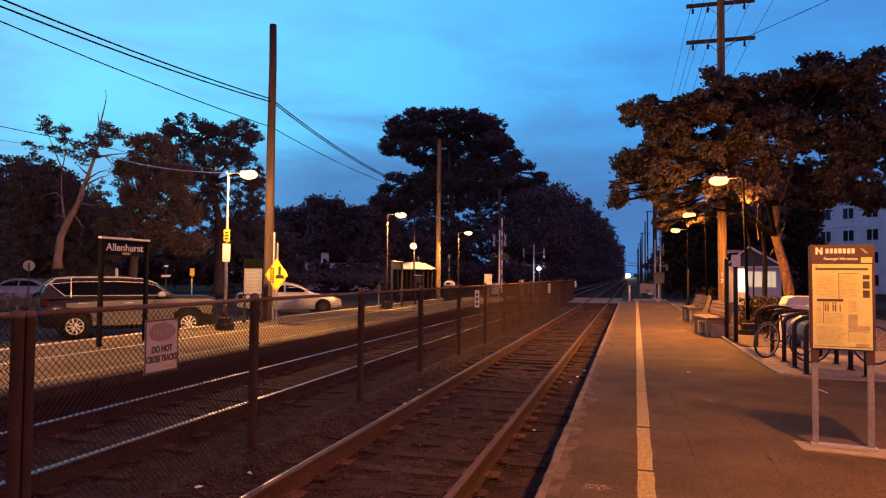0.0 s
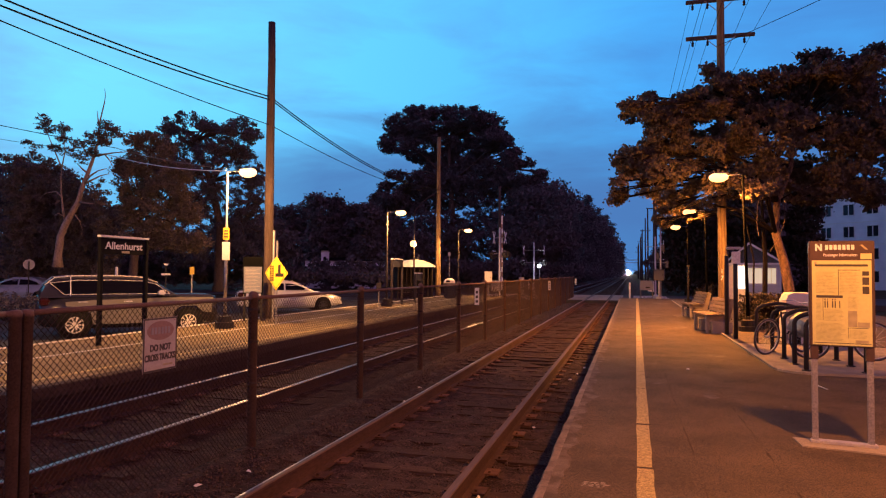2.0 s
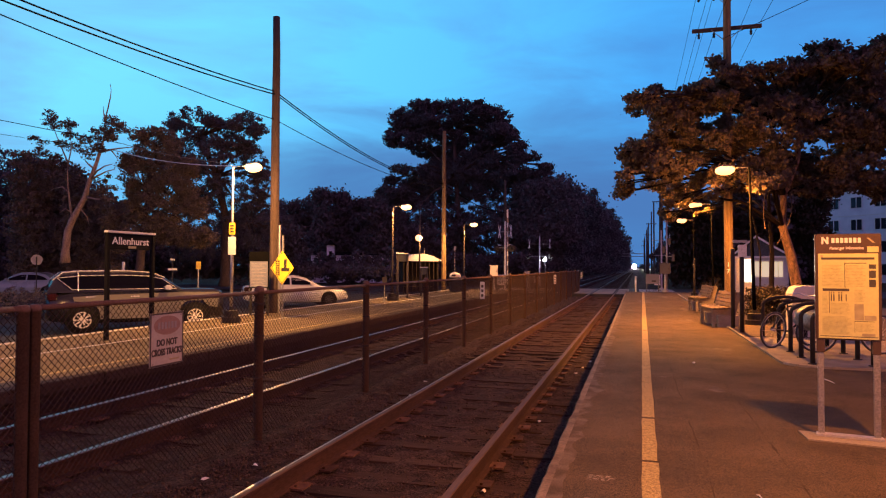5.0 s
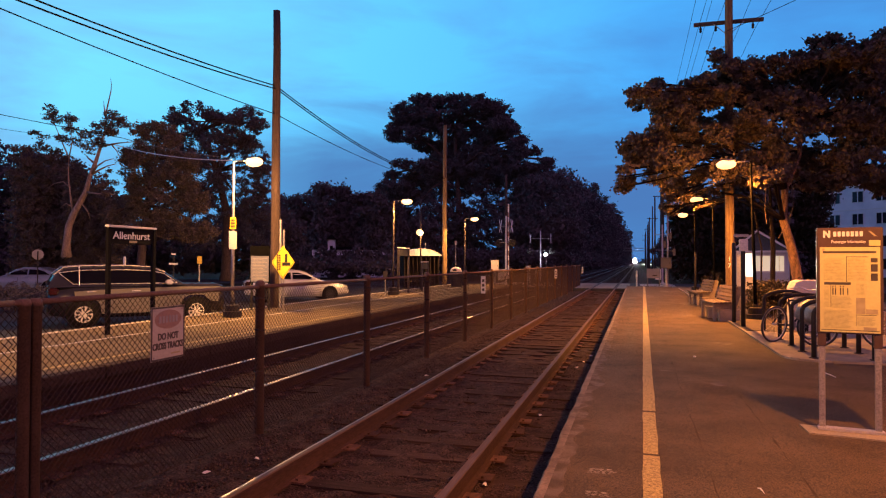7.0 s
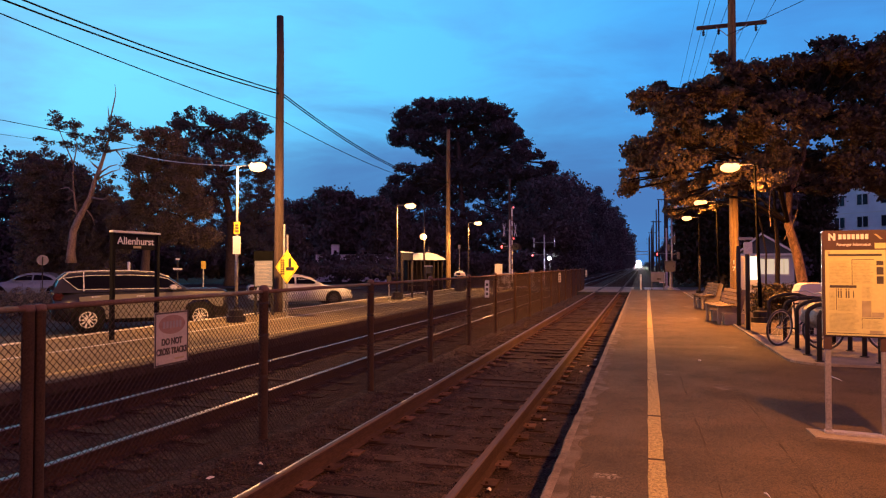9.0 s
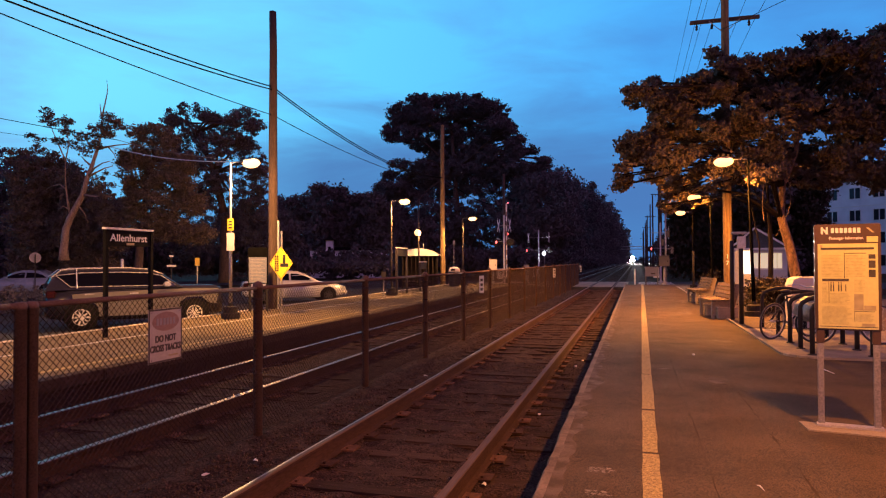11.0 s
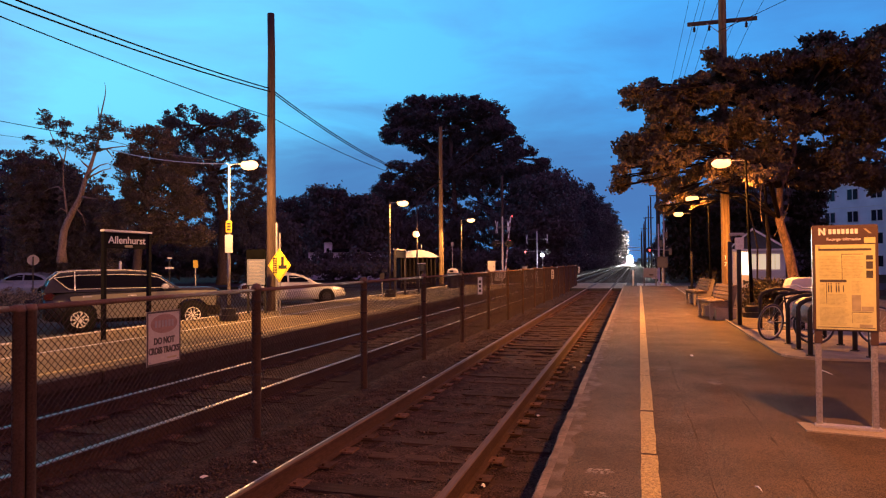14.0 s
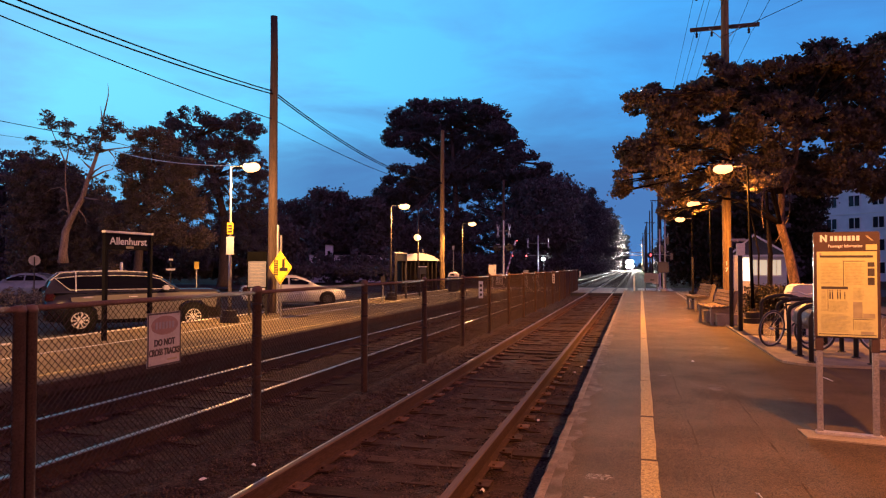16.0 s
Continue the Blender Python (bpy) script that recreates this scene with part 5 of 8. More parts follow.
def car(m, name, label, paint, length, wb, height, width, stations, profile, panes, zb, wheel_r, spokes, chrome=False, lower=None, rim=None):
    t = thing(name, m, label, "car", "parked cars")
    w = width / 2
    bm = bmesh.new()
    loft(bm, [car_ring(x * length / 2, zl, zt, w * k) for x, zl, zt, k in stations])
    part("body", bm, paint, t, smooth=True)
    hw, hr = w - 0.07, w - 0.25
    zt = height - 0.06
    cabin_shell(t, profile, zb, zt, hw, hr, paint)
    trim = M_CHROME if chrome else M_BLACK
    top = [p for p in profile if p[1] > zt - 0.12]
    # windscreen and rear window, set on the sloping ends
    front_low, front_top = max(profile, key=lambda q: q[0]), max(top, key=lambda q: q[0])
    rear_low, rear_top = min(profile, key=lambda q: q[0]), min(top, key=lambda q: q[0])
    for nm, lo_, hi_, s in (("windscreen", front_low, front_top, 1), ("rear_window", rear_low, rear_top, -1)):
        a0 = Vector((lo_[0], 0, lo_[1])).lerp(Vector((hi_[0], 0, hi_[1])), 0.10)
        a1 = Vector((lo_[0], 0, lo_[1])).lerp(Vector((hi_[0], 0, hi_[1])), 0.93)
        nrm = Vector((s * (hi_[1] - lo_[1]), 0, abs(hi_[0] - lo_[0]))).normalized()
        bm = bmesh.new()
        quads = []
        for off in (-0.01, 0.006):
            quads.append([Vector((p.x, k * (side_y(p.z, zb, zt, hw, hr) - 0.09), p.z)) + nrm * (off + 0.04) for p, k in ((a0, -1), (a0, 1), (a1, 1), (a1, -1))])
        loft(bm, quads)
        part(nm, bm, M_DARKGLASS, t)
    for s in (-1, 1):
        for outline in panes:
            side_pane(t, outline, s, zb, zt, hw, hr, trim, 0.0 if chrome else 0.010)
        if chrome:
            # one chrome line round the whole side glass, black pillars between the panes
            lift = [Vector((x, s * (side_y(z, zb, zt, hw, hr) + 0.002), z)) for x, z in SUV_GLASS]
            bm = bmesh.new()
            loft(bm, [[p - Vector((0, s * 0.02, 0)) for p in lift], lift])
            part("pillar_cover", bm, M_DARKGLASS, t)
            bm = bmesh.new()
            tube(bm, [p + Vector((0, s * 0.008, 0)) for p in lift + lift[:1]], 0.010, 6, False)
            part("window_trim", bm, M_CHROME, t, "chrome window trim")
            bm = bmesh.new()
            tube(bm, [(-1.50, s * (side_y(z, zb, zt, hw, hr) + 0.010), z) for z in (1.10, 1.3, 1.50, 1.60)], 0.013, 6)
            part("pillar_trim", bm, M_CHROME, t)
        bm = bmesh.new()
        roof_line = sorted([q for q in profile if q[1] > zt - 0.30], key=lambda q: q[0])
        tube(bm, [(x, s * (side_y(z, zb, zt, hw, hr) - 0.05), z + 0.045) for x, z in roof_line], 0.016, 6)
        part("roof_rail", bm, M_CHROME if chrome else paint, t)
        xm = front_low[0] - 0.45
        bm = bmesh.new()
        box(bm, xm - 0.09, xm + 0.09, s * (w - 0.01), s * (w + 0.19), zb + 0.03, zb + 0.16, 0.03)
        part("mirror", bm, M_CHROME if chrome else paint, t)
        for f in (0.30, 0.62):
            x = rear_low[0] + (front_low[0] - rear_low[0]) * f
            bm = bmesh.new()
            box(bm, x - 0.11, x + 0.11, s * (w + 0.002), s * (w + 0.03), zb - 0.15, zb - 0.12, 0.008)
            part("door_handle", bm, M_CHROME if chrome else paint, t)
        for x in (rear_low[0] + (front_low[0] - rear_low[0]) * 0.36, rear_low[0] + (front_low[0] - rear_low[0]) * 0.68):
            bm = bmesh.new()
            box(bm, x - 0.004, x + 0.004, s * (w + 0.004), s * (w + 0.012), 0.34, zb - 0.05)
            part("door_gap", bm, M_BLACK, t)
        # the platform's reflection, painted as a thin silver panel on the side
        if lower:
            bm = bmesh.new()
            prism(bm, lower, 1, s * (w + 0.004), s * (w + 0.020))
            part("lower_panel", bm, M_SIDE_REFLECTION, t, "lower body side with the lit platform's reflection painted in silver")
        bm = bmesh.new()
        box(bm, length / 2 - 0.34, length / 2 - 0.04, s * (w - 0.42), s * (w - 0.07), zb - 0.36, zb - 0.22, 0.04)
        part("headlight", bm, M_HEADLENS, t)
        bm = bmesh.new()
        box(bm, -length / 2 + 0.0, -length / 2 + 0.24, s * (w - 0.24), s * (w - 0.045), zb - 0.24, zb - 0.02, 0.04)
        part("tail_light", bm, M_TAIL, t, "red tail light")
    for sx in (-0.5, 0.5):
        for s in (-1, 1):
            y = s * (w - 0.09)
            bm = bmesh.new()
            # solid black disc in place of the shaded hollow round the wheel
            cyl(bm, (sx * wb, s * (w - 0.19), wheel_r * 1.04), (sx * wb, s * (w + 0.016), wheel_r * 1.04), wheel_r * 1.12, seg=28)
            part("wheel_well", bm, M_RUBBER, t, smooth=False)
            mm = pose(sx * wb, y, wheel_r, 90)
            bm = bmesh.new()
            lathe(bm, [(wheel_r * 0.57, -0.11), (wheel_r * 0.93, -0.115), (wheel_r, -0.08), (wheel_r, 0.08), (wheel_r * 0.93, 0.118), (wheel_r * 0.57, 0.116)], 32)
            wh = part("wheel", bm, M_RUBBER, t, "black tyre", smooth=True)
            wh.matrix_basis = mm
            bm = bmesh.new()
            o = -s
            z0 = 0.121 * o
            for k in range(spokes):
                a = 2 * math.pi * k / spokes
                rot = Matrix.Rotation(a, 4, "Z")
                box(bm, wheel_r * 0.12, wheel_r * 0.58, -wheel_r * 0.055, wheel_r * 0.055, z0 - 0.008, z0 + 0.008, 0.0, rot)
            for ri, ro in ((0.53, 0.60), (0.0, 0.14)):
                n = 28
                va = [[bm.verts.new((wheel_r * rr * math.cos(2 * math.pi * j / n), wheel_r * rr * math.sin(2 * math.pi * j / n), z0 + 0.010 * o)) for j in range(n)] for rr in (max(ri, 0.01), ro)]
                for j in range(n):
                    bm.faces.new((va[0][j], va[0][(j + 1) % n], va[1][(j + 1) % n], va[1][j]))
            part("rim", bm, rim or M_ALLOY, wh, "spoked wheel rim")
    bm = bmesh.new()
    box(bm, length / 2 - 0.10, length / 2 + 0.03, -w + 0.16, w - 0.16, 0.30, 0.52, 0.05)
    part("front_bumper", bm, M_BLACK if chrome else paint, t)
    bm = bmesh.new()
    box(bm, -length / 2 - 0.03, -length / 2 + 0.10, -w + 0.16, w - 0.16, 0.34, 0.58, 0.05)
    part("rear_bumper", bm, M_BLACK if chrome else paint, t)
    bm = bmesh.new()
    box(bm, -length / 2 - 0.036, -length / 2 - 0.030, -0.15, 0.15, 0.62, 0.72)
    part("plate", bm, M_WHITE, t)
    return t


SUV = [(-1.0, 0.44, 0.92, 0.84), (-0.965, 0.34, 1.04, 0.94), (-0.75, 0.27, 1.10, 1.0), (-0.2, 0.25, 1.11, 1.0), (0.35, 0.25, 1.11, 1.0), (0.55, 0.26, 1.11, 0.99), (0.92, 0.30, 1.10, 0.97), (0.985, 0.36, 1.06, 0.93), (1.0, 0.42, 0.98, 0.90)]
SUV_SIDE = [(-2.22, 1.06), (-2.08, 1.34), (-1.86, 1.53), (-1.45, 1.57), (-0.3, 1.58), (0.25, 1.54), (0.62, 1.40), (1.12, 1.08)]
SUV_GLASS = [(-1.97, 1.44), (-1.64, 1.14), (0.92, 1.14), (0.57, 1.40), (0.25, 1.48), (-0.4, 1.51), (-1.4, 1.50)]
SUV_PANES = [[(-1.93, 1.42), (-1.62, 1.16), (-1.50, 1.16), (-1.50, 1.47)], [(-1.40, 1.16), (-0.45, 1.16), (-0.45, 1.49), (-1.40, 1.48)], [(-0.37, 1.16), (0.86, 1.16), (0.55, 1.38), (0.25, 1.46), (-0.37, 1.49)]]
SUV_LOWER = [(-0.98, 0.36), (0.98, 0.36), (1.02, 0.66), (1.20, 0.80), (1.60, 0.80), (1.80, 0.62), (2.02, 0.60), (2.06, 1.03), (0.6, 1.03), (-1.0, 0.99), (-1.62, 0.95), (-1.60, 0.84), (-1.20, 0.80), (-1.02, 0.62)]
SEDAN = [(-1.0, 0.42, 0.84, 0.82), (-0.95, 0.32, 0.92, 0.93), (-0.7, 0.24, 0.95, 1.0), (-0.1, 0.22, 0.93, 1.0), (0.4, 0.22, 0.91, 1.0), (0.6, 0.24, 0.86, 0.98), (0.88, 0.28, 0.74, 0.93), (0.98, 0.34, 0.66, 0.82), (1.0, 0.40, 0.60, 0.70)]
SEDAN_SIDE = [(-1.72, 0.90), (-1.22, 1.18), (-0.80, 1.29), (-0.35, 1.32), (0.05, 1.30), (0.45, 1.16), (1.05, 0.87)]
SEDAN_PANES = [[(-1.32, 0.98), (-0.32, 0.98), (-0.32, 1.25), (-0.78, 1.23), (-1.10, 1.13)], [(-0.24, 0.98), (0.72, 0.97), (0.38, 1.13), (0.02, 1.24), (-0.24, 1.25)]]
car(pose(-13.58, 15.82, LOT_Z, 0, 0, 48.5), "parked_suv", "dark blue sport utility car with chrome window trim", M_CARDARK, 4.40, 2.80, 1.64, 1.88,
    SUV, SUV_SIDE, SUV_PANES, 1.08, 0.355, 10, True, SUV_LOWER)
for place, label, paint in ((pose(-14.48, 26.60, LOT_Z, 0, 0, 38), "white four-door sedan parked nose to the platform", M_CARWHITE),
                            (pose(-31.6, 28.6, LOT_Z, 0, 0, 205), "pale blue sedan parked far back beside the grass", M_CARBLUE)):
    car(place, "parked_sedan", label, paint, 4.40, 2.70, 1.37, 1.76, SEDAN, SEDAN_SIDE, SEDAN_PANES, 0.90, 0.315, 8, rim=M_BIN)


# ---- shelter and its surroundings on the far platform ----
def litter_bin():
    t = thing("litter_bin", pose(-10.35, 38.5, 0.0), "dark ribbed litter bin with a pale domed lid", "bin")
    bm = bmesh.new()
    lathe(bm, [(0.27, 0.0), (0.30, 0.04), (0.31, 0.80), (0.33, 0.82), (0.33, 0.87), (0.30, 0.88)], 20)
    part("body", bm, M_BIN, t, smooth=True)
    for i in range(20):
        a = 2 * math.pi * i / 20
        bm = bmesh.new()
        box(bm, 0.306, 0.322, -0.025, 0.025, 0.05, 0.79, 0.004, Matrix.Rotation(a, 4, "Z"))
        part("slat", bm, M_BIN, t)
    bm = bmesh.new()
    lathe(bm, [(0.345, 0.885), (0.345, 0.93), (0.32, 1.02), (0.25, 1.11), (0.14, 1.16), (0.02, 1.175)], 24)
    part("lid", bm, M_CREAM, t, "pale domed lid", smooth=True)
    bm = bmesh.new()
    box(bm, -0.12, 0.12, -0.352, -0.30, 0.94, 1.05, 0.01)
    part("flap", bm, M_BLACK, t)


litter_bin()


def shelter():
    t = thing("waiting_shelter", pose(-13.65, 41.6, LOT_Z, 0, 0, 32) @ Matrix.Diagonal((0.87, 1, 1, 1)), "small waiting shelter with dark panels and a pale curved roof", "shelter")
    for x in spread_out(-1.3, 1.3, 8):
        bm = bmesh.new()
        box(bm, x - 0.04, x + 0.04, -0.62, -0.54, 0, 2.12, 0.005)
        part("upright", bm, M_STEM, t)
    for s in (-1.3, 1.3):
        bm = bmesh.new()
        box(bm, s - 0.03, s + 0.03, -0.5, 0.6, 0.1, 2.1, 0.005)
        part("side_panel", bm, M_STEM, t)
    bm = bmesh.new()
    box(bm, -1.3, 1.3, 0.56, 0.62, 0.1, 2.1, 0.005)
    part("back_panel", bm, M_STEM, t)
    bm = bmesh.new()
    up = [(x, 2.16 + 0.42 * (1 - (x / 1.5) ** 2)) for x in spread_out(-1.5, 1.5, 14)]
    prism(bm, up + [(x, z - 0.05) for x, z in up[::-1]], 1, -0.75, 0.75)
    part("roof", bm, M_WHITE, t, "pale curved roof")
    for y0 in (-0.745, 0.70):
        bm = bmesh.new()
        prism(bm, [(x * 0.96, z - 0.055) for x, z in up], 1, y0, y0 + 0.04)
        part("roof_end", bm, M_WHITE, t, "white curved end panel")
    bm = bmesh.new()
    box(bm, -1.4, 1.4, -0.68, -0.62, 2.06, 2.20, 0.01)
    part("fascia", bm, M_STEM, t)
    bm = bmesh.new()
    box(bm, -1.1, 1.1, 0.15, 0.50, 0.42, 0.47, 0.01)
    part("seat", bm, M_BENCHWOOD, t)
    for x in (-0.9, 0.9):
        bm = bmesh.new()
        box(bm, x - 0.03, x + 0.03, 0.2, 0.45, 0, 0.42)
        part("seat_leg", bm, M_STEM, t)
    bm = bmesh.new()
    cyl(bm, (0.35, -0.3, 2.5), (0.35, -0.3, 2.95), 0.02, seg=8)
    part("mast", bm, M_GALV, t)


shelter()


def globe_lamp():
    t = thing("street_lamp", pose(-12.99, 39.53, LOT_Z), "wooden-posted street lamp with a bright orange globe", "street lamp")
    bm = bmesh.new()
    cyl(bm, (0, 0.25, 0), (0, 0.25, 5.6), 0.055, 0.045, seg=12)
    part("post", bm, M_DARK_STEEL, t, smooth=True)
    bm = bmesh.new()
    cyl(bm, (0, 0.25, 3.5), (0, 0.02, 3.57), 0.02, seg=8)
    part("bracket", bm, M_GALV, t)
    bm = bmesh.new()
    bmesh.ops.create_uvsphere(bm, u_segments=18, v_segments=12, radius=0.20, matrix=Matrix.Translation((0.05, -0.12, 3.53)))
    part("globe", bm, M_SODIUM_LENS, t, "glowing globe", smooth=True)
    li = bpy.data.lights.new("lamp_light", "POINT")
    li.energy, li.color, li.shadow_soft_size = 420, SODIUM_PALE, 0.12
    lo = new("lamp_light", li)
    lo.parent, lo.matrix_basis = t, pose(0.36, -0.14, 3.45)


globe_lamp()


def gate_frame(m, w, h, label):
    t = thing("bollard_frame", m, label, "barrier", "platform barriers")
    for x in (-w / 2, w / 2):
        bm = bmesh.new()
        box(bm, x - 0.045, x + 0.045, -0.045, 0.045, -0.02, h, 0.006)
        part("post", bm, M_DARK_STEEL, t)
    bm = bmesh.new()
    box(bm, -w / 2 + 0.045, w / 2 - 0.045, -0.03, 0.03, h - 0.35, h - 0.02, 0.004)
    part("panel", bm, M_BLACK, t)
    bm = bmesh.new()
    box(bm, -w / 2 - 0.06, w / 2 + 0.06, -0.05, 0.05, h + 0.001, h + 0.05, 0.006)
    part("cap", bm, M_WHITE, t, "pale top rail")
    return t


gate_frame(pose(-10.50, 29.6, 0, 0, 0, 90), 1.4, 2.1, "dark framed platform notice with a pale top rail")
gate_frame(pose(-10.6, 33.2, 0, 0, 0, 90), 1.0, 1.45, "low dark framed platform notice")


def small_sign(m, h, shape, material, label, back=True):
    t = thing("road_sign", m, label, "sign", "small road signs")
    bm = bmesh.new()
    box(bm, -0.025, 0.025, 0.0, 0.03, 0, h + 0.44 if shape == "double" else h + 0.15, 0.003)
    part("post", bm, M_GALV if shape == "plate" else M_BLACK, t)
    bm = bmesh.new()
    if shape == "round":
        lathe(bm, [(0.235, -0.006), (0.235, 0.006)], 24, Matrix.Translation((0, 0.040, h)) @ pose(0, 0, 0, 90))
    elif shape == "double":
        box(bm, -0.17, 0.17, -0.012, -0.002, h - 0.04, h + 0.04, 0.002)
        b2 = bmesh.new()
        box(b2, -0.08, 0.08, -0.012, -0.002, h + 0.36, h + 0.43, 0.002)
        part("upper_plate", b2, material, t)
    else:
        box(bm, -0.10, 0.10, -0.012, -0.002, h - 0.17, h + 0.17, 0.004)
    part("plate", bm, material, t)
    return t


small_sign(pose(-25.9, 23.9, LOT_Z, 0, 0, 47), 2.0, "round", M_SIGN_DULL, "round road sign seen from the back on a thin post")
small_sign(pose(-18.0, 23.0, LOT_Z, 0, 0, 38), 1.62, "double", M_WHITE, "small white street name plates on a dark post")
small_sign(pose(-18.9, 25.9, LOT_Z, 0, 0, 36), 1.78, "plate", M_SIGN_YELLOW, "small yellow parking sign on a thin post")
small_sign(pose(-15.6, 57.9, LOT_Z, 0, 0, 20), 3.4, "plate", M_GALV, "thin grey sign post by the street")
small_sign(pose(-10.4, 27.0, 0, 0, 0, 20), 0.9, "plate", M_DARK_STEEL, "short marker post on the platform edge")


# ---- level crossing signals ----
gate_arms, flashers = [], []


def flasher(parent, x, y, z, lit_first, stays=True):
    """A round lamp on a short stem with a black backing disc; it swivels on its stem."""
    ob = new("flasher")
    bm = bmesh.new()
    lathe(bm, [(0.25, -0.012), (0.25, 0.012)], 22, pose(0, 0, 0, 90))
    cyl(bm, (0, 0.012, 0), (0, 0.16, 0), 0.11, 0.07, seg=14)
    cyl(bm, (0, 0.05, -0.22), (0, 0.05, -0.36), 0.02, seg=8)
    bpy.data.objects.remove(ob)
    ob = part("flasher", bm, M_BLACK, parent, "round crossing light with a black backing disc")
    bm = bmesh.new()
    lathe(bm, [(0.105, -0.03), (0.105, 0.0)], 18, Matrix.Translation((0, -0.014, 0)) @ pose(0, 0, 0, 90))
    part("lens", bm, M_REDLIT, ob, "glowing red lens")
    ob.matrix_basis = pose(x, y, z, 0, 0, 150 if lit_first else 100)
    if lit_first:
        flashers.append((ob, stays))
    return ob


def crossing_mast(m, h, arm_sign, lit=(False, True), with_arm=True, label="", out=0.42):
    """Mast with crossbuck, two flashers and a gate arm with red tip lamps; faces local -y."""
    t = thing("crossing_signal", m, label or "level crossing signal mast with crossbuck, red flashers and gate arm", "crossing signal", "crossing signals")
    bm = bmesh.new()
    lathe(bm, [(0.16, 0.0), (0.16, 0.10), (0.07, 0.14), (0.06, h), (0.03, h + 0.04)], 14)
    part("mast", bm, M_MAST, t, smooth=True)
    for side in (-1, 1):
        y = side * out
        for a in (45, -45):
            bm = bmesh.new()
            o = side * (0.012 if a > 0 else 0)
            box(bm, -0.62, 0.62, y + o - 0.005, y + o + 0.005, -0.11, 0.11, 0.0, Matrix.Translation((0, 0, h - 0.75)) @ pose(0, 0, 0, 0, a))
            part("crossbuck_blade", bm, M_WHITE, t, "white crossbuck blade")
        for z in (h - 0.75, h - 1.95):
            bm = bmesh.new()
            cyl(bm, (0, 0, z), (0, y * 1.1, z), 0.025, seg=8)
            part("bracket", bm, M_GALV, t)
        bm = bmesh.new()
        cyl(bm, (-0.5, y, h - 1.75), (0.5, y, h - 1.75), 0.03, seg=8)
        part("light_bar", bm, M_MAST, t)
    for side, on in zip((1, -1), lit):
        flasher(t, -0.45, side * (out + 0.10), h - 2.0, on, not with_arm)
        flasher(t, 0.45, side * (out + 0.10), h - 2.0, False)
    bm = bmesh.new()
    box(bm, -0.30, 0.30, 0.10, 0.55, 0.35, 1.15, 0.02)
    part("mechanism", bm, M_MAST, t, "grey gate mechanism box")
    if with_arm:
        bm = bmesh.new()
        box(bm, -0.03, 0.03, -0.05, 0.05, -0.6, 5.0, 0.0)
        arm = part("gate_arm", bm, M_WHITE, t, "raised gate arm with red and white bands")
        arm.matrix_basis = pose(0.42, -0.10, 1.05, 0, 0, 0)
        for z in spread_out(0.4, 4.0, 5):
            bm = bmesh.new()
            box(bm, -0.034, 0.034, -0.055, 0.055, z, z + 0.36)
            part("red_band", bm, M_PINK, arm)
        for z in (2.7, 5.02):
            bm = bmesh.new()
            # a lamp half black, half red lens, turned about when the crossing wakes
            bmesh.ops.create_uvsphere(bm, u_segments=12, v_segments=8, radius=0.055)
            for f in bm.faces:
                f.material_index = 1 if f.calc_center_median().x > 0 else 0
            lamp = part("arm_lamp", bm, [M_BLACK, M_REDLIT], arm, "small red arm lamp")
            lamp.matrix_basis = pose(0, -0.11, z, 0, 0, 0)
            flashers.append((lamp, True))
        bm = bmesh.new()
        box(bm, -0.12, 0.12, -0.1, 0.1, -1.0, -0.6, 0.02)
        part("counterweight", bm, M_BLACK, arm)
        gate_arms.append((arm, arm_sign))
    return t


crossing_mast(pose(-9.4, 49.3, RAIL_Z - 0.02, 0, 0, 90), 5.1, 1, (True, False))
crossing_mast(pose(-9.15, 66.0, RAIL_Z - 0.3, 0, 0, 90), 5.0, 1, (True, False), False, out=1.0)
crossing_mast(pose(1.87, 54.9, RAIL_Z - 0.02, 0, 0, 90), 4.6, 1, (True, False), False, out=0.6)


def cabinet(m, w, d, h, material, label, leg=0.0):
    t = thing("signal_cabinet", m, label, "cabinet", "signal cabinets")
    bm = bmesh.new()
    box(bm, -w / 2, w / 2, -d / 2, d / 2, leg, leg + h, 0.02)
    body = part("body", bm, material, t)
    bm = bmesh.new()
    box(bm, -w / 2 + 0.04, w / 2 - 0.04, -d / 2 - 0.015, -d / 2 - 0.002, leg + 0.05, leg + h - 0.05, 0.004)
    door = part("door", bm, material, t)
    bm = bmesh.new()
    box(bm, w / 2 - 0.12, w / 2 - 0.09, -d / 2 - 0.04, -d / 2 - 0.016, leg + h * 0.45, leg + h * 0.6, 0.004)
    part("handle", bm, M_BLACK, door)
    bm = bmesh.new()
    box(bm, -w / 2 - 0.03, w / 2 + 0.03, -d / 2 - 0.03, d / 2 + 0.03, leg + h + 0.001, leg + h + 0.05, 0.01)
    part("top", bm, material, t)
    if leg:
        bm = bmesh.new()
        lathe(bm, [(0.22, 0.0), (0.22, 0.12), (0.07, 0.2), (0.06, leg)], 12)
        part("pedestal", bm, M_GALV, t)
    return t


cabinet(pose(-10.0, 48.1, RAIL_Z - 0.02, 0, 0, 12), 0.55, 0.45, 0.80, M_CREAM, "pale yellow-lit crossing equipment cabinet on a post", 0.98)
cabinet(pose(1.70, 43.4, 0.0, 0, 0, -5), 0.62, 0.4, 0.62, M_GREYBOX, "grey signal box raised on a pedestal", 1.12)
cabinet(pose(-8.9, 56.6, RAIL_Z - 0.4, 0, 0, 12), 0.4, 0.4, 1.7, M_GALV, "small grey relay cabinet by the line")


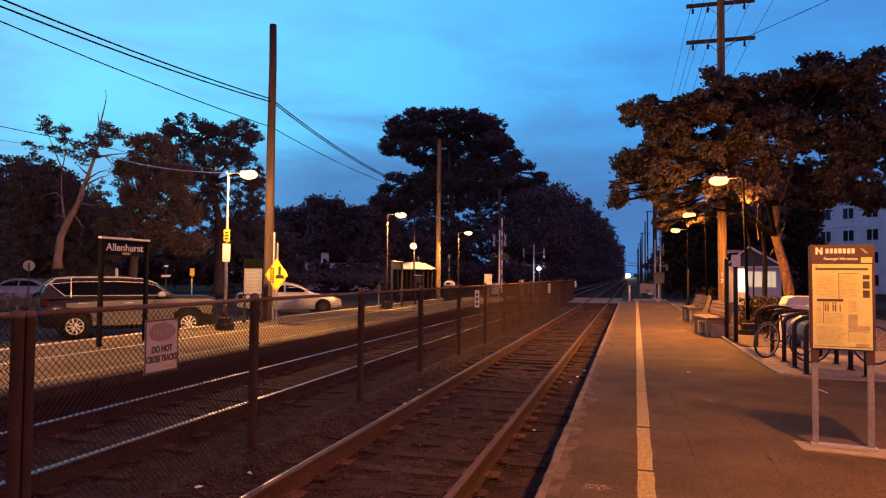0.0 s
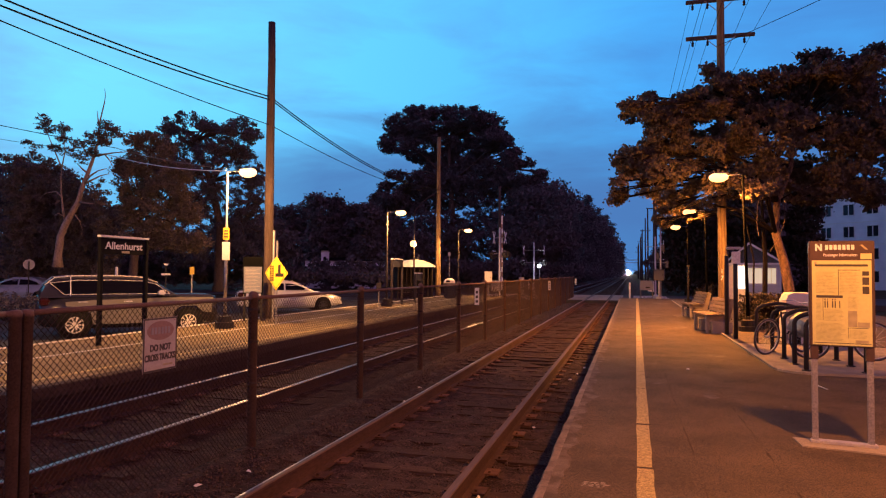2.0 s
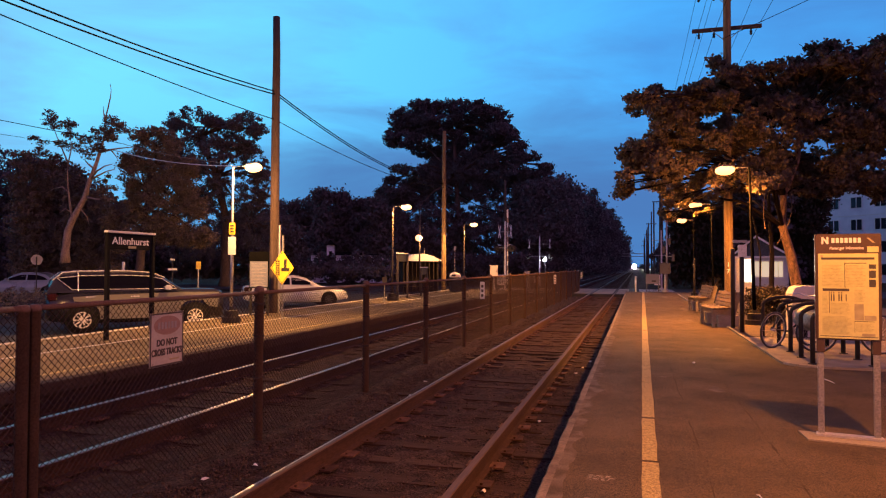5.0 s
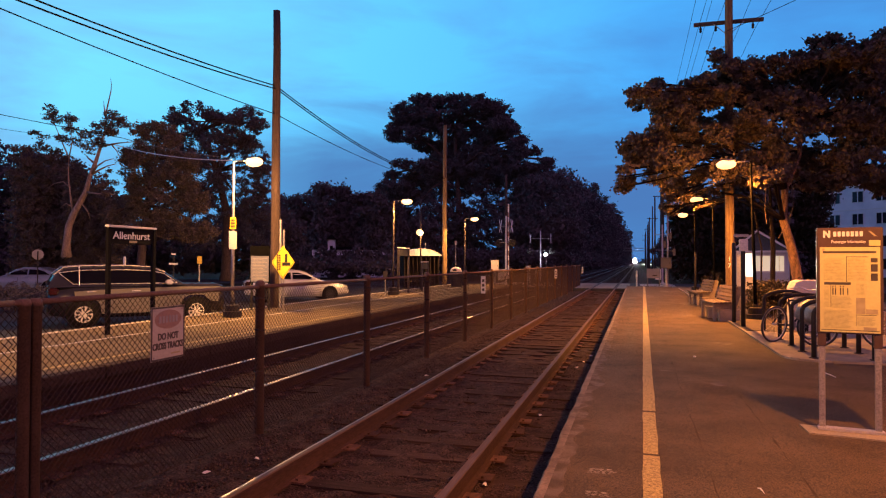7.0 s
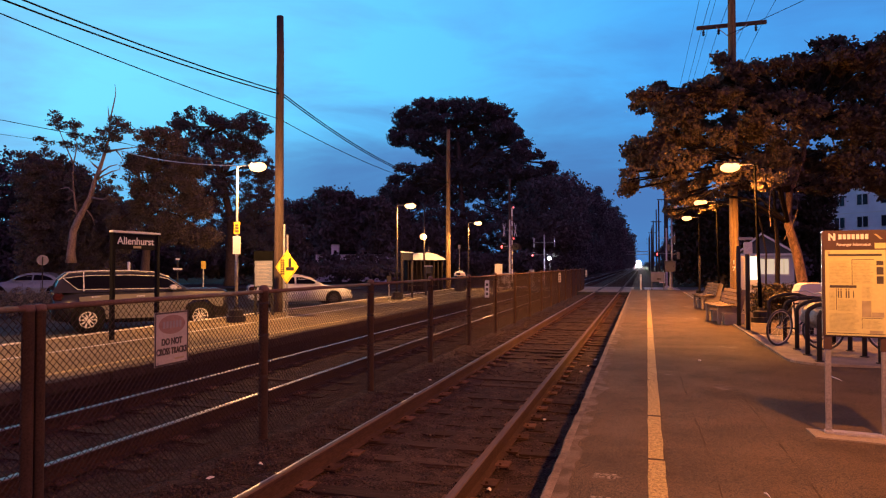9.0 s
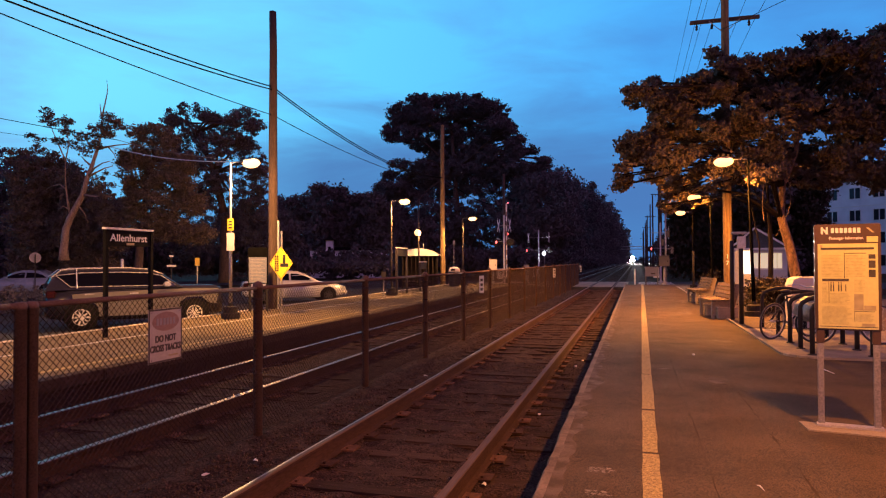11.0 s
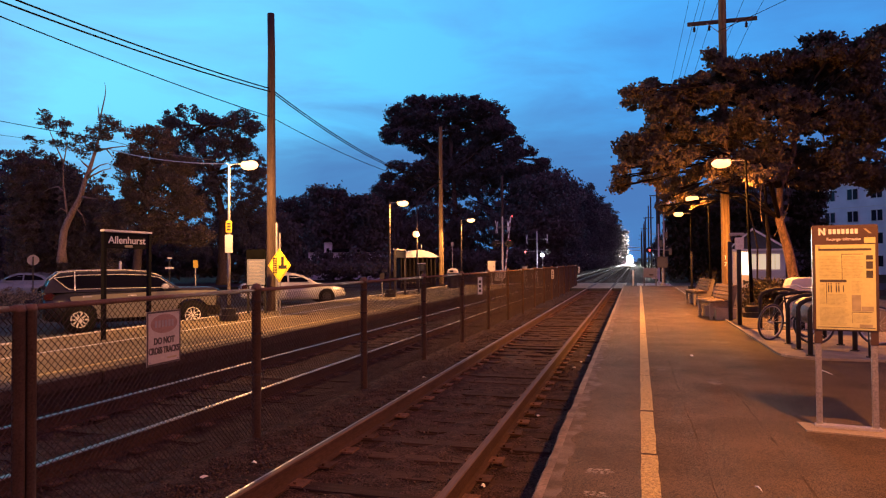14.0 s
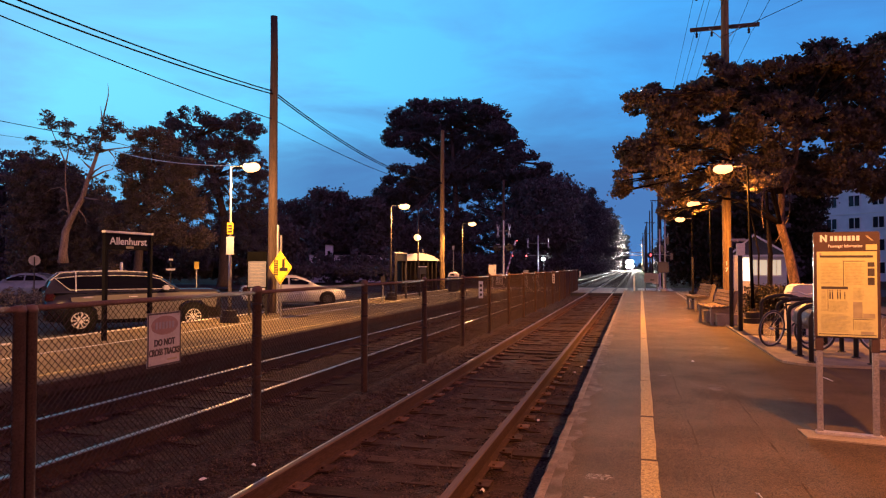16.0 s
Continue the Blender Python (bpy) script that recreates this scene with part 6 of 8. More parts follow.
def signal_pole():
    t = thing("signal_pole", pose(1.80, 43.75, 0.0), "slim galvanised signal pole carrying small boxes", "pole")
    bm = bmesh.new()
    cyl(bm, (0, 0, 0), (0, 0, 4.6), 0.06, 0.05, seg=12)
    part("shaft", bm, M_GALV, t, smooth=True)
    for z, x in ((3.2, 0.15), (2.2, 0.38), (2.7, -0.2)):
        bm = bmesh.new()
        box(bm, x - 0.08, x + 0.08, -0.08, 0.08, z - 0.3, z + 0.12, 0.01)
        part("box", bm, M_GREYBOX, t)
        bm = bmesh.new()
        cyl(bm, (0, 0, z), (x, 0, z), 0.015, seg=6)
        part("bracket", bm, M_GALV, t)


signal_pole()


def post_simple(m, h, r, material, label):
    t = thing("marker_post", m, label, "post", "marker posts")
    bm = bmesh.new()
    lathe(bm, [(r, 0), (r, h), (r * 0.6, h + 0.02)], 10)
    part("shaft", bm, material, t)
    bm = bmesh.new()
    lathe(bm, [(r + 0.004, h * 0.6), (r + 0.004, h * 0.8)], 10)
    part("band", bm, M_WHITE, t)
    return t


post_simple(pose(-22.05, 24.87, LOT_Z), 1.9, 0.06, M_WHITE, "white marker post behind the parking lane")
post_simple(pose(-0.05, 43.2, 0), 0.95, 0.05, M_ALU, "pale slim marker post at the platform's end")


def grey_panel():
    t = thing("notice_panel", pose(0.95, 43.4, -0.25), "grey blank notice panel on two short legs", "notice")
    bm = bmesh.new()
    box(bm, -0.4, 0.4, -0.03, 0.03, 0.75, 1.35, 0.01)
    part("panel", bm, M_BOARD_GREY, t)
    for x in (-0.35, 0.35):
        bm = bmesh.new()
        box(bm, x - 0.03, x + 0.03, -0.03, 0.03, 0.24, 0.75)
        part("leg", bm, M_GREYBOX, t)
    bm = bmesh.new()
    box(bm, -0.05, 0.2, -0.036, -0.031, 0.88, 0.96)
    part("mark", bm, M_BLACK, t)


grey_panel()


def led_light():
    t = thing("work_light", pose(-8.85, 66.2, RAIL_Z - 0.3), "small white floodlight on a thin mast", "lamp")
    bm = bmesh.new()
    cyl(bm, (0.2, 0.2, 0), (0.2, 0.2, 2.7), 0.04, seg=8)
    part("mast", bm, M_GALV, t)
    bm = bmesh.new()
    box(bm, 0.02, 0.36, -0.05, 0.2, 2.55, 2.85, 0.02)
    part("housing", bm, M_BLACK, t)
    bm = bmesh.new()
    lathe(bm, [(0.17, 0.0), (0.17, 0.02), (0.10, 0.04)], 20, Matrix.Translation((0.19, -0.051, 2.70)) @ pose(0, 0, 0, 90))
    part("lens", bm, M_LED, t, "glowing white lens")
    li = bpy.data.lights.new("lamp_light", "POINT")
    li.energy, li.color, li.shadow_soft_size = 60, (0.85, 0.92, 1.0), 0.1
    lo = new("lamp_light", li)
    lo.parent, lo.matrix_basis = t, pose(0.5, -1.2, 2.7)


led_light()


# ---- small booth, stand for its lit wall, far buildings ----
def booth():
    t = thing("ticket_booth", pose(8.97, 54.6, -0.15, 0, 0, -12), "small grey clapboard booth with a gable roof and lit windows", "booth")
    w, d, h = 1.75, 1.3, 2.45
    openings = ((-0.75, 0.55), (0.80, 1.45))
    bm = bmesh.new()
    for x0, x1, z0, z1 in ((-w, w, 0, 1.0), (-w, w, 2.15, h), (-w, -0.75, 1.0, 2.15), (0.55, 0.80, 1.0, 2.15), (1.45, w, 1.0, 2.15)):
        box(bm, x0, x1, -d, -d + 0.1, z0, z1)
    part("wall", bm, M_HOUSE, t, "white painted front wall")
    for a, b, c, e in ((-w, w, d - 0.1, d), (-w, -w + 0.1, -d + 0.1, d - 0.1), (w - 0.1, w, -d + 0.1, d - 0.1)):
        bm = bmesh.new()
        box(bm, a, b, c, e, 0, h)
        part("wall", bm, M_HOUSE, t)
    for i in range(9):
        bm = bmesh.new()
        box(bm, -w - 0.01, w + 0.01, -d - 0.022, -d - 0.001, 0.02 + i * 0.1, 0.11 + i * 0.1)
        part("clapboard", bm, M_HOUSE, t)
    for x0, x1 in openings:
        bm = bmesh.new()
        box(bm, x0, x1, -d + 0.04, -d + 0.06, 1.0, 2.15)
        win = part("window", bm, M_ROOM, t, "dimly lit window")
        for a in ((x0 - 0.06, x1 + 0.06, 2.12, 2.22), (x0 - 0.06, x1 + 0.06, 0.93, 1.03), (x0 - 0.06, x0 + 0.03, 1.03, 2.12), (x1 - 0.03, x1 + 0.06, 1.03, 2.12), ((x0 + x1) / 2 - 0.02, (x0 + x1) / 2 + 0.02, 1.03, 2.12)):
            bm = bmesh.new()
            box(bm, a[0], a[1], -d - 0.03, -d + 0.03, a[2], a[3])
            part("frame", bm, M_WHITE, win)
    bm = bmesh.new()
    prism(bm, [(-w - 0.3, h - 0.05), (-0.3, h + 1.45), (w + 0.3, h - 0.05), (w + 0.3, h + 0.05), (-0.3, h + 1.58), (-w - 0.3, h + 0.05)], 1, -d - 0.25, d + 0.25)
    part("roof", bm, M_ROOF, t, "grey shingle roof")
    bm = bmesh.new()
    prism(bm, [(-w, h), (w, h), (-0.3, h + 1.40)], 1, -d - 0.002, -d + 0.1)
    part("gable", bm, M_ROOF, t)
    for s, x0 in ((-1, -w - 0.3), (1, w + 0.3)):
        bm = bmesh.new()
        prism(bm, [(x0, h - 0.10), (x0, h + 0.06), (-0.3, h + 1.585), (-0.3, h + 1.41)], 1, -d - 0.33, -d - 0.302)
        part("rake_board", bm, M_WHITE, t, "white board along the gable edge")
    for i in range(9):
        z = h + 0.05 + i * 0.14
        f = 1 - (z - h) / 1.45
        bm = bmesh.new()
        box(bm, -0.3 - (w - 0.3) * f + 0.06, -0.3 + (w + 0.3) * f - 0.06, -d - 0.030, -d - 0.003, z, z + 0.11)
        part("clapboard", bm, M_ROOF, t)
    bm = bmesh.new()
    box(bm, -w - 0.3, w + 0.3, -d - 0.30, -d - 0.2505, h - 0.08, h + 0.06)
    part("fascia", bm, M_WHITE, t)


booth()


def ticket_machine():
    t = thing("ticket_machine", pose(5.28, 36.8, 0.0, 0, 0, -12), "upright box whose glowing front stands in for the booth's lit white wall", "machine")
    bm = bmesh.new()
    box(bm, -0.42, 0.42, -0.28, 0.35, 0.0, 2.0, 0.03)
    part("body", bm, M_ALU, t)
    bm = bmesh.new()
    box(bm, -0.02, 0.33, -0.30, -0.281, 0.80, 1.95)
    # emission in place of lamplight on the booth's white left wall
    part("front", bm, M_LIT_WALL, t, "glowing white front")


ticket_machine()


def apartment_block():
    t = thing("apartment_building", pose(33.5, 101.0, -0.5, 0, 0, -48), "pale stucco apartment building with dark windows", "building")
    bm = bmesh.new()
    box(bm, -15, 15, 0, 10, 0, 13.0)
    part("wall", bm, M_BUILDING, t)
    bm = bmesh.new()
    box(bm, -15.2, 15.2, -0.2, 10.2, 13.001, 13.4)
    part("roof", bm, M_ROOF, t)
    for fl in range(4):
        for i in range(9):
            x = -13.4 + i * 3.3
            z = 1.1 + fl * 3.1
            bm = bmesh.new()
            box(bm, x, x + 1.5, -0.02, 0.10, z, z + 1.45)
            wd = part("window", bm, M_NIGHTWIN, t)
            bm = bmesh.new()
            for a in ((x - 0.1, x + 1.6, z + 1.45, z + 1.55), (x - 0.1, x + 1.6, z - 0.1, z), (x - 0.1, x, z, z + 1.45), (x + 1.5, x + 1.6, z, z + 1.45), (x + 0.7, x + 0.8, z, z + 1.45)):
                box(bm, a[0], a[1], -0.08, -0.001, a[2], a[3])
            part("frame", bm, M_WHITE, wd)
        bm = bmesh.new()
        box(bm, -15.02, 15.02, -0.06, -0.003, 0.55 + fl * 3.1 + 2.5, 0.55 + fl * 3.1 + 2.62)
        part("band", bm, M_WHITE, t)


apartment_block()


def far_house():
    t = thing("house", pose(-33.35, 69.55, -0.4, 0, 0, 24), "pale house half hidden behind the dark trees", "house")
    bm = bmesh.new()
    box(bm, -0.42, 0.42, 0, 6, 0, 4.3)
    part("wall", bm, M_BUILDING, t, "white painted gable wall")
    bm = bmesh.new()
    prism(bm, [(-0.6, 4.302), (0.0, 4.9), (0.6, 4.302)], 1, -0.3, 6.3)
    part("roof", bm, M_CABLE, t, "dark roof")
    bm = bmesh.new()
    box(bm, -0.16, 0.16, -0.03, 0.08, 2.9, 3.6)
    part("window", bm, M_CABLE, t)
    for x0, x1 in ((-2.2, -0.43), (0.43, 7.0)):
        bm = bmesh.new()
        box(bm, x0, x1, 0.6, 6, 0, 3.15)
        part("wing", bm, M_BUILDING, t, "low white side wing")
        bm = bmesh.new()
        prism(bm, [(0.3, 3.152), (6.2, 3.8), (6.2, 3.152)], 0, x0, x1)
        part("wing_roof", bm, M_CABLE, t)


far_house()


# ---- signal bridge far down the line ----
def signal_bridge():
    t = thing("signal_bridge", pose(0, 300, -0.4), "steel signal bridge spanning both tracks", "signal bridge")
    for x in (-9.0, 3.6):
        bm = bmesh.new()
        box(bm, x - 0.15, x + 0.15, -0.15, 0.15, 0, 7.6, 0.0)
        part("leg", bm, M_GALV, t)
    for z in (6.4, 7.6):
        bm = bmesh.new()
        box(bm, -9.2, 3.8, -0.2, 0.2, z, z + 0.22)
        part("chord", bm, M_GALV, t)
    for i in range(12):
        bm = bmesh.new()
        x = -9 + i * 1.05
        cyl(bm, (x, 0, 6.6), (x + 1.05, 0, 7.62) if i % 2 else (x + 1.05, 0, 6.62), 0.06, seg=6)
        part("lattice", bm, M_GALV, t)


signal_bridge()


# ---- the train ----
def locomotive():
    t = thing("locomotive", pose(NEAR_TRACK, 840, RAIL_Z), "approaching passenger locomotive with blazing white headlights", "locomotive")
    bm = bmesh.new()
    side = [(0.0, 1.0), (-0.25, 1.25), (-0.20, 2.2), (0.75, 3.3), (1.4, 4.15), (2.4, 4.35), (20.0, 4.35), (20.0, 1.0)]
    prism(bm, side, 0, -1.5, 1.5)
    part("body", bm, M_ALU, t, "silver body")
    bm = bmesh.new()
    prism(bm, [(-0.12, 2.42), (0.60, 3.25), (0.56, 3.28), (-0.16, 2.45)], 0, -1.2, 1.2)
    part("windshield", bm, M_NIGHTWIN, t)
    bm = bmesh.new()
    box(bm, -1.45, 1.45, -0.35, 0.3, 0.30, 0.99, 0.05)
    part("pilot", bm, M_BLACK, t)
    for x, z, y in ((-0.42, 3.70, 0.90), (0.42, 3.70, 0.90)):
        bm = bmesh.new()
        lathe(bm, [(0.34, -0.05), (0.37, 0.05)], 18, Matrix.Translation((x, y - 0.02, z)) @ pose(0, 0, 0, 90))
        part("headlight", bm, M_HEADLIGHT, t, "blazing headlight")
    for x in (-1.0, 1.0):
        bm = bmesh.new()
        lathe(bm, [(0.30, -0.05), (0.33, 0.05)], 18, Matrix.Translation((x, -0.40, 1.45)) @ pose(0, 0, 0, 90))
        part("ditch_light", bm, M_HEADLIGHT, t, "blazing lower light")
        bm = bmesh.new()
        box(bm, x - 0.22, x + 0.22, -0.33, -0.2, 1.22, 1.66, 0.02)
        part("light_housing", bm, M_BLACK, t)
    for y in (3.0, 5.6, 14.4, 17.0):
        for s in (-1, 1):
            bm = bmesh.new()
            lathe(bm, [(0.53, -0.07), (0.53, 0.05), (0.56, 0.07)], 24, Matrix.Translation((s * 0.755, y, 0.53)) @ pose(0, 0, 0, 0, 90))
            part("wheel", bm, M_RUST, t)
    for y in (4.3, 15.7):
        bm = bmesh.new()
        box(bm, -1.1, 1.1, y - 1.9, y + 1.9, 0.45, 0.98, 0.05)
        part("bogie", bm, M_BLACK, t)
    return t


def coach():
    t = thing("passenger_coach", pose(NEAR_TRACK, 861, RAIL_Z), "silver passenger coach coupled behind the locomotive", "coach")
    bm = bmesh.new()
    prism(bm, [(-1.5, 1.0), (1.5, 1.0), (1.55, 2.4), (1.45, 3.8), (1.0, 4.25), (-1.0, 4.25), (-1.45, 3.8), (-1.55, 2.4)], 1, 0, 25.5)
    part("body", bm, M_ALU, t)
    for s in (-1, 1):
        for i in range(10):
            bm = bmesh.new()
            box(bm, s * 1.50, s * 1.60, 2.5 + i * 2.1, 4.0 + i * 2.1, 2.3, 3.1)
            part("window", bm, M_NIGHTWIN, t)
    for y in (3.0, 5.4, 20.0, 22.4):
        for s in (-1, 1):
            bm = bmesh.new()
            lathe(bm, [(0.46, -0.07), (0.46, 0.05), (0.49, 0.07)], 22, Matrix.Translation((s * 0.755, y, 0.46)) @ pose(0, 0, 0, 0, 90))
            part("wheel", bm, M_RUST, t)
    for y in (4.2, 21.2):
        bm = bmesh.new()
        box(bm, -1.1, 1.1, y - 1.7, y + 1.7, 0.45, 0.98, 0.05)
        part("bogie", bm, M_BLACK, t)
    return t


train_cars = [(locomotive(), 0.0), (coach(), 20.9)]


# ---- the trees: crowns as (x, y, z, half width, half height), trunks as points ----
OAK_BOUGHS_A = [(-26.1, 93.1, 24.4, 3.1, 1.6), (-29.1, 90.5, 23.7, 2.7, 1.8), (-21.4, 89.5, 23.2, 3.0, 1.6), (-32.0, 90.3, 22.5, 2.3, 2.1), (-18.9, 92.0, 22.4, 2.6, 1.9), (-27.3, 90.0, 21.9, 3.9, 1.17), (-22.7, 91.5, 21.9, 4.0, 1.19), (-31.7, 91.9, 21.4, 2.39, 1.12), (-17.5, 92.6, 20.6, 1.4, 1.6), (-27.2, 90.4, 20.6, 2.7, 2.0), (-23.4, 92.3, 20.1, 2.8, 2.0), (-18.3, 89.6, 20.1, 1.87, 1.4), (-33.2, 89.9, 19.8, 1.8, 1.7), (-19.7, 91.8, 19.4, 2.6, 1.9), (-30.2, 89.3, 19.3, 2.4, 1.7), (-16.2, 89.5, 19.3, 1.21, 1.21), (-17.9, 92.2, 18.9, 1.25, 1.04), (-25.7, 93.7, 18.4, 2.7, 1.6)]
OAK_BOUGHS_B = [(-29.5, 93.7, 18.3, 2.4, 1.4), (-15.1, 90.7, 18.1, 1.22, 1.02), (-21.0, 92.6, 17.6, 2.7, 1.6), (-16.1, 89.8, 17.3, 1.42, 1.01), (-13.9, 91.9, 16.7, 1.44, 0.93), (-22.7, 92.4, 16.6, 2.6, 1.9), (-15.6, 89.9, 16.5, 1.5, 1.2), (-27.4, 93.8, 16.3, 2.4, 1.9), (-25.7, 93.3, 16.1, 3.2, 1.62), (-18.8, 91.0, 16.0, 2.6, 1.7), (-15.8, 90.1, 15.7, 1.72, 1.01), (-32.3, 89.8, 15.3, 2.0, 1.0), (-11.7, 91.0, 15.1, 1.22, 0.61), (-24.5, 91.6, 14.6, 3.1, 1.9), (-28.6, 90.0, 14.6, 2.34, 1.41), (-21.3, 92.0, 14.5, 3.2, 1.76), (-12.1, 91.6, 14.4, 1.5, 0.6), (-15.4, 90.7, 14.3, 3.5, 1.2)]
OAK_BOUGHS_C = [(-34.2, 91.2, 14.0, 1.5, 0.9), (-28.4, 90.7, 13.8, 2.0, 1.7), (-18.0, 92.0, 13.6, 3.1, 1.7), (-31.3, 92.3, 13.5, 2.2, 1.4), (-25.8, 93.5, 12.4, 3.8, 2.8), (-11.6, 90.7, 12.4, 2.3, 1.2), (-20.7, 92.9, 12.2, 3.9, 2.7), (-30.9, 93.2, 12.2, 2.75, 1.46), (-13.9, 90.6, 11.9, 3.1, 1.7), (-33.3, 90.1, 11.9, 3.1, 1.56), (-35.2, 91.1, 11.7, 1.7, 1.0), (-33.0, 92.2, 10.9, 3.0, 1.6), (-30.5, 92.1, 10.8, 3.1, 1.4), (-35.3, 89.8, 10.4, 2.03, 1.01), (-27.3, 90.9, 6.4, 7.0, 4.6), (-32.7, 89.4, 6.4, 3.2, 3.6), (-19.6, 93.0, 5.6, 8.0, 5.0)]
OAK = OAK_BOUGHS_A + OAK_BOUGHS_B + OAK_BOUGHS_C
OAK_TRUNK = [(-24.23, 91.95, 0.62), (-24.17, 91.73, 7.82), (-24.5, 91.42, 14.21), (-24.83, 91.12, 20.61)]
LEFTDARK_BOUGHS_A = [(-30.83, 39.51, 11.37, 0.82, 0.55), (-30.12, 38.6, 9.8, 1.01, 0.74), (-30.0, 38.1, 8.7, 1.7, 1.9), (-28.97, 38.87, 8.25, 1.35, 0.88), (-28.83, 39.28, 9.85, 1.16, 0.82), (-28.6, 38.5, 10.9, 2.1, 1.4), (-28.6, 38.7, 4.5, 3.0, 3.0), (-27.95, 38.69, 6.28, 1.68, 1.01), (-27.7, 39.56, 11.3, 0.96, 0.62), (-26.6, 39.1, 7.9, 2.7, 2.3)]
LEFTDARK_BOUGHS_B = [(-26.16, 38.28, 9.53, 1.0, 0.8), (-25.3, 39.4, 10.6, 1.5, 1.5), (-25.21, 38.13, 10.75, 0.79, 0.53), (-24.97, 39.39, 9.35, 1.03, 0.75), (-24.88, 39.26, 5.86, 1.36, 1.02), (-24.6, 39.8, 4.1, 1.5, 2.3), (-24.2, 39.8, 7.2, 0.9, 1.9), (-24.07, 38.97, 10.47, 0.81, 0.61), (-23.73, 38.76, 7.63, 0.81, 0.81)]
LEFTDARK = LEFTDARK_BOUGHS_A + LEFTDARK_BOUGHS_B
LEFTDARK_TRUNK = [(-26.64, 39.35, 0.72), (-26.5, 39.27, 4.51), (-27.13, 38.99, 7.54), (-28.2, 38.6, 10.19)]
LEFTBROWN = [(-24.1, 29.4, 7.9, 1.3, 1.1), (-24.9, 29.3, 6.1, 1.2, 1.5), (-23.4, 29.7, 5.3, 1.5, 1.8), (-24.5, 29.5, 3.3, 1.4, 1.1), (-23.0, 29.9, 3.1, 1.0, 0.9), (-25.2, 29.2, 4.4, 0.7, 1.2), (-25.6, 29.1, 6.8, 0.5, 0.7), (-22.6, 29.9, 6.6, 0.6, 0.8), (-22.1, 30.1, 4.6, 0.7, 0.8), (-26.0, 29.1, 2.7, 0.8, 0.7), (-21.8, 30.2, 3.0, 0.8, 0.8), (-23.5, 29.6, 7.1, 0.6, 0.5), (-26.5, 28.9, 3.8, 0.5, 0.7)]
LEFTBROWN_TRUNK = [(-25.07, 29.4, 0.9), (-24.91, 29.38, 2.67), (-24.67, 29.39, 4.44), (-24.16, 29.45, 6.79)]
PALE_BOUGHS_A = [(-30.74, 28.06, 8.26, 0.38, 0.2), (-29.58, 28.06, 9.22, 0.36, 0.3), (-29.54, 27.52, 7.92, 0.42, 0.25), (-29.49, 27.52, 9.01, 0.32, 0.25), (-29.04, 27.34, 9.24, 0.46, 0.39), (-29.01, 27.7, 8.81, 0.51, 0.39), (-28.48, 27.7, 7.78, 0.45, 0.29), (-28.31, 27.88, 8.86, 0.46, 0.39), (-28.18, 28.06, 7.65, 0.51, 0.35), (-27.61, 27.34, 8.19, 0.41, 0.33), (-27.1, 27.34, 7.7, 0.39, 0.29), (-27.02, 27.88, 7.27, 0.54, 0.38), (-26.86, 27.52, 7.95, 0.49, 0.33), (-26.64, 27.88, 8.41, 0.39, 0.23), (-25.97, 27.7, 8.11, 0.58, 0.42)]
PALE_BOUGHS_B = [(-25.97, 27.52, 5.27, 0.29, 0.22), (-25.87, 27.34, 7.41, 0.43, 0.32), (-25.86, 28.06, 8.93, 0.49, 0.33), (-25.79, 27.88, 8.48, 0.49, 0.42), (-25.78, 28.06, 6.08, 0.26, 0.16), (-25.53, 27.34, 5.69, 0.32, 0.19), (-25.41, 27.7, 7.94, 0.43, 0.28), (-25.38, 27.34, 4.84, 0.25, 0.19), (-25.37, 27.7, 5.39, 0.32, 0.22), (-25.32, 27.88, 4.89, 0.29, 0.22), (-24.98, 27.52, 8.42, 0.52, 0.42), (-24.86, 27.7, 8.56, 0.33, 0.23), (-24.38, 28.06, 7.95, 0.29, 0.23), (-24.13, 27.34, 8.2, 0.38, 0.28)]
PALE = PALE_BOUGHS_A + PALE_BOUGHS_B
PALE_TRUNK = [(-28.17, 27.7, 2.24), (-28.04, 27.7, 3.26), (-27.76, 27.7, 3.83), (-27.41, 27.7, 4.35), (-26.99, 27.7, 4.98), (-26.71, 27.7, 5.83), (-26.44, 27.7, 6.4), (-26.1, 27.7, 7.25)]
PALE_LIMBS_UPPER = [
    [(-26.1, 27.7, 7.25), (-25.98, 27.82, 7.99), (-25.99, 27.94, 8.59), (-26.18, 28.06, 8.92)],
    [(-25.84, 27.7, 8.82), (-25.53, 27.58, 9.5), (-25.29, 27.46, 9.97), (-25.15, 27.34, 10.27), (-25.11, 27.22, 10.55)],
    [(-25.84, 27.7, 8.82), (-26.03, 27.82, 9.29), (-26.18, 27.94, 9.65)],
    [(-28.09, 27.7, 6.76), (-28.67, 27.82, 7.63), (-29.18, 27.94, 8.39), (-29.61, 28.06, 9.13)],
    [(-28.09, 27.7, 6.76), (-27.77, 27.58, 7.55), (-27.77, 27.46, 8.31)],
    [(-26.1, 27.7, 7.25), (-25.39, 27.58, 7.31), (-24.7, 27.46, 7.34), (-23.68, 27.34, 7.33)],
    [(-25.44, 27.7, 7.34), (-25.23, 27.82, 7.03), (-25.12, 27.94, 6.73)],
    [(-26.44, 27.7, 6.4), (-26.95, 27.82, 6.7), (-27.32, 27.94, 6.97)],
    [(-25.86, 27.7, 7.96), (-25.09, 27.58, 8.1), (-24.3, 27.46, 8.2)],
    [(-26.1, 27.7, 7.25), (-26.71, 27.82, 7.53), (-27.19, 27.94, 7.99)],
]
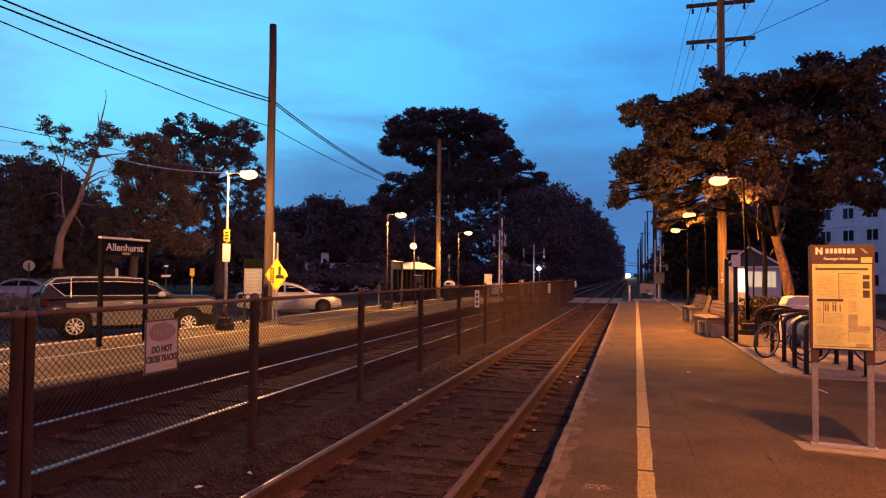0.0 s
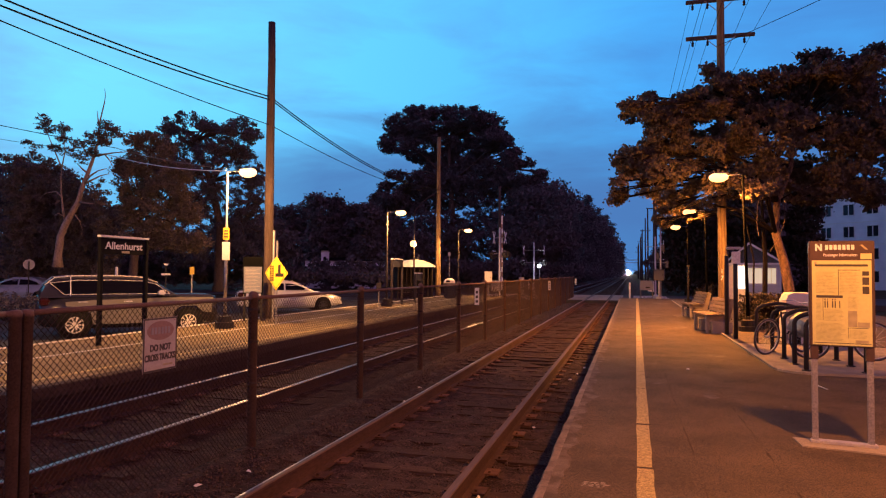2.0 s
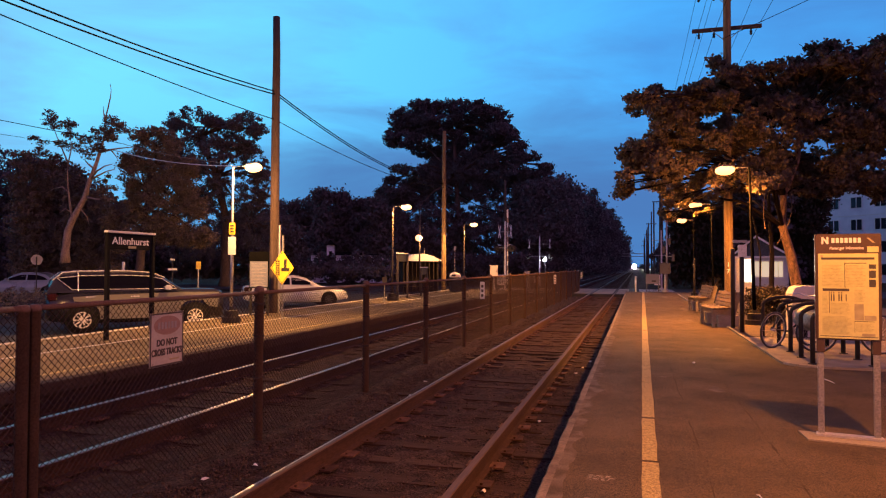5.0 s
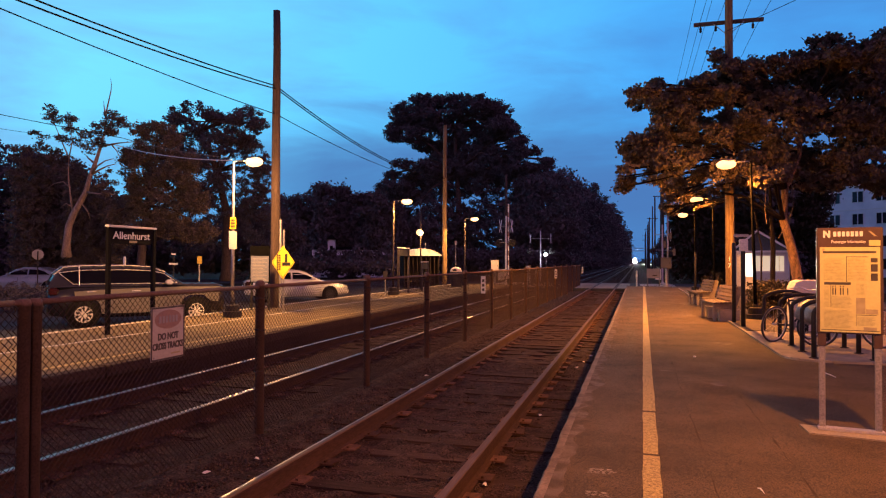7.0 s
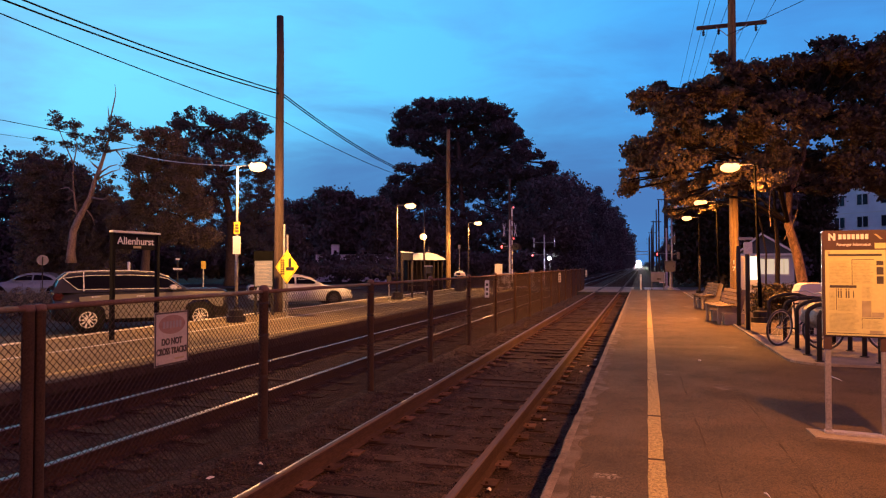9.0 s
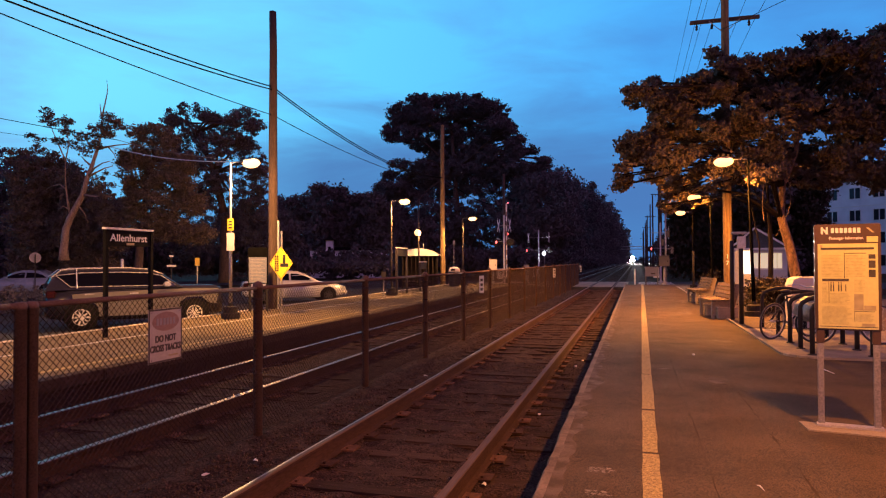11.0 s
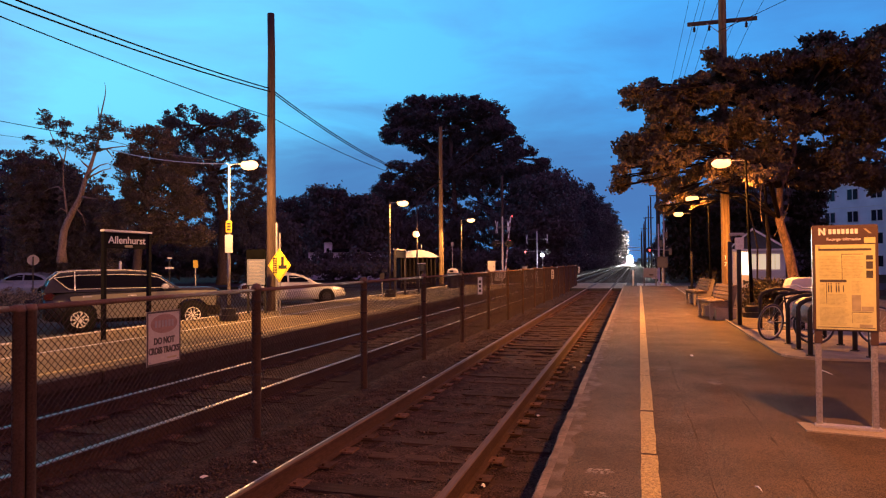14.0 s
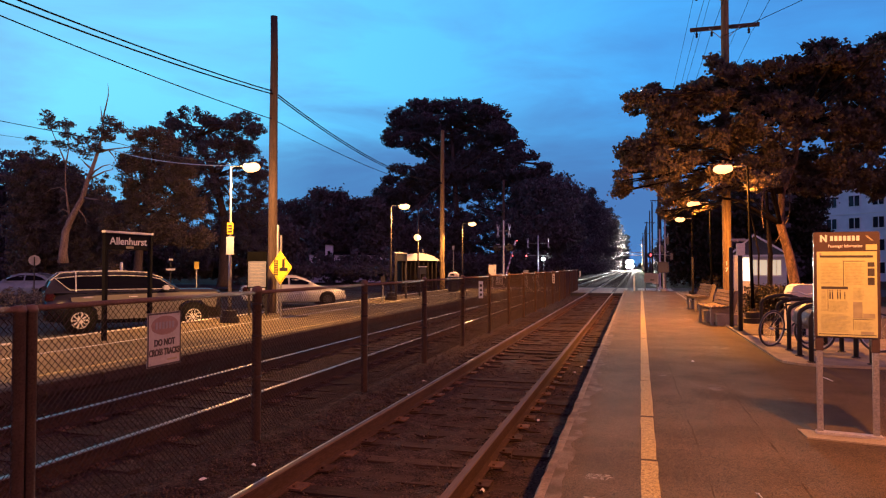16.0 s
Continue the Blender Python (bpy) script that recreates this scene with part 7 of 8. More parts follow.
PALE_LIMBS_LOWER = [
    [(-27.76, 27.7, 3.83), (-27.83, 27.58, 4.7), (-27.83, 27.46, 5.41), (-27.76, 27.34, 6.12), (-27.61, 27.22, 6.67)],
    [(-28.0, 27.7, 5.24), (-28.56, 27.82, 5.56), (-29.24, 27.94, 5.51), (-29.92, 28.06, 5.27)],
    [(-27.73, 27.7, 4.18), (-28.12, 27.58, 4.41), (-28.35, 27.46, 4.18)],
    [(-27.26, 27.7, 4.4), (-26.98, 27.82, 4.0), (-26.91, 27.94, 3.54)],
    [(-26.71, 27.7, 5.83), (-26.18, 27.58, 6.26), (-25.58, 27.46, 6.48), (-24.96, 27.34, 6.55)],
    [(-26.71, 27.7, 5.83), (-26.34, 27.82, 6.07), (-25.89, 27.94, 6.3), (-25.47, 28.06, 6.41)],
    [(-26.99, 27.7, 4.98), (-26.16, 27.58, 4.85), (-25.11, 27.46, 4.81)],
]
BROWNWOODS = [(-34.43, 30.5, 7.61, 0.86, 0.78), (-34.05, 31.5, 7.64, 1.02, 0.87), (-33.74, 32.5, 7.7, 0.8, 1.03), (-34.34, 31.0, 6.51, 1.33, 1.18), (-33.28, 32.0, 6.25, 1.33, 1.17), (-30.52, 30.5, 6.25, 0.73, 0.66), (-34.22, 31.5, 5.21, 1.41, 1.18), (-33.14, 32.5, 5.1, 1.18, 1.02), (-30.2, 31.0, 5.55, 0.66, 0.59), (-29.75, 32.0, 5.64, 0.59, 0.67), (-27.96, 30.5, 4.49, 0.7, 0.91), (-29.46, 31.5, 3.62, 1.24, 0.87), (-32.05, 32.5, 3.54, 1.15, 0.92), (-33.02, 31.0, 3.65, 1.53, 0.99), (-29.12, 30.7, 4.94, 0.57, 0.57), (-29.23, 31.5, 4.5, 0.73, 0.65), (-30.81, 32.3, 5.7, 0.38, 0.38), (-28.23, 31.1, 4.0, 0.64, 0.64), (-30.65, 31.9, 4.32, 0.75, 0.67)]
MAPLE_BOUGHS_A = [(-0.43, 24.32, 4.14, 0.42, 0.21), (-0.33, 23.89, 4.39, 0.52, 0.28), (-0.3, 21.6, 4.4, 0.4, 0.2), (-0.13, 24.18, 5.4, 0.5, 0.29), (0.05, 23.21, 4.95, 0.67, 0.39), (0.1, 22.7, 5.3, 0.8, 0.5), (0.22, 23.39, 7.03, 0.67, 0.51), (0.3, 21.7, 6.8, 0.6, 0.3), (0.66, 24.82, 7.78, 0.38, 0.33), (0.8, 29.2, 4.9, 0.6, 0.3), (0.8, 23.75, 5.67, 0.72, 0.44), (0.9, 22.9, 6.6, 0.6, 0.4), (0.9, 25.1, 4.8, 0.8, 0.4), (1.0, 22.0, 4.7, 0.9, 0.6), (1.08, 23.8, 6.62, 0.54, 0.37), (1.1, 28.3, 3.7, 0.2, 0.15), (1.2, 23.0, 6.0, 1.0, 0.7)]
MAPLE_BOUGHS_B = [(1.23, 23.09, 7.01, 0.48, 0.36), (1.36, 28.2, 4.06, 0.3, 0.22), (1.4, 37.0, 4.4, 0.4, 0.3), (1.5, 30.4, 4.6, 0.6, 0.4), (1.5, 27.6, 4.7, 0.4, 0.3), (1.53, 23.74, 6.77, 0.8, 0.6), (1.55, 24.28, 5.23, 0.9, 0.49), (1.68, 23.24, 7.3, 0.4, 0.28), (1.69, 28.0, 4.28, 0.35, 0.25), (1.75, 37.4, 4.1, 0.35, 0.25), (2.0, 23.3, 5.1, 0.4, 0.3), (2.15, 24.88, 6.09, 1.05, 0.71), (2.2, 31.7, 4.3, 0.5, 0.5), (2.2, 28.6, 4.8, 0.5, 0.4), (2.2, 20.9, 3.95, 0.18, 0.12), (2.3, 24.4, 4.6, 0.7, 0.3), (2.36, 23.4, 3.82, 0.2, 0.15)]
MAPLE_BOUGHS_C = [(2.4, 22.3, 5.5, 0.5, 0.5), (2.42, 29.3, 3.72, 0.25, 0.12), (2.5, 23.3, 8.2, 0.2, 0.3), (2.55, 24.93, 7.66, 0.84, 0.55), (2.6, 21.4, 4.3, 0.6, 0.4), (2.62, 23.3, 4.0, 0.25, 0.2), (2.7, 23.4, 7.2, 1.3, 0.9), (2.85, 29.2, 3.9, 0.25, 0.12), (2.86, 24.66, 5.42, 0.83, 0.54), (2.95, 20.2, 3.88, 0.18, 0.12), (3.1, 23.5, 7.8, 0.7, 0.5), (3.2, 23.6, 4.1, 0.3, 0.1), (3.2, 20.3, 3.76, 0.2, 0.13), (3.32, 25.29, 7.49, 0.85, 0.64), (3.32, 24.08, 6.06, 1.22, 0.73), (3.4, 21.6, 4.2, 0.3, 0.2), (3.48, 20.4, 3.82, 0.22, 0.13)]
MAPLE_BOUGHS_D = [(3.75, 20.6, 3.95, 0.25, 0.15), (3.8, 21.7, 4.0, 0.4, 0.2), (3.93, 24.53, 7.16, 0.83, 0.62), (4.0, 23.8, 4.8, 1.1, 0.7), (4.0, 22.8, 4.2, 0.6, 0.3), (4.08, 24.54, 5.05, 0.83, 0.41), (4.2, 23.8, 8.1, 0.3, 0.2), (4.3, 23.9, 6.1, 1.8, 1.1), (4.5, 24.9, 7.9, 1.4, 0.8), (4.5, 23.0, 4.4, 0.4, 0.2), (5.05, 24.93, 7.46, 0.97, 0.76), (5.06, 24.12, 7.96, 0.5, 0.25), (5.4, 25.92, 5.1, 1.31, 0.61), (5.73, 24.13, 8.22, 0.63, 0.34), (5.8, 25.2, 9.0, 0.4, 0.2), (5.85, 24.87, 4.17, 1.05, 0.42), (5.95, 25.05, 8.0, 0.84, 0.72)]
MAPLE_BOUGHS_E = [(6.09, 23.58, 8.03, 0.53, 0.29), (6.1, 25.4, 8.6, 1.1, 0.6), (6.19, 24.77, 6.21, 1.25, 0.92), (6.4, 26.6, 5.1, 2.0, 0.8), (6.4, 25.4, 9.1, 0.3, 0.3), (6.6, 26.6, 7.2, 1.7, 1.3), (6.73, 24.2, 8.06, 0.63, 0.38), (6.87, 24.9, 4.69, 1.26, 0.76), (6.89, 24.81, 7.67, 1.05, 0.84), (7.19, 23.09, 7.96, 0.4, 0.4), (7.33, 25.04, 8.54, 0.52, 0.43), (7.46, 25.14, 6.2, 1.06, 1.06), (7.8, 25.9, 6.3, 1.6, 1.6), (7.9, 25.9, 8.5, 0.9, 0.8), (8.1, 25.9, 9.3, 0.3, 0.4), (8.3, 27.1, 4.5, 1.1, 0.7), (9.7, 27.4, 7.2, 1.8, 2.4)]
MAPLE = MAPLE_BOUGHS_A + MAPLE_BOUGHS_B + MAPLE_BOUGHS_C + MAPLE_BOUGHS_D + MAPLE_BOUGHS_E
MAPLE_TRUNK = [(5.24, 24.87, -0.01), (5.14, 24.81, 0.93), (4.97, 24.73, 1.88), (4.68, 24.62, 2.92), (4.73, 24.6, 3.97), (5.16, 24.68, 5.1), (5.26, 24.67, 6.24)]
RIGHTWOODS = [(4.6, 69.8, 3.1, 1.9, 3.3), (7.0, 70.4, 4.2, 2.5, 4.2), (10.0, 71.2, 5.9, 3.3, 4.7), (14.8, 72.5, 5.9, 3.3, 4.7), (15.9, 72.7, 8.7, 2.8, 3.3), (3.8, 69.5, 5.9, 1.1, 2.2), (5.7, 69.9, 7.0, 1.7, 2.2)]
LEFTWOODS_BOUGHS_A = [(-59.0, 47.8, 7.7, 4.7, 4.7), (-56.0, 48.6, 8.5, 3.1, 3.9), (-55.0, 49.0, 4.1, 4.2, 3.1), (-52.5, 49.8, 2.0, 3.1, 1.6), (-51.6, 47.2, 10.4, 1.31, 0.92), (-50.8, 52, 6.1, 1.3, 1.0), (-50.0, 50.4, 3.5, 3.7, 3.7), (-49.1, 52, 5.7, 1.2, 1.2), (-48.6, 46.0, 9.1, 1.47, 1.25), (-48.0, 51.0, 1.7, 2.1, 1.4), (-47.0, 46.9, 6.9, 1.45, 1.09), (-46.5, 51.4, 4.1, 3.1, 4.2), (-45.0, 44.5, 9.1, 0.77, 0.83), (-45.0, 45.7, 8.0, 0.99, 0.84), (-44.5, 52.0, 2.0, 2.1, 1.6), (-43.2, 44.8, 6.2, 0.82, 0.89), (-41.0, 52.9, 3.0, 3.1, 2.6), (-41.0, 53.0, 0.9, 2.6, 0.8)]
LEFTWOODS_BOUGHS_B = [(-40.2, 45.1, 6.4, 0.46, 0.93), (-38.5, 53.7, 2.0, 2.6, 1.6), (-38.5, 35.9, 4.5, 2.3, 1.9), (-38.0, 53.9, 0.9, 2.6, 0.8), (-37.4, 36.2, 7.0, 1.7, 1.7), (-35.9, 54.3, 3.5, 4.7, 3.1), (-35.2, 36.9, 3.6, 1.9, 1.7), (-34.9, 54.7, 0.9, 2.6, 0.8), (-34.8, 52, 5.3, 1.1, 1.0), (-33.7, 37.2, 4.7, 0.8, 1.1), (-33.5, 52, 5.8, 1.4, 0.9), (-33.4, 55.1, 1.7, 2.6, 1.3), (-31.9, 55.4, 3.5, 3.1, 3.1), (-31.9, 55.5, 0.9, 2.6, 0.7), (-31.7, 52, 5.5, 1.1, 0.8), (-28.9, 56.4, 1.0, 2.6, 0.6), (-25.9, 57.2, 1.0, 2.6, 0.6), (-22.9, 58.0, 1.0, 2.6, 0.6)]
LEFTWOODS = LEFTWOODS_BOUGHS_A + LEFTWOODS_BOUGHS_B
HEDGE = [(-34.9, 63.0, 1.6, 2.4, 0.5), (-31.5, 63.9, 1.5, 2.4, 0.6), (-28.1, 64.9, 1.6, 2.4, 0.5), (-24.7, 65.8, 1.6, 2.4, 0.5)]
MIDWOODS_BOUGHS_A = [(-45.3, 78.7, 5.9, 3.0, 4.4), (-43.5, 79.1, 7.4, 3.0, 3.6), (-40.2, 80.0, 7.7, 3.0, 3.7), (-39.6, 80.3, 4.4, 6.7, 3.0), (-36.7, 81.0, 6.6, 3.0, 3.7), (-36.3, 73.5, 10.1, 1.62, 0.99), (-34.7, 74.7, 9.9, 1.36, 0.81), (-34.6, 76.2, 7.8, 2.75, 1.37), (-33.8, 81.9, 4.4, 4.4, 3.0), (-33.5, 81.9, 7.4, 2.5, 3.6)]
MIDWOODS_BOUGHS_B = [(-33.0, 75.9, 9.0, 1.63, 1.09), (-30.4, 74.1, 7.2, 2.19, 1.05), (-30.3, 82.9, 4.4, 4.4, 3.3), (-29.5, 73.8, 8.8, 1.57, 1.13), (-28.2, 83.5, 2.0, 4.4, 1.2), (-28.1, 75.0, 7.8, 1.58, 0.97), (-26.7, 83.9, 3.6, 4.4, 3.7), (-22.4, 85.1, 2.3, 5.2, 1.3), (-16.7, 86.7, 2.3, 4.4, 1.3), (-12.4, 87.9, 2.2, 3.0, 1.2)]
MIDWOODS = MIDWOODS_BOUGHS_A + MIDWOODS_BOUGHS_B


def crown_mesh(name, lobes, clumps, per, leaf, clump, material, seed, holes=0.0, flat=0.6, plain=True):
    """Leaves gathered into flattened clumps that fill rounded lobes; a soft noise leaves holes between the clumps."""
    rg = np.random.default_rng(seed)
    lb = np.array(lobes, float)
    area = (lb[:, 3] * lb[:, 4]) ** 0.85
    pick = rg.choice(len(lb), clumps, p=area / area.sum())
    d = rg.normal(size=(clumps, 3))
    d /= np.linalg.norm(d, axis=1)[:, None]
    size = clump * rg.uniform(0.55, 1.35, clumps)
    reach = np.stack([lb[pick, 3], lb[pick, 3], lb[pick, 4]], 1)
    reach = np.maximum(reach - 0.6 * size[:, None], reach * 0.25)
    mid = lb[pick, :3] + d * (0.35 + 0.65 * rg.random(clumps) ** 0.6)[:, None] * reach
    q = mid / (clump * 2.4)
    wave = np.sin(q @ np.array([1.7, 0.9, 2.3]) + seed) + np.sin(q @ np.array([-1.3, 1.6, 1.9]) + 2.1 * seed) + np.sin(q @ np.array([2.1, -1.1, -2.6]) + 0.7 * seed) + 0.5 * rg.normal(size=clumps)
    keep = wave > np.quantile(wave, holes)
    mid, size = mid[keep], size[keep]
    n = len(mid) * per
    u = rg.normal(size=(n, 3))
    u /= np.linalg.norm(u, axis=1)[:, None]
    u *= (rg.random(n) ** 0.45 * np.where(rg.random(n) < 0.12, rg.uniform(1.1, 1.7, n), 1.0))[:, None] * np.repeat(size, per)[:, None]
    u[:, 2] *= flat
    tilt = np.repeat(rg.uniform(-0.35, 0.35, (len(mid), 2)), per, 0)
    u[:, 2] += u[:, 0] * tilt[:, 0] + u[:, 1] * tilt[:, 1]
    pl = np.zeros((n, 3, 4))
    pl[:, :, :3] = turns(n, rg) * (leaf * rg.uniform(0.6, 1.3, n))[:, None, None]
    pl[:, :, 3] = np.repeat(mid, per, 0) + u
    v = [(-0.5, 0, 0), (-0.12, -0.34, 0.06), (0.5, 0, 0), (-0.12, 0.34, 0.06), (0.16, -0.22, 0.03), (0.16, 0.22, 0.03)]
    f = [(0, 1, 4, 2), (0, 2, 5, 3)]
    if plain:
        v, f = [(-0.5, 0, 0), (0.04, -0.36, 0.05), (0.5, 0, 0), (0.04, 0.36, 0.05)], [(0, 1, 2, 3)]
    return many(name, v, f, pl, material)


def tree(name, trunk, lobes, r0, clumps, per, leaf, clump, material, bark, seed, label, limbs=None, holes=0.0, plain=True, limb_shade_bark=None):
    base = Vector(trunk[0])
    t = thing(name, Matrix.Translation(base), label, "tree")
    inv = Matrix.Translation(-base)
    bm = bmesh.new()
    k = len(trunk)
    root = [Vector(trunk[0]) - Vector((0, 0, 0.6))] + [Vector(p) for p in trunk]
    tube(bm, [p - base for p in root], [r0 * 1.35] + [r0 * (1 - 0.62 * i / (k - 1)) for i in range(k)], 10)
    top, mid = Vector(trunk[-1]), Vector(trunk[k // 2])
    rg = random.Random(seed)
    if limbs is None:
        limbs = []
        for lb in lobes:
            c = Vector(lb[:3])
            best = min((Vector(p) for p in trunk[k // 2:]), key=lambda q: (q - c).length + max(0, q.z - c.z) * 2)
            bend = best.lerp(c, 0.5) + Vector((rg.uniform(-0.1, 0.1), rg.uniform(-0.1, 0.1), 0.12)) * (c - best).length
            limbs.append([best, bend, c])
            for _ in range(3):
                e = c + Vector((rg.uniform(-0.8, 0.8) * lb[3], rg.uniform(-0.8, 0.8) * lb[3], rg.uniform(-0.2, 0.8) * lb[4]))
                limbs.append([bend.lerp(c, rg.uniform(0.2, 0.9)), c.lerp(e, 0.5), e])
    # limbs apart from the trunk: the crown's shade put into a darker bark
    if limb_shade_bark:
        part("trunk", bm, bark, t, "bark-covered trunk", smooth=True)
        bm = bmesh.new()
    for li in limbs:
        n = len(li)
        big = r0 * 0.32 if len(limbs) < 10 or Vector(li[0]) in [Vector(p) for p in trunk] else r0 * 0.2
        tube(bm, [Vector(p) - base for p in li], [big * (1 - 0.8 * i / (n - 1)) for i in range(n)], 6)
    part("branchwork" if limb_shade_bark else "trunk", bm, limb_shade_bark or bark, t, "bark-covered limbs" if limb_shade_bark else "bark-covered trunk and limbs", smooth=True)
    me = crown_mesh("crown", lobes, clumps, per, leaf, clump, material, seed, holes, plain=plain)
    me.transform(inv)
    o = new("crown", me)
    o.parent = t
    tagged(o, "crown of many small leaves")
    return t


tree("shade_tree", MAPLE_TRUNK, MAPLE, 0.19, 3400, 44, 0.13, 0.235, M_LEAF, M_MAPLEBARK, 11, "broad maple with dark leaves, lit orange from below by a lamp", holes=0.15, plain=False, limb_shade_bark=M_STEM)
tree("oak_tree", OAK_TRUNK, OAK, 0.55, 3900, 75, 0.27, 0.66, M_LEAF_DARK, M_BARK, 12, "tall dark oak with a broad flat-topped crown", holes=0.02)
tree("park_tree", LEFTDARK_TRUNK, LEFTDARK, 0.34, 1550, 60, 0.125, 0.30, M_LEAF_DARK, M_BARK, 13, "dark leafy tree behind the parked cars", holes=0.16)
tree("park_tree", LEFTBROWN_TRUNK, LEFTBROWN, 0.24, 640, 110, 0.11, 0.38, M_LEAF_DRY, M_BARK, 14, "drooping tree with brownish leaves lit by the lamp", holes=0.08)
tree("sparse_tree", PALE_TRUNK, PALE, 0.20, 900, 9, 0.10, 0.17, M_LEAF_DRY, M_PALEBARK, 15, "thin pale-barked tree with sparse leaves and bare twigs", PALE_LIMBS_UPPER + PALE_LIMBS_LOWER, holes=0.15)

# trees in a row along the far side of the line
rg = random.Random(31)
for i in range(13):
    y = 96 + i * 26 + rg.uniform(-4, 4)
    x = -13.9 + 0.013 * y + rg.uniform(-1.2, 0.8)
    h = rg.uniform(18.0, 21.0) + (1.5 if 4 < i < 9 else -4.0 if i < 2 else 0)
    lobes = [(x + rg.uniform(-3, 3), y + rg.uniform(-6, 6), h * rg.uniform(0.25, 0.80), rg.uniform(3.6, 5.6), rg.uniform(2.6, 3.8)) for _ in range(12)] + [(x + 1, y, h - 3, 4.2, 3.0)]
    lobes += [(x + rg.uniform(-3, 2.5), y + rg.uniform(-10, 10), 1.6, 4.2, 2.6) for _ in range(6)]
    tree("row_tree", [(x, y, -0.5), (x, y, h * 0.3), (x + 0.3, y, h * 0.6)], lobes, 0.4, 420 if i < 6 else 200, 70 if i < 6 else 40, 0.42 if i < 6 else 0.8, 1.35 if i < 6 else 1.9, M_LEAF_DARK, M_BARK, 40 + i, "dark leafy tree in the row along the railway")
for i in range(11):
    y = 78 + i * 24 + rg.uniform(-5, 5)
    x = 10.2 + rg.uniform(-0.6, 1.5)
    h = rg.uniform(9.5, 12.5)
    lobes = [(x + rg.uniform(-2.2, 2.2), y + rg.uniform(-6, 6), h * rg.uniform(0.2, 0.8), rg.uniform(2.6, 3.8), rg.uniform(2.0, 2.9)) for _ in range(11)]
    lobes += [(x + rg.uniform(-3, 2), y + rg.uniform(-10, 10), 1.2, 3.0, 2.0) for _ in range(5)]
    tree("row_tree", [(x, y, -0.5), (x, y, h * 0.3), (x + 0.2, y, h * 0.6)], lobes, 0.25, 200 if i < 5 else 110, 45, 0.42 if i < 5 else 0.7, 1.0 if i < 5 else 1.5, M_LEAF_DARK, M_BARK, 60 + i, "dark tree beside the railway poles")


def woods(name, lobes, clumps, per, leaf, clump, seed, label, material=M_LEAF_DARK):
    ob = new(name, crown_mesh(name, lobes, clumps, per, leaf, clump, material, seed))
    return tagged(ob, label, "trees", "", "stuff")


def grounded(lobes):
    """Fill the space under lobes down to the ground."""
    out = list(lobes)
    for x, y, z, rx, rz in lobes:
        if z - rz > 0.5:
            out.append((x, y, (z - rz) / 2 + 0.6, rx, (z - rz) / 2 + 1.6))
    return out


woods("far_woods", grounded(RIGHTWOODS), 900, 80, 0.34, 0.9, 71, "dark trees and hedges behind the platform", M_BUSH)
woods("far_woods", grounded(LEFTWOODS), 1700, 80, 0.30, 0.85, 72, "dark mass of trees beyond the parking lane")
woods("far_woods", grounded(MIDWOODS), 2500, 70, 0.36, 1.0, 73, "dark distant trees across the street")
# added out of view on the left, to block bright sky mirrored in the SUV
woods("far_woods", grounded([(-66, 44, 7, 5, 5), (-72, 37, 7, 5, 5), (-77, 29, 8, 6, 6), (-80, 19, 8, 6, 6), (-82, 8, 8, 6, 6)]), 260, 40, 0.9, 1.8, 76, "unseen dark trees added to keep sky reflections off the parked car")
woods("far_woods", grounded(BROWNWOODS), 1500, 60, 0.13, 0.34, 77, "brownish thicket behind the sparse tree", M_LEAF_DRY)
woods("hedge_row", grounded(HEDGE), 220, 50, 0.32, 0.6, 75, "low dark hedge in front of the far house")
wide = []
rg = random.Random(9)
for i in range(46):
    a = math.radians(-4 + i * 8.2)
    if abs(math.atan2(math.sin(a - math.pi / 2), math.cos(a - math.pi / 2))) < 0.55:
        continue
    wide.append((150 * math.cos(a), 150 * math.sin(a), rg.uniform(2, 4), rg.uniform(10, 14), rg.uniform(5, 9)))
wide += [(x, 960, 2.0, 16, 7.5) for x in range(-220, 221, 20)]
woods("far_woods", wide, 900, 26, 2.2, 4.5, 74, "dark belt of distant trees all round")


def bush(m, rx, rz, count, seed, label, leaves=M_BUSH):
    t = thing("bush", m, label, "bush", "bushes")
    rg = random.Random(seed)
    lobes = [(rg.uniform(-0.6, 0.6) * rx, rg.uniform(-0.6, 0.6) * rx, rz * rg.uniform(0.4, 1.1), rx * 0.5, rz * 0.55) for _ in range(9)]
    o = new("leaves", crown_mesh("leaves", lobes, max(20, count // 40), 40, 0.065, 0.16, leaves, seed, plain=False))
    o.parent = t
    bm = bmesh.new()
    for _ in range(10):
        e = Vector((rg.uniform(-0.6, 0.6) * rx, rg.uniform(-0.6, 0.6) * rx, rz * 1.1))
        tube(bm, [(e.x * 0.15, e.y * 0.15, -0.08), e * 0.5, e], [0.02, 0.014, 0.006], 5)
    part("stems", bm, M_BARK, t)
    return t


bush(pose(3.75, 20.6, 0.03), 1.25, 0.72, 15000, 81, "rounded clipped bush in the planting bed")
bush(pose(3.35, 33.6, 0.03), 0.5, 0.75, 2500, 82, "small loose bush beside the platform")
bush(pose(4.9, 22.6, 0.03), 0.9, 0.5, 5000, 83, "rounded clipped bush in the planting bed")
bush(pose(-20.6, 18.4, -0.45), 2.7, 1.0, 12000, 84, "low dark brown hedge at the edge of the parking lane", M_LEAF_DARK)
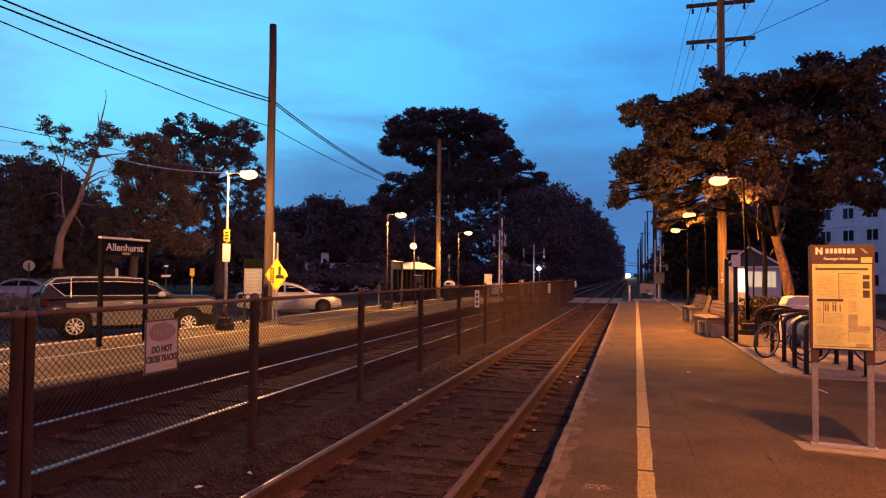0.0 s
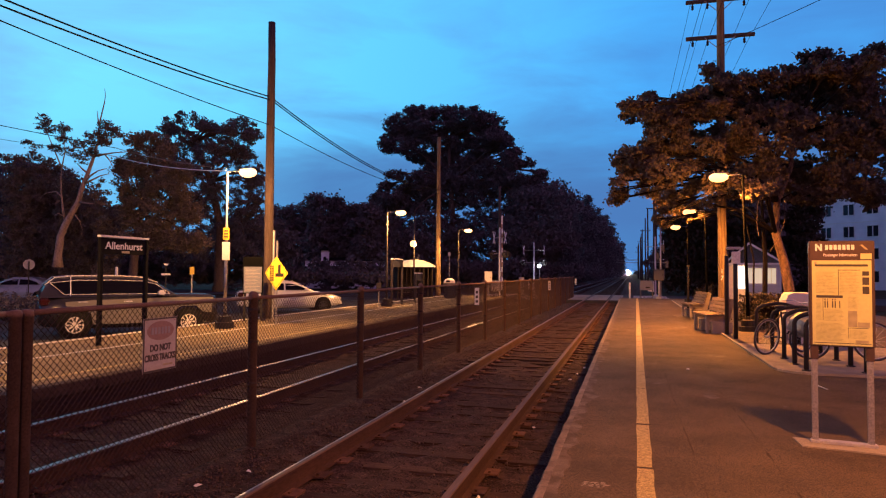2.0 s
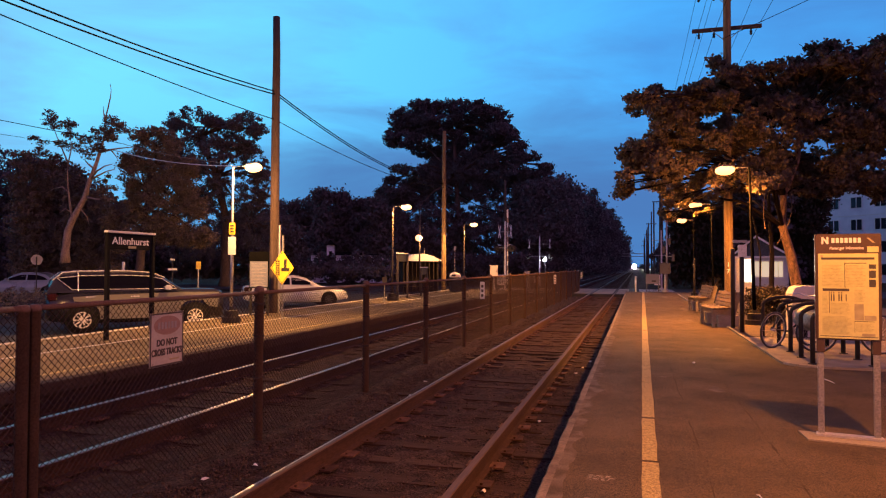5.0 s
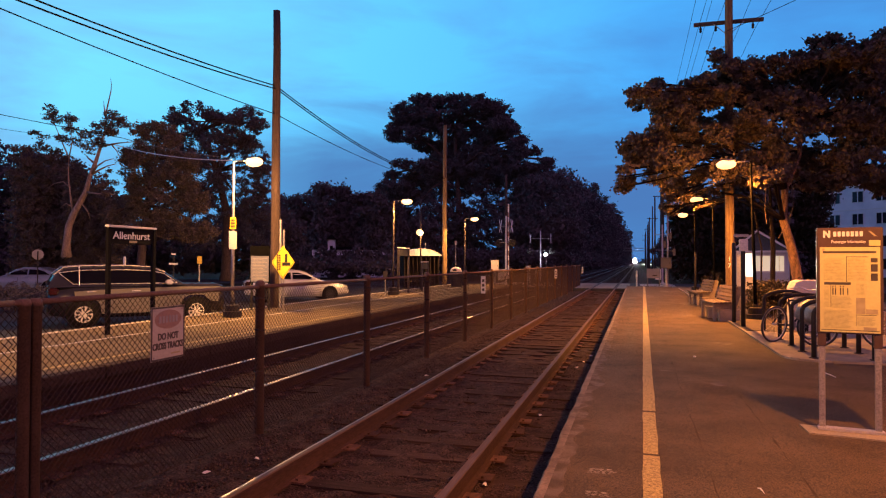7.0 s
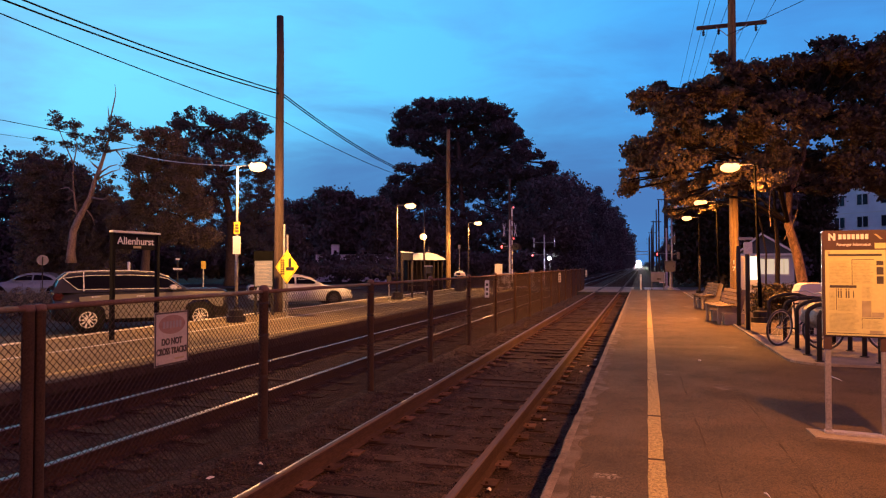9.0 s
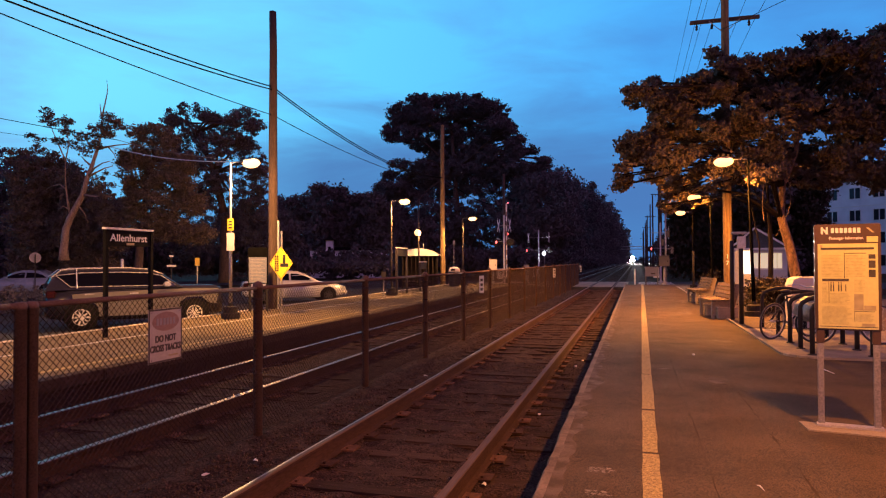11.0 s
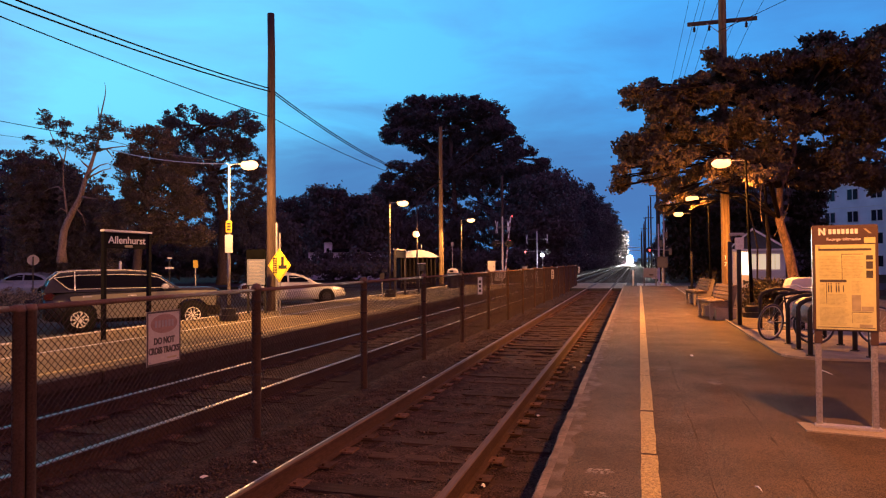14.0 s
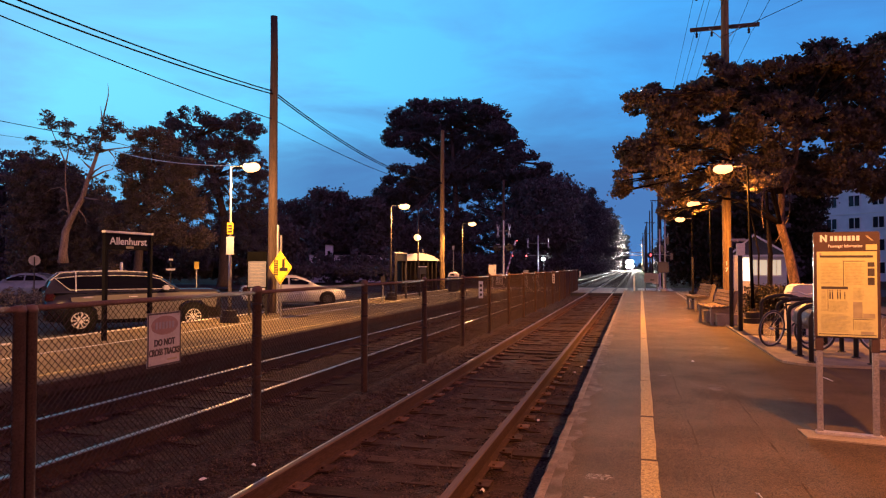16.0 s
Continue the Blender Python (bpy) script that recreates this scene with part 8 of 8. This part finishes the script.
# a pale hanging limb and thin dark stems beside the maple
for pts, r, mt, lab in (([(4.38, 22.05, 4.1), (4.42, 22.05, 3.74), (4.455, 22.06, 3.48), (4.455, 22.06, 3.18), (4.37, 22.05, 2.88), (4.275, 22.03, 2.67), (4.03, 21.97, 2.22)], 0.010, M_POLE_DARK, "pale broken branch hanging from the maple"),
                        ([(4.10, 24.0, 4.3), (4.03, 24.01, 3.71), (4.01, 24.02, 3.25), (4.06, 24.04, 2.79)], 0.012, M_PALEBARK, "thin bare twig hanging below the leaves"),):
    bm = bmesh.new()
    tube(bm, pts, r, 6)
    tagged(new("hanging_branch", finish(bm, "hanging_branch", mt)), lab, "branch")
for i, (x, y, l) in enumerate(((5.0, 28.5, -0.05), (4.35, 27.0, -0.3))):
    bm = bmesh.new()
    tube(bm, [(0, 0, -0.3), (0.05, 0, 2.0), (l, 0, 4.0), (l * 1.5, 0, 6.0)], [0.10, 0.09, 0.06, 0.03] if i == 0 else [0.035, 0.03, 0.025, 0.02], 8)
    ob = new("tree_stem", finish(bm, "tree_stem", M_STEM))
    ob.matrix_basis = pose(x, y, 0)
    tagged(ob, "slender dark tree stem rising into the leaves", "tree stem", "slender stems")


# ---- the many ties, last ----
def tie_mesh(seed):
    r = random.Random(seed)
    bm = bmesh.new()
    box(bm, -1.29, 1.29, -0.115, 0.115, -0.17, 0.0, 0.022)
    for v in bm.verts:
        v.co.z += 0.006 * noise.noise(v.co * 5 + Vector((seed * 9, 0, 0)))
        v.co.y += 0.010 * noise.noise(v.co * 3 + Vector((0, seed * 7, 0)))
    me = finish(bm, "tie", M_TIE)
    return me


ties = [tie_mesh(i) for i in range(5)]
bm = bmesh.new()
for s in (-1, 1):
    box(bm, s * GAUGE / 2 - 0.18, s * GAUGE / 2 + 0.18, -0.095, 0.095, 0.0, 0.016)
    for sx in (-0.095, 0.095):
        box(bm, s * GAUGE / 2 + sx - 0.012, s * GAUGE / 2 + sx + 0.012, -0.06, -0.035, 0.01, 0.035)
plate_mesh = finish(bm, "tie_plates", M_PLATE)
r = random.Random(21)
for tr in (near_track, far_track):
    y = -8.0
    while y < CROSS_0 - 0.7:
        m = pose(r.uniform(-0.04, 0.04), y, TIE_Z + r.uniform(-0.030, 0.006), 0, 0, r.uniform(-2.0, 2.0))
        t = shared("tie", ties[r.randrange(5)], tr, m)
        shared("tie_plates", plate_mesh, t, pose(-m.translation.x, 0, TIE_Z - m.translation.z))
        y += 0.53
    k = 320
    pl = np.zeros((k, 3, 4))
    pl[:, 0, 0] = pl[:, 1, 1] = pl[:, 2, 2] = 1
    pl[:, 1, 3] = CROSS_1 + 1.5 + 0.53 * np.arange(k)
    pl[:, 2, 3] = TIE_Z
    cv = [(x, y_, z) for x in (-1.29, 1.29) for y_ in (-0.115, 0.115) for z in (-0.15, 0.0)]
    cf = [(0, 1, 3, 2), (4, 6, 7, 5), (0, 4, 5, 1), (2, 3, 7, 6), (1, 5, 7, 3), (0, 2, 6, 4)]
    o = shared("far_ties", many("far_ties", cv, cf, pl, M_TIE), tr)
    tagged(o, kind="stuff")


def motions():
    """All that moves: the train, and the arms of the crossing gates."""
    for ob, gap in train_cars:
        walk(ob, [(t, pose(NEAR_TRACK, 800 - 31.0 * t + gap, RAIL_Z)) for t in (0.0, 4.0, 8.0, 12.0, 16.0)])
    for ob, sign in gate_arms:
        base = ob.matrix_basis.copy()
        walk(ob, [(t, base @ pose(0, 0, 0, 0, sign * a)) for t, a in ((0.0, 0), (12.0, 0), (12.5, 1), (13.0, 9), (13.5, 20), (14.0, 31), (15.0, 46), (16.0, 57))])
    for ob, stays in flashers:
        base = ob.matrix_basis.copy()
        turned = [(0.0, 0), (8.1, 0), (8.2, 60), (8.3, 120), (8.4, 180)]
        turned += [(16.0, 180)] if stays else [(11.7, 180), (11.8, 240), (11.9, 300), (12.0, 360), (16.0, 360)]
        walk(ob, [(t, base @ pose(0, 0, 0, 0, 0, a)) for t, a in turned])


motions()
